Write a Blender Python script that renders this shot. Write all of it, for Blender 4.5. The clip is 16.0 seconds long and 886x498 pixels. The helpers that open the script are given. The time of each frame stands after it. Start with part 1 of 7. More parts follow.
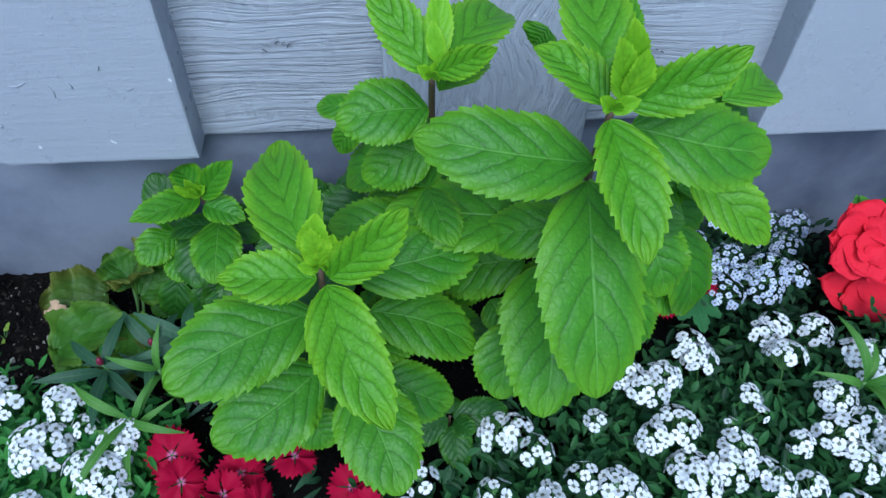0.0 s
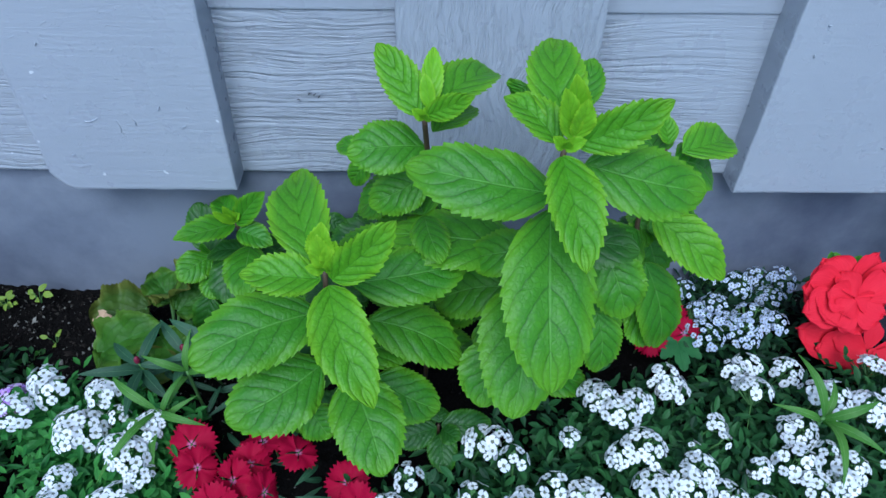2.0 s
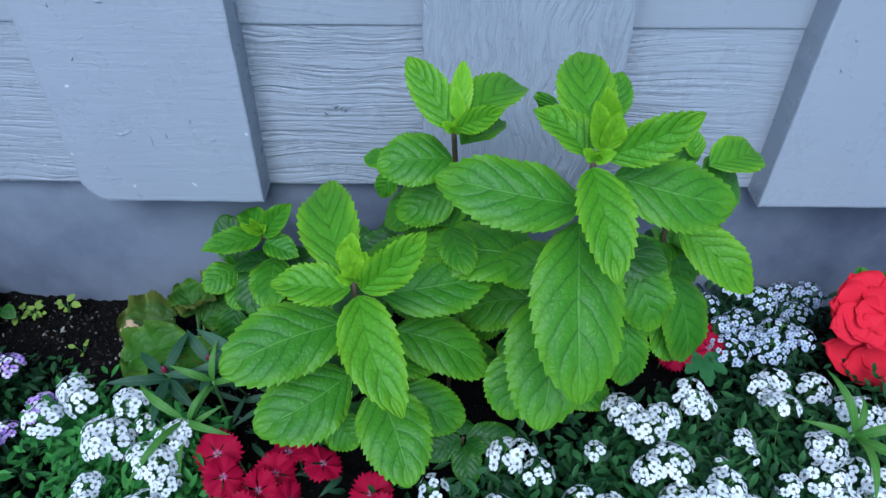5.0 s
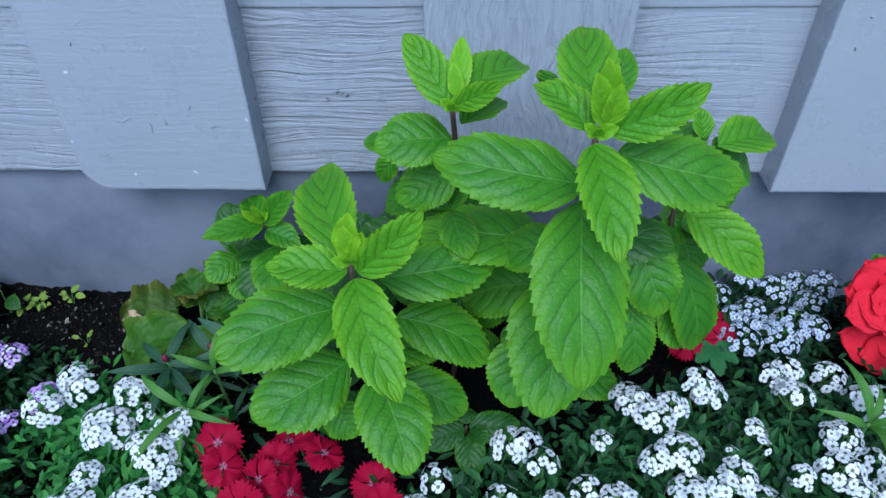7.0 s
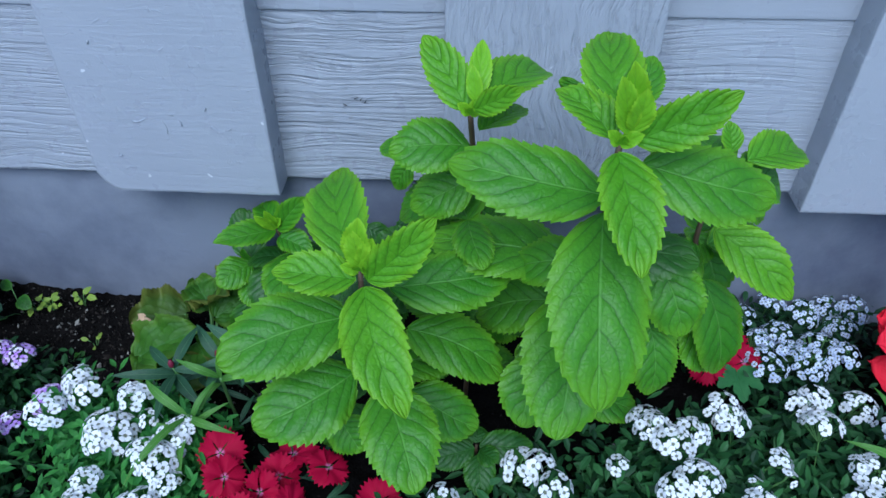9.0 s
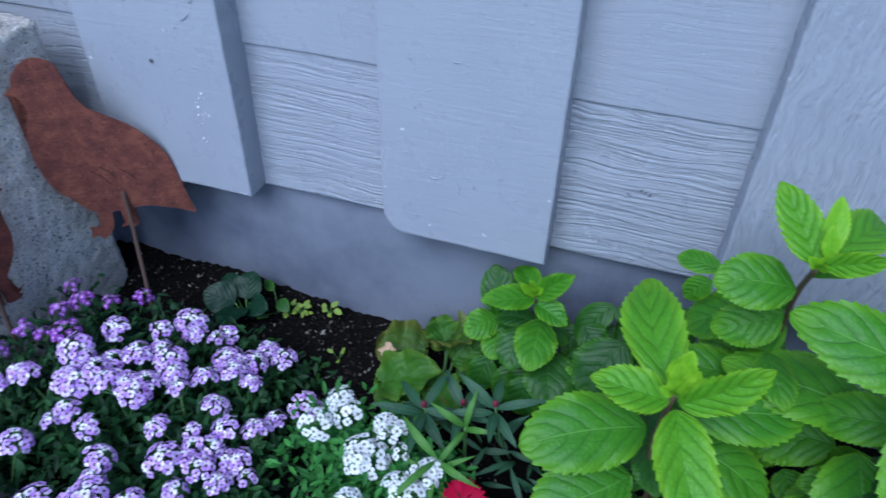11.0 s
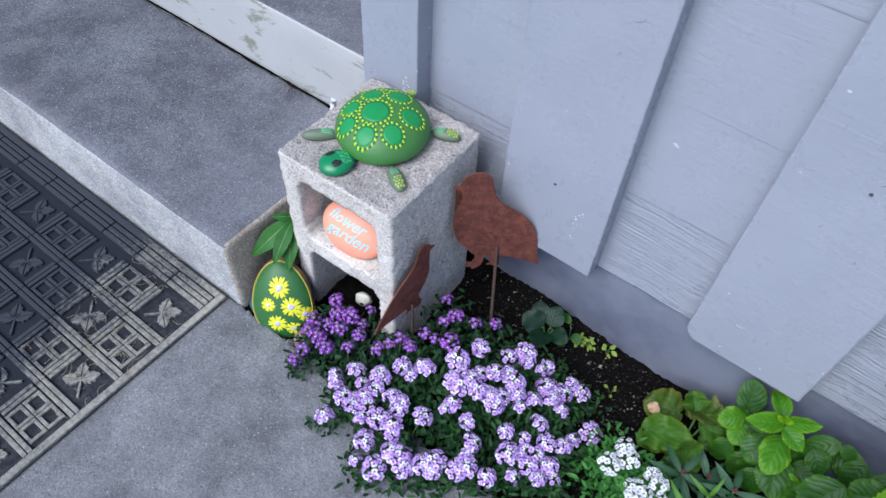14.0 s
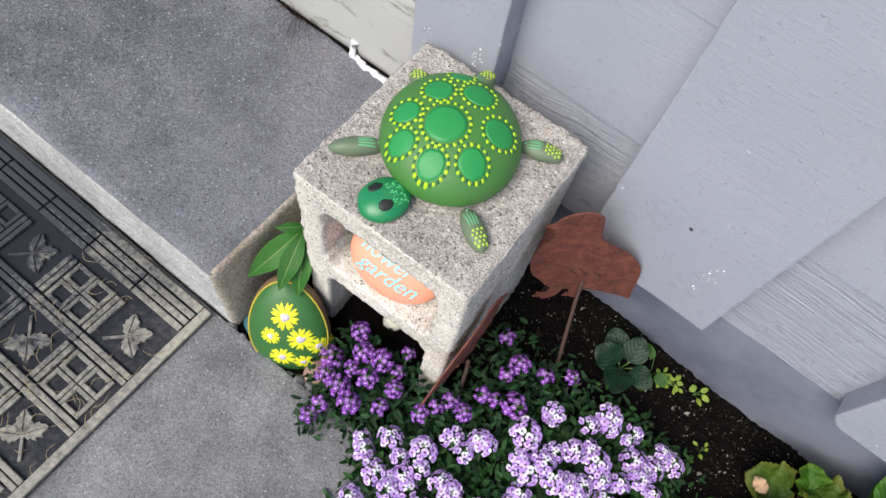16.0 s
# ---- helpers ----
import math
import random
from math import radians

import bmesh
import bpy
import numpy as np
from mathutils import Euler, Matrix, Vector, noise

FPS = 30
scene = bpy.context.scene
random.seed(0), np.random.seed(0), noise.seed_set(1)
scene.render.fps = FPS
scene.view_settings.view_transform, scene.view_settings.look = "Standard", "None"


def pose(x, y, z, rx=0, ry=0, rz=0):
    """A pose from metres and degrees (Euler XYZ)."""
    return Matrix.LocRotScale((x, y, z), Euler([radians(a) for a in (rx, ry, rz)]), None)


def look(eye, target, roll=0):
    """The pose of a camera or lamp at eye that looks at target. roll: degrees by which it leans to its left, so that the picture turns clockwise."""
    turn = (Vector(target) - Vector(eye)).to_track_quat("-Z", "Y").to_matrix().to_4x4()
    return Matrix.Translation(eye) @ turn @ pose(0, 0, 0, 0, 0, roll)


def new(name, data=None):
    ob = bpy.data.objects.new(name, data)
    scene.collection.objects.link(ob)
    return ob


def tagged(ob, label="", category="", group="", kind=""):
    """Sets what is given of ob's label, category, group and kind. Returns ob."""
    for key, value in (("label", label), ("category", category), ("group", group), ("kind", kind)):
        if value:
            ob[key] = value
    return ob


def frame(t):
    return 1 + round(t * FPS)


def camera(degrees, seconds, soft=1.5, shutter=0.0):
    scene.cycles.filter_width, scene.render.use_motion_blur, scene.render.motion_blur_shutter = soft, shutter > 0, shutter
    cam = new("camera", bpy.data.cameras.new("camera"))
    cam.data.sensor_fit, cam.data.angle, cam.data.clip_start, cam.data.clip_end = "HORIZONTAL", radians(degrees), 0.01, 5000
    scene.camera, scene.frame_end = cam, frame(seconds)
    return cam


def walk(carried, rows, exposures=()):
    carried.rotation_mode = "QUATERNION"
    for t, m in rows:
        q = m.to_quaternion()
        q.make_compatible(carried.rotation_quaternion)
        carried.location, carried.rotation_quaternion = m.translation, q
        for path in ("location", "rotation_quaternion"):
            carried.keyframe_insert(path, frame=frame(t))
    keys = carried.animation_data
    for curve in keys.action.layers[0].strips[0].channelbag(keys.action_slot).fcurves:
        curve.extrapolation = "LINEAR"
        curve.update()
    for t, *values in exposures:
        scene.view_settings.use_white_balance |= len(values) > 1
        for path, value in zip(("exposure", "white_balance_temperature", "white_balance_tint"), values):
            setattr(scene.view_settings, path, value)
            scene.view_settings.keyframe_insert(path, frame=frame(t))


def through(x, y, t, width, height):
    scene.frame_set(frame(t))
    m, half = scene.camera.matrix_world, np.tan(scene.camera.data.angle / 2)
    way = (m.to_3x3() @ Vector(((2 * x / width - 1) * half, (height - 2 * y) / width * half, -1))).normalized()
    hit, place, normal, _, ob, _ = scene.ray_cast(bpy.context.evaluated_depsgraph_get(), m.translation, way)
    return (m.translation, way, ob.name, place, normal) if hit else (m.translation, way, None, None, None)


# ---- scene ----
cam = camera(65.2, 16.0, shutter=0.15)
PATH = [
    (0, (0.068, -0.028, 0.641), (0.228, 1.28, -0.864), 2.2),
    (0.5, (0.064, -0.085, 0.673), (0.24, 1.245, -0.81), 3.9),
    (1, (0.081, -0.101, 0.682), (0.269, 1.294, -0.739), 3.8),
    (1.5, (0.087, -0.106, 0.678), (0.169, 1.31, -0.733), 2.8),
    (2, (0.097, -0.109, 0.675), (0.156, 1.342, -0.699), 1.7),
    (2.5, (0.086, -0.118, 0.676), (0.125, 1.361, -0.669), 2.0),
    (3, (0.09, -0.122, 0.674), (0.1, 1.354, -0.675), 0.6),
    (3.5, (0.093, -0.123, 0.676), (0.107, 1.38, -0.644), 0.9),
    (3.7, (0.096, -0.12, 0.677), (0.073, 1.357, -0.671), -0.2),
    (5.8, (0.084, -0.113, 0.669), (0.115, 1.371, -0.671), 1.3),
    (6, (0.092, -0.116, 0.659), (0.074, 1.365, -0.685), 0.9),
    (6.5, (0.088, -0.114, 0.663), (0.095, 1.378, -0.669), 2.3),
    (7, (0.098, -0.112, 0.658), (0.073, 1.367, -0.688), -0.4),
    (7.5, (0.102, -0.109, 0.645), (0.114, 1.374, -0.696), 0.6),
    (8, (0.098, -0.106, 0.657), (0.078, 1.375, -0.687), 0.1),
    (8.2, (0.102, -0.104, 0.652), (0.06, 1.404, -0.66), 0.2),
    (10.3, (0.092, -0.097, 0.639), (-0.012, 1.41, -0.672), 0.3),
    (10.5, (0.067, -0.091, 0.664), (-0.094, 1.422, -0.633), 2.6),
    (11, (-0.033, -0.106, 0.712), (-0.498, 1.351, -0.577), 1.4),
    (11.2, (-0.073, -0.12, 0.707), (-0.659, 1.37, -0.491), 1.5),
    (11.5, (-0.123, -0.116, 0.712), (-0.771, 1.337, -0.499), 1.1),
    (11.8, (-0.157, -0.133, 0.691), (-0.864, 1.268, -0.549), -0.2),
    (12, (-0.159, -0.107, 0.666), (-0.899, 1.244, -0.609), -1.0),
    (12.5, (-0.197, -0.084, 0.67), (-0.981, 1.142, -0.702), -0.2),
    (12.8, (-0.213, -0.129, 0.764), (-0.974, 1.007, -0.696), 0.5),
    (13, (-0.2, -0.156, 0.864), (-0.986, 0.922, -0.626), 1.7),
    (13.2, (-0.198, -0.208, 0.999), (-0.987, 0.941, -0.435), 3.7),
    (13.5, (-0.197, -0.222, 1.153), (-0.968, 0.855, -0.346), 4.1),
    (13.8, (-0.217, -0.25, 1.146), (-0.91, 0.819, -0.396), 5.5),
    (14, (-0.281, -0.235, 1.148), (-0.974, 0.782, -0.428), 3.9),
    (14.3, (-0.394, -0.17, 1.119), (-0.964, 0.824, -0.52), 9.2),
    (14.5, (-0.444, -0.117, 1.077), (-1.117, 0.766, -0.586), 4.1),
    (15, (-0.578, -0.029, 0.999), (-1.14, 0.711, -0.772), 5.9),
    (15.5, (-0.622, -0.008, 1.001), (-1.04, 0.744, -0.805), 10.7),
    (16, (-0.622, 0.004, 1.01), (-1.002, 0.789, -0.789), 13.4),
]
EXPOSURES = [(0.0, 0.50, 5150, 2), (2.0, 0.47, 5050, 2), (6.0, 0.44, 5080, 3), (8.0, 0.44, 5080, 3), (11.0, 0.44, 5030, 8), (12.5, 0.58, 5000, 11), (14.0, 0.64, 5800, 12), (15.0, 0.68, 6300, 11), (16.0, 0.74, 6900, 10)]
walk(cam, [(t, look(eye, target, roll)) for t, eye, target, roll in PATH], EXPOSURES)

# ---- world and light ----
world = bpy.data.worlds.new("sky")
scene.world = world
world.use_nodes = True
wn = world.node_tree
sky = wn.nodes.new("ShaderNodeTexSky")
sky.sky_type, sky.sun_disc = "NISHITA", False
sky.sun_elevation, sky.sun_rotation = radians(52), radians(188)
wn.links.new(sky.outputs[0], wn.nodes["Background"].inputs["Color"])
wn.nodes["Background"].inputs["Strength"].default_value = 0.12
sun = new("sun", bpy.data.lights.new("sun", "SUN"))
sun.data.energy, sun.data.angle, sun.data.color = 2.5, radians(40), (1.0, 0.97, 0.93)
sun.matrix_world = look((-0.46, -3.15, 4.1), (0, 0, 0))


# ---- building helpers ----
def empty(name, at=(0, 0, 0), label="", category="", group="", kind=""):
    ob = new(name)
    ob.location = at
    ob.empty_display_size = 0.01
    bpy.context.view_layer.update()
    return tagged(ob, label, category, group, kind)


def solid(name, verts, faces, materials, uvs=None, smooth=True, which=None):
    """A mesh from vertices and faces; uvs: one pair a vertex; which: a material number a face."""
    me = bpy.data.meshes.new(name)
    me.from_pydata([tuple(v) for v in verts], [], faces)
    for m in materials if isinstance(materials, (list, tuple)) else [materials]:
        me.materials.append(m)
    if uvs is not None:
        layer = me.uv_layers.new(name="UVMap")
        order = np.empty(len(me.loops), dtype=np.int32)
        me.loops.foreach_get("vertex_index", order)
        layer.data.foreach_set("uv", np.asarray(uvs, dtype=np.float32)[order].ravel())
    if which is not None:
        me.polygons.foreach_set("material_index", np.asarray(which, dtype=np.int32))
    me.polygons.foreach_set("use_smooth", [smooth] * len(me.polygons))
    me.update()
    return me


def world_of(ob):
    """Where an object stands, from its own pose and its parents'."""
    own = ob.matrix_basis.copy()
    return world_of(ob.parent) @ ob.matrix_parent_inverse @ own if ob.parent else own


def place(name, me, parent=None, m=None, label=""):
    ob = new(name, me)
    if parent is not None:
        ob.parent = parent
        ob.matrix_parent_inverse = world_of(parent).inverted()
    if m is not None:
        ob.matrix_basis = m
    return tagged(ob, label)


def part(name, bm, material, parent, label="", smooth=False):
    me = bpy.data.meshes.new(name)
    bm.to_mesh(me)
    bm.free()
    for m in material if isinstance(material, (list, tuple)) else [material]:
        me.materials.append(m)
    me.polygons.foreach_set("use_smooth", [smooth] * len(me.polygons))
    return place(name, me, parent, None, label)


def box(lo, hi, bevel=0.0, segments=2, cuts=0.0, rough=0.0, scale=20.0):
    """A box with rounded edges; cuts: the size of its faces; rough: how far its surface is uneven."""
    bm = bmesh.new()
    lo, hi = Vector(lo), Vector(hi)
    bmesh.ops.create_cube(bm, size=1.0, matrix=Matrix.Translation((lo + hi) / 2) @ Matrix.Diagonal((*(hi - lo), 1)))
    if bevel:
        bmesh.ops.bevel(bm, geom=list(bm.edges), offset=bevel, segments=segments, profile=0.6, affect="EDGES")
    if cuts:
        for axis in range(3):
            n = Vector((axis == 0, axis == 1, axis == 2))
            steps = int((hi - lo)[axis] / cuts)
            for k in range(1, min(steps, 240)):
                bmesh.ops.bisect_plane(bm, geom=list(bm.verts) + list(bm.edges) + list(bm.faces), plane_co=lo + n * ((hi - lo)[axis] * k / min(steps, 240)), plane_no=n)
    if rough:
        bm.normal_update()
        for v in bm.verts:
            v.co += v.normal * rough * noise.fractal(v.co * scale, 0.8, 2.1, 4)
    return bm


def spline(points, steps=8, closed=False):
    """A smooth line through the points."""
    p = [Vector(q) for q in points]
    if closed:
        p = [p[-1]] + p + [p[0], p[1]]
    else:
        p = [p[0] * 2 - p[1]] + p + [p[-1] * 2 - p[-2]]
    out = []
    for a, b, c, d in zip(p, p[1:], p[2:], p[3:]):
        for k in range(steps):
            t = k / steps
            out.append(0.5 * (2 * b + (c - a) * t + (2 * a - 5 * b + 4 * c - d) * t * t + (3 * b - a - 3 * c + d) * t ** 3))
    return out if closed else out + [p[-2]]


def tube(points, radius, material, sides=6, taper=1.0, steps=6):
    """A round stem along a smooth line, thinner by taper at its end."""
    line = spline(points, steps)
    verts, faces = [], []
    for k, p in enumerate(line):
        ahead = (line[min(k + 1, len(line) - 1)] - line[max(k - 1, 0)]).normalized()
        side = ahead.cross(Vector((0.3, 0.2, 1)) if abs(ahead.z) < 0.95 else Vector((1, 0, 0))).normalized()
        up = side.cross(ahead)
        r = radius * (1 + (taper - 1) * k / (len(line) - 1))
        verts += [p + r * (math.cos(a) * side + math.sin(a) * up) for a in (2 * math.pi * j / sides for j in range(sides))]
    for k in range(len(line) - 1):
        for j in range(sides):
            faces.append((k * sides + j, k * sides + (j + 1) % sides, (k + 1) * sides + (j + 1) % sides, (k + 1) * sides + j))
    faces += [tuple(range(sides))[::-1], tuple((len(line) - 1) * sides + j for j in range(sides))]
    return solid("stem", verts, faces, material)


def leaf_mesh(name, length, width, material, rows=16, cols=3, teeth=0, tooth=0.0, fold=0.12, arch=0.08, peak=0.8, blunt=0.75, ripple=0.0, waves=5, curl=0.0, seed=0, base=0.0):
    """A leaf or petal from the origin along +y, its upper face to +z. fold: how far the halves rise from the midrib; arch: the bow along it."""
    rng = random.Random(seed)
    phase = rng.random() * 6
    verts, uvs, faces = [], [], []
    for i in range(rows + 1):
        s = i / rows
        half = width / 2 * max(math.sin(math.pi * min(max(s, 0.0005), 0.9995) ** peak) ** blunt, base * (1 - s), 0.012)
        saw = (s * teeth + 0.02) % 1.0 if teeth else 0
        for j in range(-cols, cols + 1):
            a = j / cols
            x = a * half * (1 + (tooth * (saw - 0.5) * 2 if abs(j) == cols else 0))
            y = s * length + (tooth * 0.25 * width * saw if abs(j) == cols else 0)
            z = arch * length * 4 * s * (1 - s) + fold * abs(a) * half - curl * a * a * half
            z += ripple * width * abs(a) ** 1.5 * math.sin(phase + waves * math.pi * s + (1.7 if a > 0 else 0))
            verts.append((x, y, z))
            uvs.append((a * 0.5 + 0.5, s))
    n = 2 * cols + 1
    for i in range(rows):
        for j in range(n - 1):
            faces.append((i * n + j, i * n + j + 1, (i + 1) * n + j + 1, (i + 1) * n + j))
    return solid(name, verts, faces, material, uvs)


def aim(at, azimuth, rise, hint=(0, -0.55, 0.85), spin=0.0):
    """A pose at a point whose +y runs at azimuth and rise (degrees) and whose +z lies near the hint."""
    y = Vector((math.cos(radians(rise)) * math.cos(radians(azimuth)), math.cos(radians(rise)) * math.sin(radians(azimuth)), math.sin(radians(rise))))
    h = Vector(hint)
    z = h - h.dot(y) * y
    z = z.normalized() if z.length > 0.05 else y.orthogonal().normalized()
    m = Matrix((y.cross(z), y, z)).transposed().to_4x4()
    return Matrix.Translation(at) @ m @ Matrix.Rotation(radians(spin), 4, "Y")


def span(base, tip, w):
    """A leaf from its base to its tip: base, azimuth, rise, length and breadth."""
    d = Vector(tip) - Vector(base)
    return (*base, math.degrees(math.atan2(d.y, d.x)), math.degrees(math.asin(d.z / d.length)), d.length, w)


def merged(meshes):
    """Meshes (vertices, faces) laid into one pair of lists."""
    verts, faces = [], []
    for v, f in meshes:
        n = len(verts)
        verts += v
        faces += [tuple(k + n for k in face) for face in f]
    return verts, faces


# ---- materials ----
def material(name, color, rough=0.7, metal=0.0, spec=0.4):
    m = bpy.data.materials.new(name)
    m.use_nodes = True
    b = m.node_tree.nodes["Principled BSDF"]
    b.inputs["Base Color"].default_value = (*color, 1)
    b.inputs["Roughness"].default_value, b.inputs["Metallic"].default_value = rough, metal
    b.inputs["Specular IOR Level"].default_value = spec
    return m


def node(m, kind, **values):
    n = m.node_tree.nodes.new("ShaderNode" + kind)
    for k, v in values.items():
        if k in n.inputs:
            n.inputs[k].default_value = v
    return n


def link(m, a, b):
    m.node_tree.links.new(a, b)


def shader(m):
    return m.node_tree.nodes["Principled BSDF"]


def coords(m, scale=(1, 1, 1), uv=False):
    c, g = node(m, "TexCoord"), node(m, "Mapping")
    g.inputs["Scale"].default_value = scale
    link(m, c.outputs["UV" if uv else "Object"], g.inputs["Vector"])
    return g.outputs["Vector"]


def noisy(m, vec, scale, detail=4.0, rough=0.6, distort=0.0):
    n = node(m, "TexNoise", Scale=scale, Detail=detail, Roughness=rough, Distortion=distort)
    link(m, vec, n.inputs["Vector"])
    return n.outputs["Fac"]


def ramp(m, fac, stops):
    n = m.node_tree.nodes.new("ShaderNodeValToRGB")
    while len(n.color_ramp.elements) < len(stops):
        n.color_ramp.elements.new(0.5)
    for e, (p, c) in zip(n.color_ramp.elements, stops):
        e.position = p
        e.color = (*c, 1) if len(c) == 3 else c
    link(m, fac, n.inputs["Fac"])
    return n.outputs["Color"]


def mixed(m, fac, a, b, how="MIX"):
    n = m.node_tree.nodes.new("ShaderNodeMix")
    n.data_type, n.blend_type = "RGBA", how
    for key, v in ((0, fac), (6, a), (7, b)):
        if hasattr(v, "default_value"):
            link(m, v, n.inputs[key])
        else:
            n.inputs[key].default_value = v if key == 0 else (*v, 1)
    return n.outputs[2]


def sums(m, how, a, b=0.0, c=0.0):
    n = m.node_tree.nodes.new("ShaderNodeMath")
    n.operation = how
    for k, v in enumerate((a, b, c)):
        if hasattr(v, "default_value"):
            link(m, v, n.inputs[k])
        else:
            n.inputs[k].default_value = v
    return n.outputs[0]


def bumped(m, height, strength=0.5, distance=0.002, first=None):
    n = node(m, "Bump", Strength=strength, Distance=distance)
    link(m, height, n.inputs["Height"])
    if first is not None:
        link(m, first, n.inputs["Normal"])
    link(m, n.outputs[0], shader(m).inputs["Normal"])
    return n.outputs[0]


def colored(m, c):
    link(m, c, shader(m).inputs["Base Color"])


def see_through(m, color, share):
    """Lets light through thin leaves."""
    t, mix, out = node(m, "BsdfTranslucent"), m.node_tree.nodes.new("ShaderNodeMixShader"), m.node_tree.nodes["Material Output"]
    if hasattr(color, "default_value"):
        link(m, color, t.inputs["Color"])
    else:
        t.inputs["Color"].default_value = (*color, 1)
    mix.inputs[0].default_value = share
    link(m, shader(m).outputs[0], mix.inputs[1])
    link(m, t.outputs[0], mix.inputs[2])
    link(m, mix.outputs[0], out.inputs["Surface"])


PAINT = (0.33, 0.345, 0.39)


def painted_wood(name, stretch, depth, lines, warp=0.05):
    """Painted rough-sawn wood: grain along one axis under a thick coat, with specks and dull patches."""
    m = material(name, PAINT, 0.45, 0, 0.5)
    v = coords(m)
    at = node(m, "SeparateXYZ")
    link(m, v, at.inputs[0])
    wave = sums(m, "MULTIPLY", sums(m, "SUBTRACT", noisy(m, coords(m, (4.5, 1.0, 9.0)), 1.0, 2, 0.5, 0.4), 0.5), warp)
    bent = node(m, "CombineXYZ")
    link(m, sums(m, "MULTIPLY", sums(m, "ADD", at.outputs[0], wave if stretch[0] > stretch[2] else 0.0), stretch[0]), bent.inputs[0])
    link(m, at.outputs[1], bent.inputs[1])
    link(m, sums(m, "MULTIPLY", sums(m, "ADD", at.outputs[2], wave if stretch[2] > stretch[0] else 0.0), stretch[2]), bent.inputs[2])
    grain = noisy(m, bent.outputs[0], 1.0, 5, 0.62, 0.5)
    fine = noisy(m, v, 420, 3, 0.6)
    soft = noisy(m, v, 5, 4, 0.55)
    ridge = ramp(m, grain, [(0.38, (0, 0, 0)), (0.47, (lines, lines, lines)), (0.56, (1, 1, 1))])
    mask = ramp(m, noisy(m, v, 3.2, 2, 0.5), [(0.38, (0.12, 0.12, 0.12)), (0.62, (1, 1, 1))])
    ridge = mixed(m, 1.0, ridge, mask, "MULTIPLY")
    tone = mixed(m, soft, (PAINT[0] * 0.86, PAINT[1] * 0.87, PAINT[2] * 0.89), (PAINT[0] * 1.08, PAINT[1] * 1.08, PAINT[2] * 1.07))
    chips = ramp(m, noisy(m, v, 60, 2, 0.4), [(0.755, (0, 0, 0)), (0.775, (1, 1, 1))])
    tone = mixed(m, sums(m, "MULTIPLY", chips, 0.6), tone, (0.72, 0.73, 0.76))
    colored(m, tone)
    link(m, ramp(m, noisy(m, v, 30, 3), [(0.3, (0.20, 0.20, 0.20)), (0.7, (0.46, 0.46, 0.46))]), shader(m).inputs["Roughness"])
    first = bumped(m, fine, 0.25, 0.0008)
    streak = ramp(m, noisy(m, coords(m, (26.0, 1.0, 420.0) if stretch[2] > stretch[0] else (340.0, 1.0, 70.0)), 1.0, 3, 0.6), [(0.50, (0, 0, 0)), (0.64, (1, 1, 1))])
    beads = ramp(m, noisy(m, v, 170, 3, 0.6, 0.6), [(0.64, (0, 0, 0)), (0.70, (1, 1, 1))])
    second = bumped(m, beads, 0.35, 0.0012, bumped(m, streak, max(0.08, depth * 0.40), 0.0014, first))
    bumped(m, ridge, depth, 0.0024, second)
    return m


board_paint = painted_wood("grey painted siding", (6.0, 1.0, 240.0), 0.62, 0.6, 0.05)
batten_paint = painted_wood("grey painted batten", (9.0, 1.0, 150.0), 0.10, 0.5, 0.03)
smooth_paint = painted_wood("smooth grey painted siding", (8.0, 1.0, 160.0), 0.14, 0.5)
swirl_paint = painted_wood("grey painted cathedral-grain batten", (190.0, 1.0, 26.0), 0.55, 0.6, 0.06)

# the siding's grey, with the foundation's shade put in as a darker, bluer colour
dimmed_base_paint = material("grey foundation paint dimmed for shade", PAINT, 0.6, 0, 0.35)
v = coords(dimmed_base_paint)
colored(dimmed_base_paint, mixed(dimmed_base_paint, ramp(dimmed_base_paint, noisy(dimmed_base_paint, v, 5, 6, 0.62), [(0.34, (0, 0, 0)), (0.62, (1, 1, 1))]), (0.092, 0.102, 0.146), (0.196, 0.212, 0.262)))
bumped(dimmed_base_paint, noisy(dimmed_base_paint, v, 60, 6, 0.72), 0.45, 0.003)


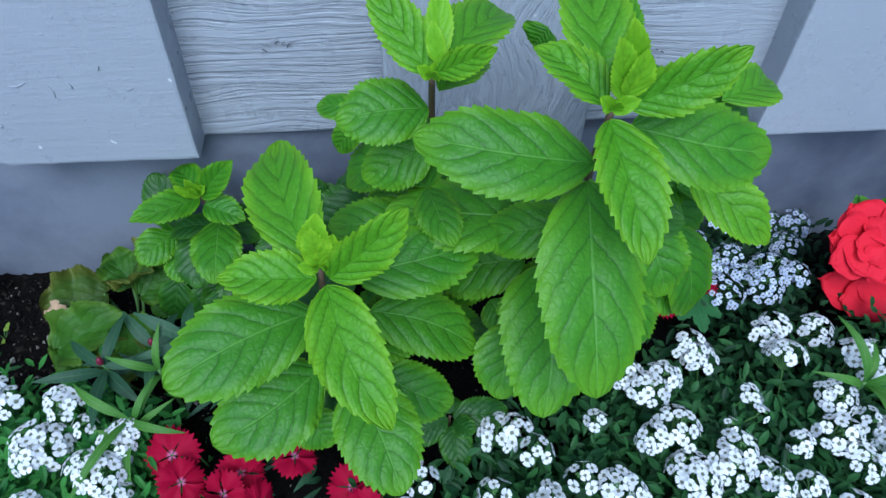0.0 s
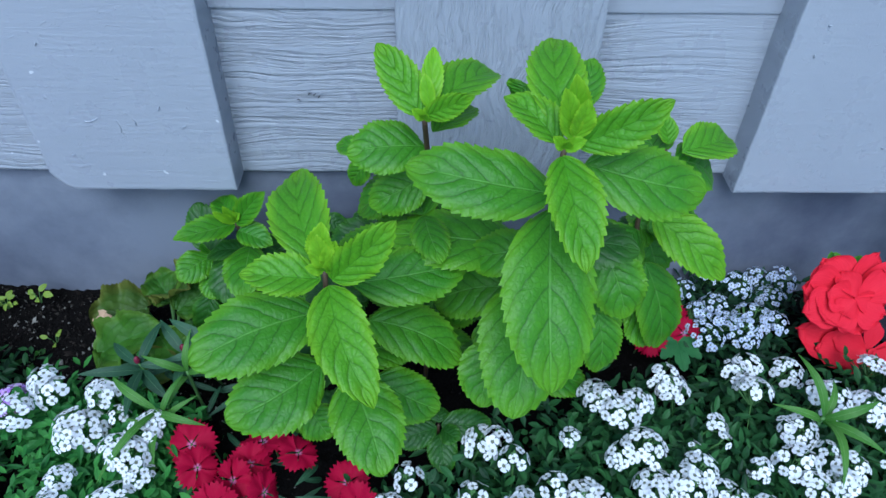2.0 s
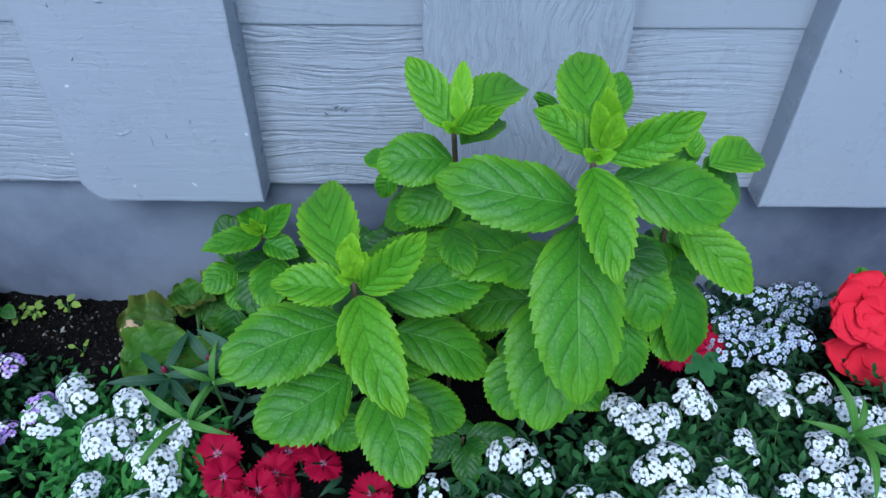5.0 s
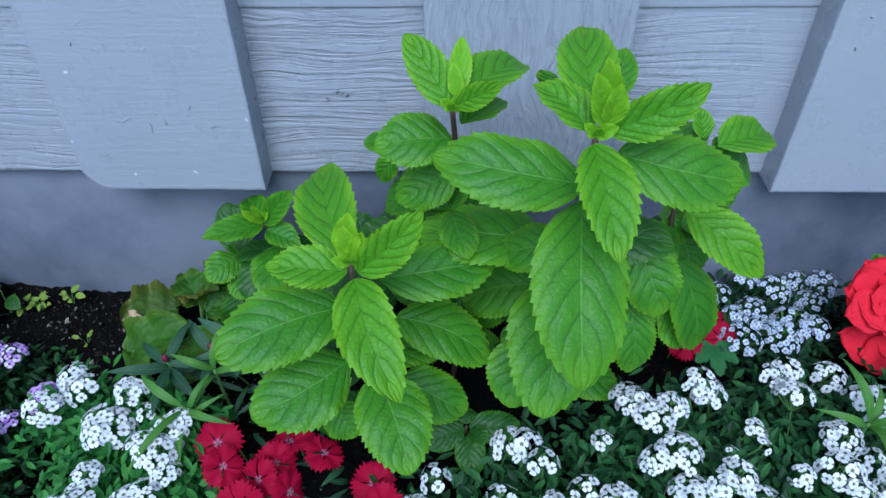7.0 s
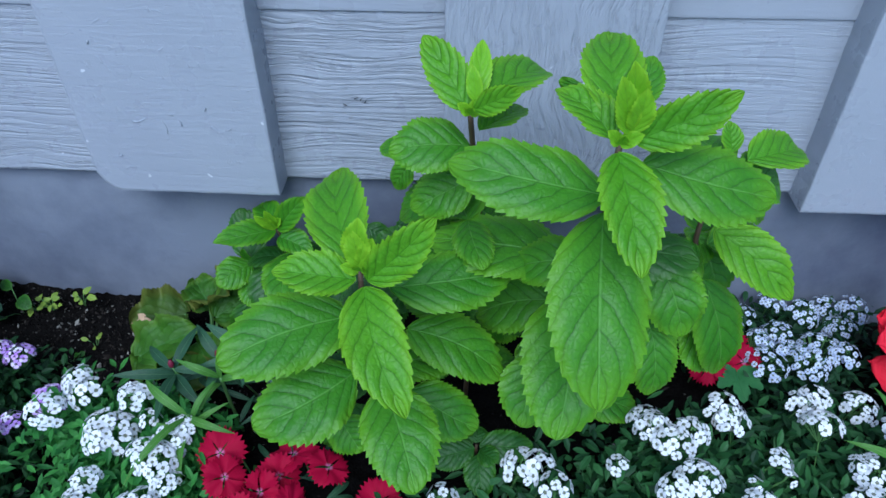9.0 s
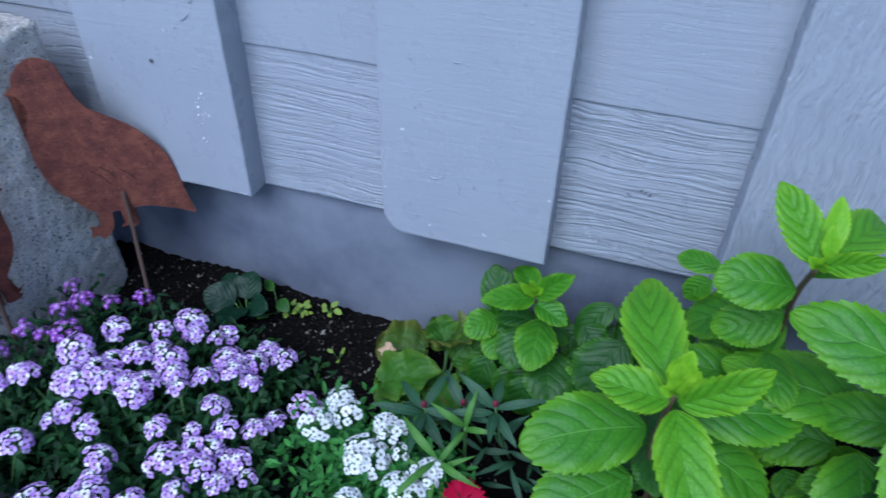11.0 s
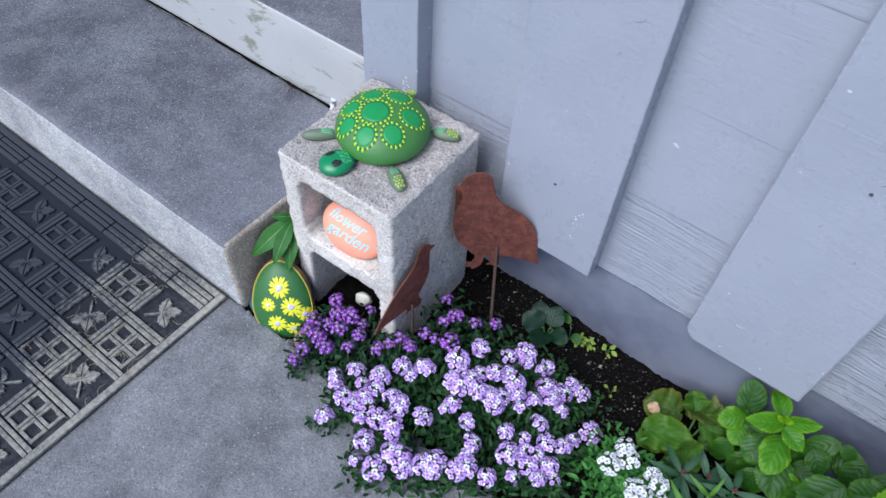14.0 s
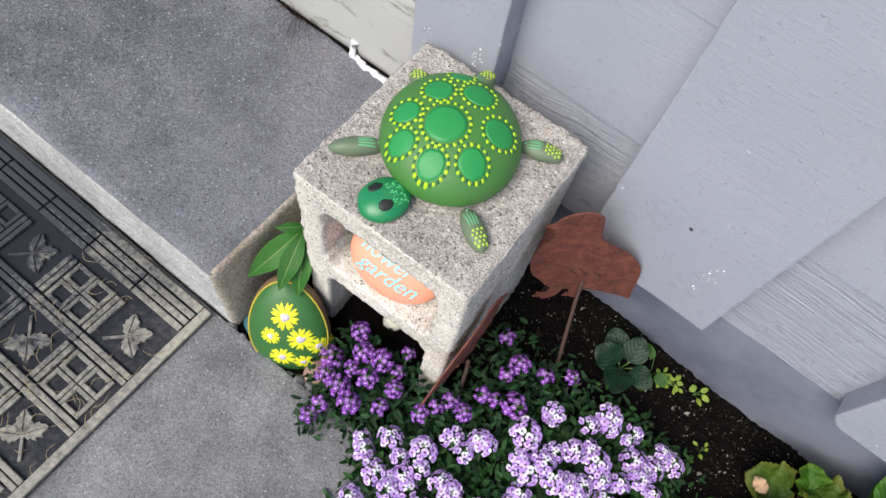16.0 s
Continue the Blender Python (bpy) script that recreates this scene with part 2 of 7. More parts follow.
def concrete(name, dark, light, speck=0.5, grain=1.0, gravel=0.35, size=300.0, coarse=False):
    m = material(name, light, 0.9, 0, 0.25)
    v = coords(m)
    blotch = ramp(m, noisy(m, v, 7.0, 7, 0.66), [(0.36, dark), (0.64, light)])
    sand = noisy(m, v, 380, 3, 0.7)
    c = mixed(m, 0.40, blotch, ramp(m, sand, [(0.34, (0.12, 0.12, 0.125)), (0.5, (0.5, 0.5, 0.5)), (0.68, (0.92, 0.92, 0.92))]), "OVERLAY")
    bits = node(m, "TexVoronoi", Scale=size)
    link(m, v, bits.inputs["Vector"])
    grey = node(m, "SeparateColor")
    link(m, bits.outputs["Color"], grey.inputs[0])
    c = mixed(m, gravel, c, ramp(m, grey.outputs[0], [(0.0, (0.06, 0.06, 0.062)), (0.4, (0.40, 0.40, 0.40)), (0.75, (0.55, 0.55, 0.55)), (1.0, (0.95, 0.94, 0.92))]), "OVERLAY")
    pits = node(m, "TexVoronoi", Scale=190.0)
    link(m, v, pits.inputs["Vector"])
    dots = ramp(m, pits.outputs["Distance"], [(0.16, (1, 1, 1)), (0.27, (0, 0, 0))])
    some = ramp(m, noisy(m, v, 45, 2), [(0.42, (0, 0, 0)), (0.52, (1, 1, 1))])
    c = mixed(m, sums(m, "MULTIPLY", sums(m, "MULTIPLY", dots, some), speck), c, (0.07, 0.07, 0.075))
    grains = node(m, "TexVoronoi", Scale=150.0)
    link(m, v, grains.inputs["Vector"])
    lot = node(m, "SeparateColor")
    link(m, grains.outputs["Color"], lot.inputs[0])
    core = ramp(m, grains.outputs["Distance"], [(0.15, (1, 1, 1)), (0.24, (0, 0, 0))])
    c = mixed(m, sums(m, "MULTIPLY", core, ramp(m, lot.outputs[0], [(0.72, (0, 0, 0)), (0.78, (speck, speck, speck))])), c, tuple(k * 0.28 for k in dark))
    c = mixed(m, sums(m, "MULTIPLY", core, ramp(m, lot.outputs[1], [(0.76, (0, 0, 0)), (0.82, (speck, speck, speck))])), c, tuple(min(0.85, k * 1.9) for k in light))
    colored(m, c)
    first = bumped(m, sand, 0.7 * grain, 0.0018)
    if coarse:
        large = node(m, "TexVoronoi", Scale=150.0, Randomness=1.0)
        link(m, v, large.inputs["Vector"])
        pick = node(m, "SeparateColor")
        link(m, large.outputs["Color"], pick.inputs[0])
        rough_ = sums(m, "ADD", large.outputs["Distance"], sums(m, "MULTIPLY", noisy(m, v, 260, 3, 0.6), 0.25))
        pit = sums(m, "MULTIPLY", ramp(m, rough_, [(0.24, (1, 1, 1)), (0.32, (0, 0, 0))]), ramp(m, pick.outputs[0], [(0.62, (0, 0, 0)), (0.67, (1, 1, 1))]))
        colored(m, mixed(m, sums(m, "MULTIPLY", pit, 0.45), c, (0.16, 0.15, 0.135)))
        first = bumped(m, pit, 1.0, -0.005, first)
        holes = node(m, "TexVoronoi", Scale=320.0)
        link(m, v, holes.inputs["Vector"])
        first = bumped(m, ramp(m, holes.outputs["Distance"], [(0.10, (0, 0, 0)), (0.3, (1, 1, 1))]), 0.8, 0.0026, first)
    bumped(m, noisy(m, v, 55, 5, 0.7), 0.4 * grain, 0.004, first)
    return m


walk_concrete = concrete("weathered grey concrete", (0.112, 0.114, 0.119), (0.222, 0.225, 0.230), 0.65, 1.0, 0.22, 520.0)
step_concrete = concrete("exposed grey concrete", (0.084, 0.087, 0.098), (0.174, 0.179, 0.196), 0.95, 1.5, 0.40, 420.0)
# the step is worn pale in a ragged band along its front edge, and is paler towards its free end
at_ = node(step_concrete, "SeparateXYZ")
link(step_concrete, coords(step_concrete), at_.inputs[0])
rag = sums(step_concrete, "MULTIPLY", noisy(step_concrete, coords(step_concrete), 38, 6, 0.75), 0.075)
band = ramp(step_concrete, sums(step_concrete, "ADD", sums(step_concrete, "SUBTRACT", at_.outputs[1], 0.138), rag), [(0.032, (1, 1, 1)), (0.066, (0.22, 0.22, 0.22)), (0.14, (0, 0, 0))])
tip = ramp(step_concrete, sums(step_concrete, "ADD", sums(step_concrete, "SUBTRACT", -0.985, at_.outputs[0]), sums(step_concrete, "MULTIPLY", rag, 4.0)), [(0.16, (0.95, 0.95, 0.95)), (0.54, (0, 0, 0))])
was = shader(step_concrete).inputs["Base Color"].links[0].from_socket
pale_mask = mixed(step_concrete, 1.0, band, tip, "LIGHTEN")
colored(step_concrete, mixed(step_concrete, sums(step_concrete, "MULTIPLY", pale_mask, 0.62), was, mixed(step_concrete, 0.75, (0.44, 0.435, 0.46), was, "OVERLAY")))
was = shader(step_concrete).inputs["Base Color"].links[0].from_socket
stain = ramp(step_concrete, noisy(step_concrete, coords(step_concrete), 14, 6, 0.7), [(0.56, (0, 0, 0)), (0.72, (0.45, 0.45, 0.45))])
was = mixed(step_concrete, stain, was, (0.15, 0.125, 0.115))
spots = node(step_concrete, "TexVoronoi", Scale=48.0)
link(step_concrete, coords(step_concrete), spots.inputs["Vector"])
few = node(step_concrete, "SeparateColor")
link(step_concrete, spots.outputs["Color"], few.inputs[0])
spot = sums(step_concrete, "MULTIPLY", ramp(step_concrete, spots.outputs["Distance"], [(0.06, (1, 1, 1)), (0.12, (0, 0, 0))]), ramp(step_concrete, few.outputs[0], [(0.45, (0, 0, 0)), (0.6, (0.75, 0.75, 0.75))]))
colored(step_concrete, mixed(step_concrete, spot, was, (0.03, 0.03, 0.032)))
pale_concrete = concrete("pale worn concrete edge", (0.32, 0.32, 0.32), (0.52, 0.515, 0.50), 0.2, 0.9)
soiled_concrete = concrete("earth-stained concrete", (0.30, 0.255, 0.20), (0.52, 0.455, 0.375), 0.2, 0.8)
block_concrete = concrete("light coarse block concrete", (0.56, 0.522, 0.472), (0.775, 0.725, 0.66), 0.9, 1.35, 0.26, 300.0, True)
# coarser than the sides; its colour is also darkened to offset light from above
open_dimmed_concrete = concrete("open-textured concrete dimmed for top light", (0.39, 0.355, 0.325), (0.58, 0.54, 0.50), 0.8, 2.6, 0.30, 300.0, True)

riser_paint = material("flaking white paint on concrete", (0.6, 0.6, 0.6), 0.8)
v = coords(riser_paint)
flake = ramp(riser_paint, noisy(riser_paint, coords(riser_paint, (2.2, 1, 5)), 3.2, 7, 0.7, 0.4), [(0.555, (0, 0, 0)), (0.61, (1, 1, 1))])
colored(riser_paint, mixed(riser_paint, flake, mixed(riser_paint, noisy(riser_paint, v, 6, 4), (0.36, 0.36, 0.355), (0.47, 0.47, 0.455)), (0.235, 0.235, 0.19)))
bumped(riser_paint, flake, 0.35, -0.001)

soil_dark = material("dark moist potting soil", (0.02, 0.017, 0.014), 0.95, 0, 0.04)
v = coords(soil_dark)
colored(soil_dark, ramp(soil_dark, noisy(soil_dark, v, 330, 6, 0.8), [(0.3, (0.0024, 0.0022, 0.0022)), (0.6, (0.0085, 0.0076, 0.007)), (0.85, (0.032, 0.028, 0.025))]))
bumped(soil_dark, noisy(soil_dark, v, 260, 5, 0.75), 0.9, 0.004)
soil_bit = material("pale bits of grit and bark", (0.2, 0.17, 0.13), 0.9, 0, 0.1)
info = node(soil_bit, "NewGeometry")
colored(soil_bit, ramp(soil_bit, info.outputs["Random Per Island"], [(0.0, (0.005, 0.004, 0.004)), (0.6, (0.018, 0.014, 0.012)), (0.86, (0.045, 0.038, 0.032)), (0.97, (0.26, 0.245, 0.215))]))

earth = material("dry lawn and earth", (0.07, 0.08, 0.04), 0.95)
colored(earth, mixed(earth, noisy(earth, coords(earth), 2.0, 6), (0.05, 0.06, 0.03), (0.10, 0.10, 0.055)))


def green(name, deep, bright, veins=0.0, count=8.0, slant=0.32, rough=0.5, through=0.22, mid=(0.35, 0.48, 0.16), midw=0.035, pucker=0.6, brim=None):
    """Leaf green: side veins and a midrib by the leaf's own length and breadth, puckered between them."""
    m = material(name, bright, rough + 0.02, 0, 0.30)
    uv = node(m, "TexCoord")
    split = node(m, "SeparateXYZ")
    link(m, uv.outputs["UV"], split.inputs[0])
    across = sums(m, "ABSOLUTE", sums(m, "MULTIPLY_ADD", split.outputs[0], 2.0, -1.0))
    v = coords(m)
    wob = sums(m, "MULTIPLY", sums(m, "SUBTRACT", noisy(m, v, 75, 4), 0.5), 0.10)
    run = sums(m, "ADD", sums(m, "SUBTRACT", split.outputs[1], sums(m, "MULTIPLY", sums(m, "MULTIPLY_ADD", sums(m, "POWER", across, 2.0), 0.25, sums(m, "MULTIPLY", across, 0.85)), slant)), wob)
    saw = sums(m, "FRACT", sums(m, "MULTIPLY", run, count))
    gap = sums(m, "ABSOLUTE", sums(m, "SUBTRACT", saw, 0.5))
    swell = ramp(m, gap, [(0.0, (0, 0, 0)), (0.07, (0.3, 0.3, 0.3)), (0.2, (0.75, 0.75, 0.75)), (0.5, (1, 1, 1))])
    vein = ramp(m, gap, [(0.0, (1, 1, 1)), (0.03, (0.75, 0.75, 0.75)), (0.075, (0, 0, 0))])
    net = m.node_tree.nodes.new("ShaderNodeTexVoronoi")
    net.feature = "DISTANCE_TO_EDGE"
    net.inputs["Scale"].default_value = 210.0
    link(m, v, net.inputs["Vector"])
    mesh_ = ramp(m, net.outputs["Distance"], [(0.0, (0, 0, 0)), (0.25, (1, 1, 1))])
    rib = ramp(m, across, [(0.0, (1, 1, 1)), (midw, (1, 1, 1)), (midw + 0.03, (0, 0, 0))])
    one = node(m, "ObjectInfo")
    tone = mixed(m, sums(m, "MULTIPLY_ADD", one.outputs["Random"], 0.5, sums(m, "MULTIPLY_ADD", noisy(m, v, 34, 4, 0.65), 1.4, -0.45)), deep, bright)
    patch = noisy(m, v, 110, 5, 0.7)
    tone = mixed(m, sums(m, "MULTIPLY", patch, 0.35), tone, tuple(k * 0.55 for k in deep))
    tone = mixed(m, sums(m, "MULTIPLY", sums(m, "SUBTRACT", 1.0, mesh_), veins * 0.46), tone, tuple(k * 0.5 for k in deep))
    if veins:
        tone = mixed(m, sums(m, "MULTIPLY", sums(m, "SUBTRACT", 1.0, swell), 0.32 * veins), tone, tuple(k * 0.55 for k in deep))
    tone = mixed(m, sums(m, "MULTIPLY", vein, min(0.9, veins * 1.15)), tone, tuple(k * 0.4 for k in deep))
    rim = ramp(m, sums(m, "MAXIMUM", across, sums(m, "MULTIPLY_ADD", split.outputs[1], 1.6, -0.62)), [(0.62, (0, 0, 0)), (1.0, (0.45, 0.45, 0.45))] if brim else [(0.90, (0, 0, 0)), (1.0, (0.35, 0.35, 0.35))])
    tone = mixed(m, rim, tone, brim or tuple(min(1.0, k * 1.5) for k in bright))
    tone = mixed(m, sums(m, "MULTIPLY", rib, 0.45), tone, mid)
    colored(m, tone)
    first = bumped(m, mesh_, 0.28 * pucker, 0.0008)
    second = bumped(m, swell, 0.55 * pucker if veins else 0.1, 0.0014, first)
    third = bumped(m, rib, 0.5, -0.0012, second)
    if veins:
        bumped(m, noisy(m, v, 420, 4, 0.65), 0.30, 0.0009, third)
    if through:
        see_through(m, tone, through)
    return m


mint_green = green("mint leaf green", (0.052, 0.198, 0.009), (0.100, 0.292, 0.008), 0.52, 5.6, 0.36, 0.42, 0.22, (0.16, 0.36, 0.06), 0.010, 0.8, (0.195, 0.400, 0.005))
# mint green darkened so that shade on low and inner leaves is in the colour
mint_shaded = green("mint leaf green darkened for shade", (0.017, 0.072, 0.007), (0.034, 0.118, 0.009), 0.40, 5.6, 0.36, 0.42, 0.16, (0.05, 0.15, 0.015), 0.012, 0.6, (0.075, 0.20, 0.008))
mint_young = green("young mint leaf green", (0.090, 0.28, 0.007), (0.148, 0.365, 0.008), 0.5, 5.6, 0.36, 0.45, 0.22, (0.075, 0.24, 0.008), 0.015, 1.0, (0.26, 0.47, 0.006))
mint_bud = green("youngest yellow-green mint leaf", (0.18, 0.43, 0.008), (0.26, 0.51, 0.012), 0.14, 4.6, 0.40, 0.45, 0.28, (0.16, 0.38, 0.02), 0.02, 0.45, (0.33, 0.54, 0.012))
begonia_leaf_green = green("crinkled mid green begonia leaf", (0.018, 0.075, 0.006), (0.070, 0.185, 0.010), 0.16, 3.5, 0.9, 0.55, 0.2, (0.06, 0.17, 0.03), 0.02, 0.8, (0.17, 0.27, 0.03))
begonia_leaf_olive = green("olive begonia leaf with a brownish cast", (0.026, 0.066, 0.010), (0.085, 0.155, 0.014), 0.16, 3.5, 0.9, 0.55, 0.2, (0.10, 0.18, 0.04), 0.02, 0.8, (0.22, 0.19, 0.035))
round_green = green("dark bluish green leaf", (0.004, 0.021, 0.010), (0.010, 0.042, 0.018), 0.12, 5, 0.5, 0.45, 0.1, (0.01, 0.045, 0.02), 0.02)
blade_green = green("light green blade", (0.05, 0.16, 0.018), (0.11, 0.25, 0.035), 0.0, 8, 0.3, 0.5, 0.25, (0.3, 0.46, 0.18), 0.02)
pink_blade = green("grey-green narrow leaf", (0.018, 0.058, 0.026), (0.040, 0.105, 0.048), 0.0, 8, 0.3, 0.5, 0.15, (0.16, 0.28, 0.12), 0.02)
basil_green = green("glossy pointed green leaf", (0.022, 0.12, 0.018), (0.06, 0.22, 0.034), 0.25, 9, 0.6, 0.38)
seedling_green = green("yellow-green seedling leaf", (0.16, 0.25, 0.03), (0.34, 0.46, 0.06), 0.0)
lobed_green = green("blue-green lobed leaf", (0.03, 0.12, 0.035), (0.07, 0.22, 0.06), 0.0, 5, 0.5, 0.5, 0.2, (0.05, 0.16, 0.05), 0.01)
purple_leaf = green("dark purple begonia leaf", (0.005, 0.005, 0.010), (0.012, 0.009, 0.020), 0.3, 5, 0.5, 0.6, 0.05, (0.02, 0.01, 0.015))
stem_brown = material("purplish brown mint stem", (0.07, 0.045, 0.025), 0.6)
stem_green = material("green stem", (0.09, 0.19, 0.05), 0.6)


def foliage(name, deep, bright):
    m = material(name, bright, 0.55, 0, 0.2)
    g = node(m, "NewGeometry")
    c = ramp(m, g.outputs["Random Per Island"], [(0.0, deep), (1.0, bright)])
    colored(m, c)
    see_through(m, c, 0.18)
    return m


alyssum_dark = foliage("dark alyssum leaves", (0.004, 0.017, 0.007), (0.024, 0.072, 0.024))
alyssum_mid = foliage("mid green alyssum leaves", (0.007, 0.030, 0.010), (0.042, 0.125, 0.034))
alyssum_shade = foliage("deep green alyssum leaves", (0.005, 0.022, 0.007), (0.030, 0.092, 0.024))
alyssum_light = foliage("fresh alyssum leaves", (0.022, 0.10, 0.018), (0.07, 0.23, 0.04))


def petals(name, a, b, rough=0.6, through=0.2, heart=None):
    """Floret petals, each a little different; heart: the paler colour of the youngest, at the head's crown."""
    m = material(name, a, rough, 0, 0.25)
    g = node(m, "NewGeometry")
    c = ramp(m, g.outputs["Random Per Island"], [(0.0, a), (0.6, b), (1.0, heart or b)])
    if heart:
        split = node(m, "SeparateXYZ")
        link(m, node(m, "TexCoord").outputs["Object"], split.inputs[0])
        out = sums(m, "POWER", sums(m, "ADD", sums(m, "MULTIPLY", split.outputs[0], split.outputs[0]), sums(m, "MULTIPLY", split.outputs[1], split.outputs[1])), 0.5)
        c = mixed(m, ramp(m, sums(m, "MULTIPLY", out, 60.0), [(0.22, (1, 1, 1)), (0.44, (0, 0, 0))]), c, heart)
    colored(m, c)
    see_through(m, c, through)
    return m


white_petal = petals("white alyssum petals", (0.74, 0.75, 0.80), (0.86, 0.86, 0.88))
lilac_petal = petals("lilac alyssum petals", (0.42, 0.20, 0.68), (0.69, 0.50, 0.86), 0.6, 0.2, (0.88, 0.86, 0.93))
violet_petal = petals("violet alyssum petals", (0.14, 0.018, 0.27), (0.31, 0.09, 0.48), 0.6, 0.2, (0.34, 0.15, 0.49))
pale_eye = material("pale floret eyes", (0.66, 0.56, 0.72), 0.7)
floret_eye = material("grey-green floret eyes", (0.15, 0.16, 0.11), 0.7)
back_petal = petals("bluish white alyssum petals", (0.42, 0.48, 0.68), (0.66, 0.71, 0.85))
violet_eye = material("dark violet floret eyes", (0.10, 0.06, 0.11), 0.7)


def silky(name, deep, bright, heart=None):
    """Petal colour with fine streaks along its length."""
    m = material(name, bright, 0.6, 0, 0.08)
    streak = noisy(m, coords(m, (60, 3, 1), True), 1.0, 3)
    c = mixed(m, streak, deep, bright)
    if heart:
        split = node(m, "SeparateXYZ")
        link(m, node(m, "TexCoord").outputs["UV"], split.inputs[0])
        c = mixed(m, ramp(m, split.outputs[1], [(0.05, (1, 1, 1)), (0.17, (0, 0, 0))]), c, heart)
    colored(m, c)
    see_through(m, c, 0.25)
    return m


dianthus_red = silky("crimson dianthus petals", (0.20, 0.001, 0.016), (0.48, 0.003, 0.048), (0.55, 0.16, 0.32))
begonia_red = silky("coral red begonia petals", (0.58, 0.006, 0.022), (0.84, 0.034, 0.068))
bud_red = material("crimson bud", (0.14, 0.010, 0.032), 0.5)

rust = material("rusted sheet steel", (0.15, 0.055, 0.035), 0.85, 0.15, 0.3)
v = coords(rust)
flakes = ramp(rust, noisy(rust, v, 330, 3, 0.6), [(0.60, (0, 0, 0)), (0.70, (1, 1, 1))])
scale_ = ramp(rust, noisy(rust, v, 140, 4, 0.7), [(0.34, (1, 1, 1)), (0.46, (0, 0, 0))])
tone_ = ramp(rust, noisy(rust, v, 45, 7, 0.72), [(0.25, (0.060, 0.024, 0.020)), (0.5, (0.155, 0.051, 0.037)), (0.75, (0.29, 0.102, 0.060))])
tone_ = mixed(rust, sums(rust, "MULTIPLY", scale_, 0.6), tone_, (0.045, 0.020, 0.017))
colored(rust, mixed(rust, sums(rust, "MULTIPLY", flakes, 0.45), tone_, (0.42, 0.21, 0.15)))
bumped(rust, noisy(rust, v, 300, 5, 0.7), 0.6, 0.0014)


def worn_rubber(name, dark, dusty, bias):
    """Black rubber, dusted tan where feet and weather have worn it, most of all towards the free corner."""
    m = material(name, dark, 0.8, 0, 0.25)
    v = node(m, "NewGeometry").outputs["Position"]
    split = node(m, "SeparateXYZ")
    link(m, v, split.inputs[0])
    wear = sums(m, "MULTIPLY_ADD", noisy(m, v, 6, 6, 0.7), 0.9, sums(m, "MULTIPLY_ADD", split.outputs[0], 1.5, bias + 0.62))
    grime = sums(m, "MULTIPLY_ADD", noisy(m, v, 95, 5, 0.75), 1.3, -0.65)
    colored(m, mixed(m, ramp(m, sums(m, "ADD", wear, sums(m, "MULTIPLY", grime, 0.85)), [(0.30, (0, 0, 0)), (0.80, (1, 1, 1))]), dark, dusty))
    bumped(m, noisy(m, v, 220, 4), 0.5, 0.0012)
    return m


rubber = worn_rubber("black rubber sheet", (0.014, 0.016, 0.022), (0.075, 0.076, 0.078), 0.90)
rubber_worn = worn_rubber("worn rubber relief", (0.036, 0.040, 0.049), (0.33, 0.312, 0.262), 1.11)
straw = material("dry straw", (0.34, 0.27, 0.15), 0.8)


def stone_paint(name, color, under=None, rough=0.35):
    m = material(name, color, rough, 0, 0.5)
    v = coords(m)
    worn = ramp(m, noisy(m, v, 35, 6, 0.7), [(0.3, (0, 0, 0)), (0.8, (1, 1, 1))])
    colored(m, mixed(m, sums(m, "MULTIPLY", worn, 0.5), color, under or tuple(k * 0.55 for k in color)))
    bumped(m, noisy(m, v, 130, 4), 0.25, 0.001)
    return m


turtle_green = stone_paint("olive green painted stone", (0.036, 0.175, 0.026), (0.10, 0.150, 0.070), 0.48)
spot_green = stone_paint("emerald paint", (0.008, 0.22, 0.050), (0.015, 0.29, 0.08), 0.5)
dot_lime = material("lime dots of paint", (0.40, 0.62, 0.02), 0.45)
dot_dark = material("dark green dots of paint", (0.02, 0.12, 0.04), 0.45)
head_green = stone_paint("deep emerald painted stone", (0.006, 0.17, 0.06), (0.01, 0.24, 0.08))
leg_stone = stone_paint("grey-green painted stone", (0.10, 0.15, 0.085), (0.15, 0.155, 0.12), 0.5)
leg_lime = material("soft lime dots of paint", (0.36, 0.50, 0.06), 0.5)
stripe_mint = material("mint green stripes of paint", (0.12, 0.36, 0.18), 0.5)
speckle_green = material("light green speckles of paint", (0.10, 0.55, 0.20), 0.5)
white_caulk = material("dull white caulk", (0.58, 0.58, 0.61), 0.85)
black_paint = material("black paint", (0.012, 0.014, 0.013), 0.5)
egg_green = stone_paint("matt green painted stone", (0.028, 0.115, 0.026), (0.04, 0.15, 0.04), 0.5)
egg_brown = stone_paint("bare brown stone", (0.20, 0.12, 0.075), (0.13, 0.085, 0.055), 0.7)
yellow_paint = material("yellow paint", (0.72, 0.72, 0.03), 0.5)
ochre_paint = material("ochre paint", (0.42, 0.33, 0.04), 0.5)
eye_paint = material("lilac paint", (0.55, 0.50, 0.62), 0.5)
salmon_paint = stone_paint("salmon pink painted stone", (0.85, 0.32, 0.20), (0.78, 0.40, 0.30), 0.5)
aqua_paint = material("aqua paint", (0.24, 0.68, 0.74), 0.5)
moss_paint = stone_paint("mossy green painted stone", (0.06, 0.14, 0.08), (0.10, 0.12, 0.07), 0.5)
teal_paint = stone_paint("teal painted stone", (0.03, 0.12, 0.14), None, 0.4)
pink_stone = stone_paint("pinkish brown stone", (0.30, 0.19, 0.155), (0.18, 0.12, 0.10), 0.8)
white_paint = material("white paint", (0.82, 0.82, 0.80), 0.5)
dull_white = stone_paint("dull white painted stone", (0.66, 0.64, 0.56), (0.50, 0.46, 0.34), 0.7)


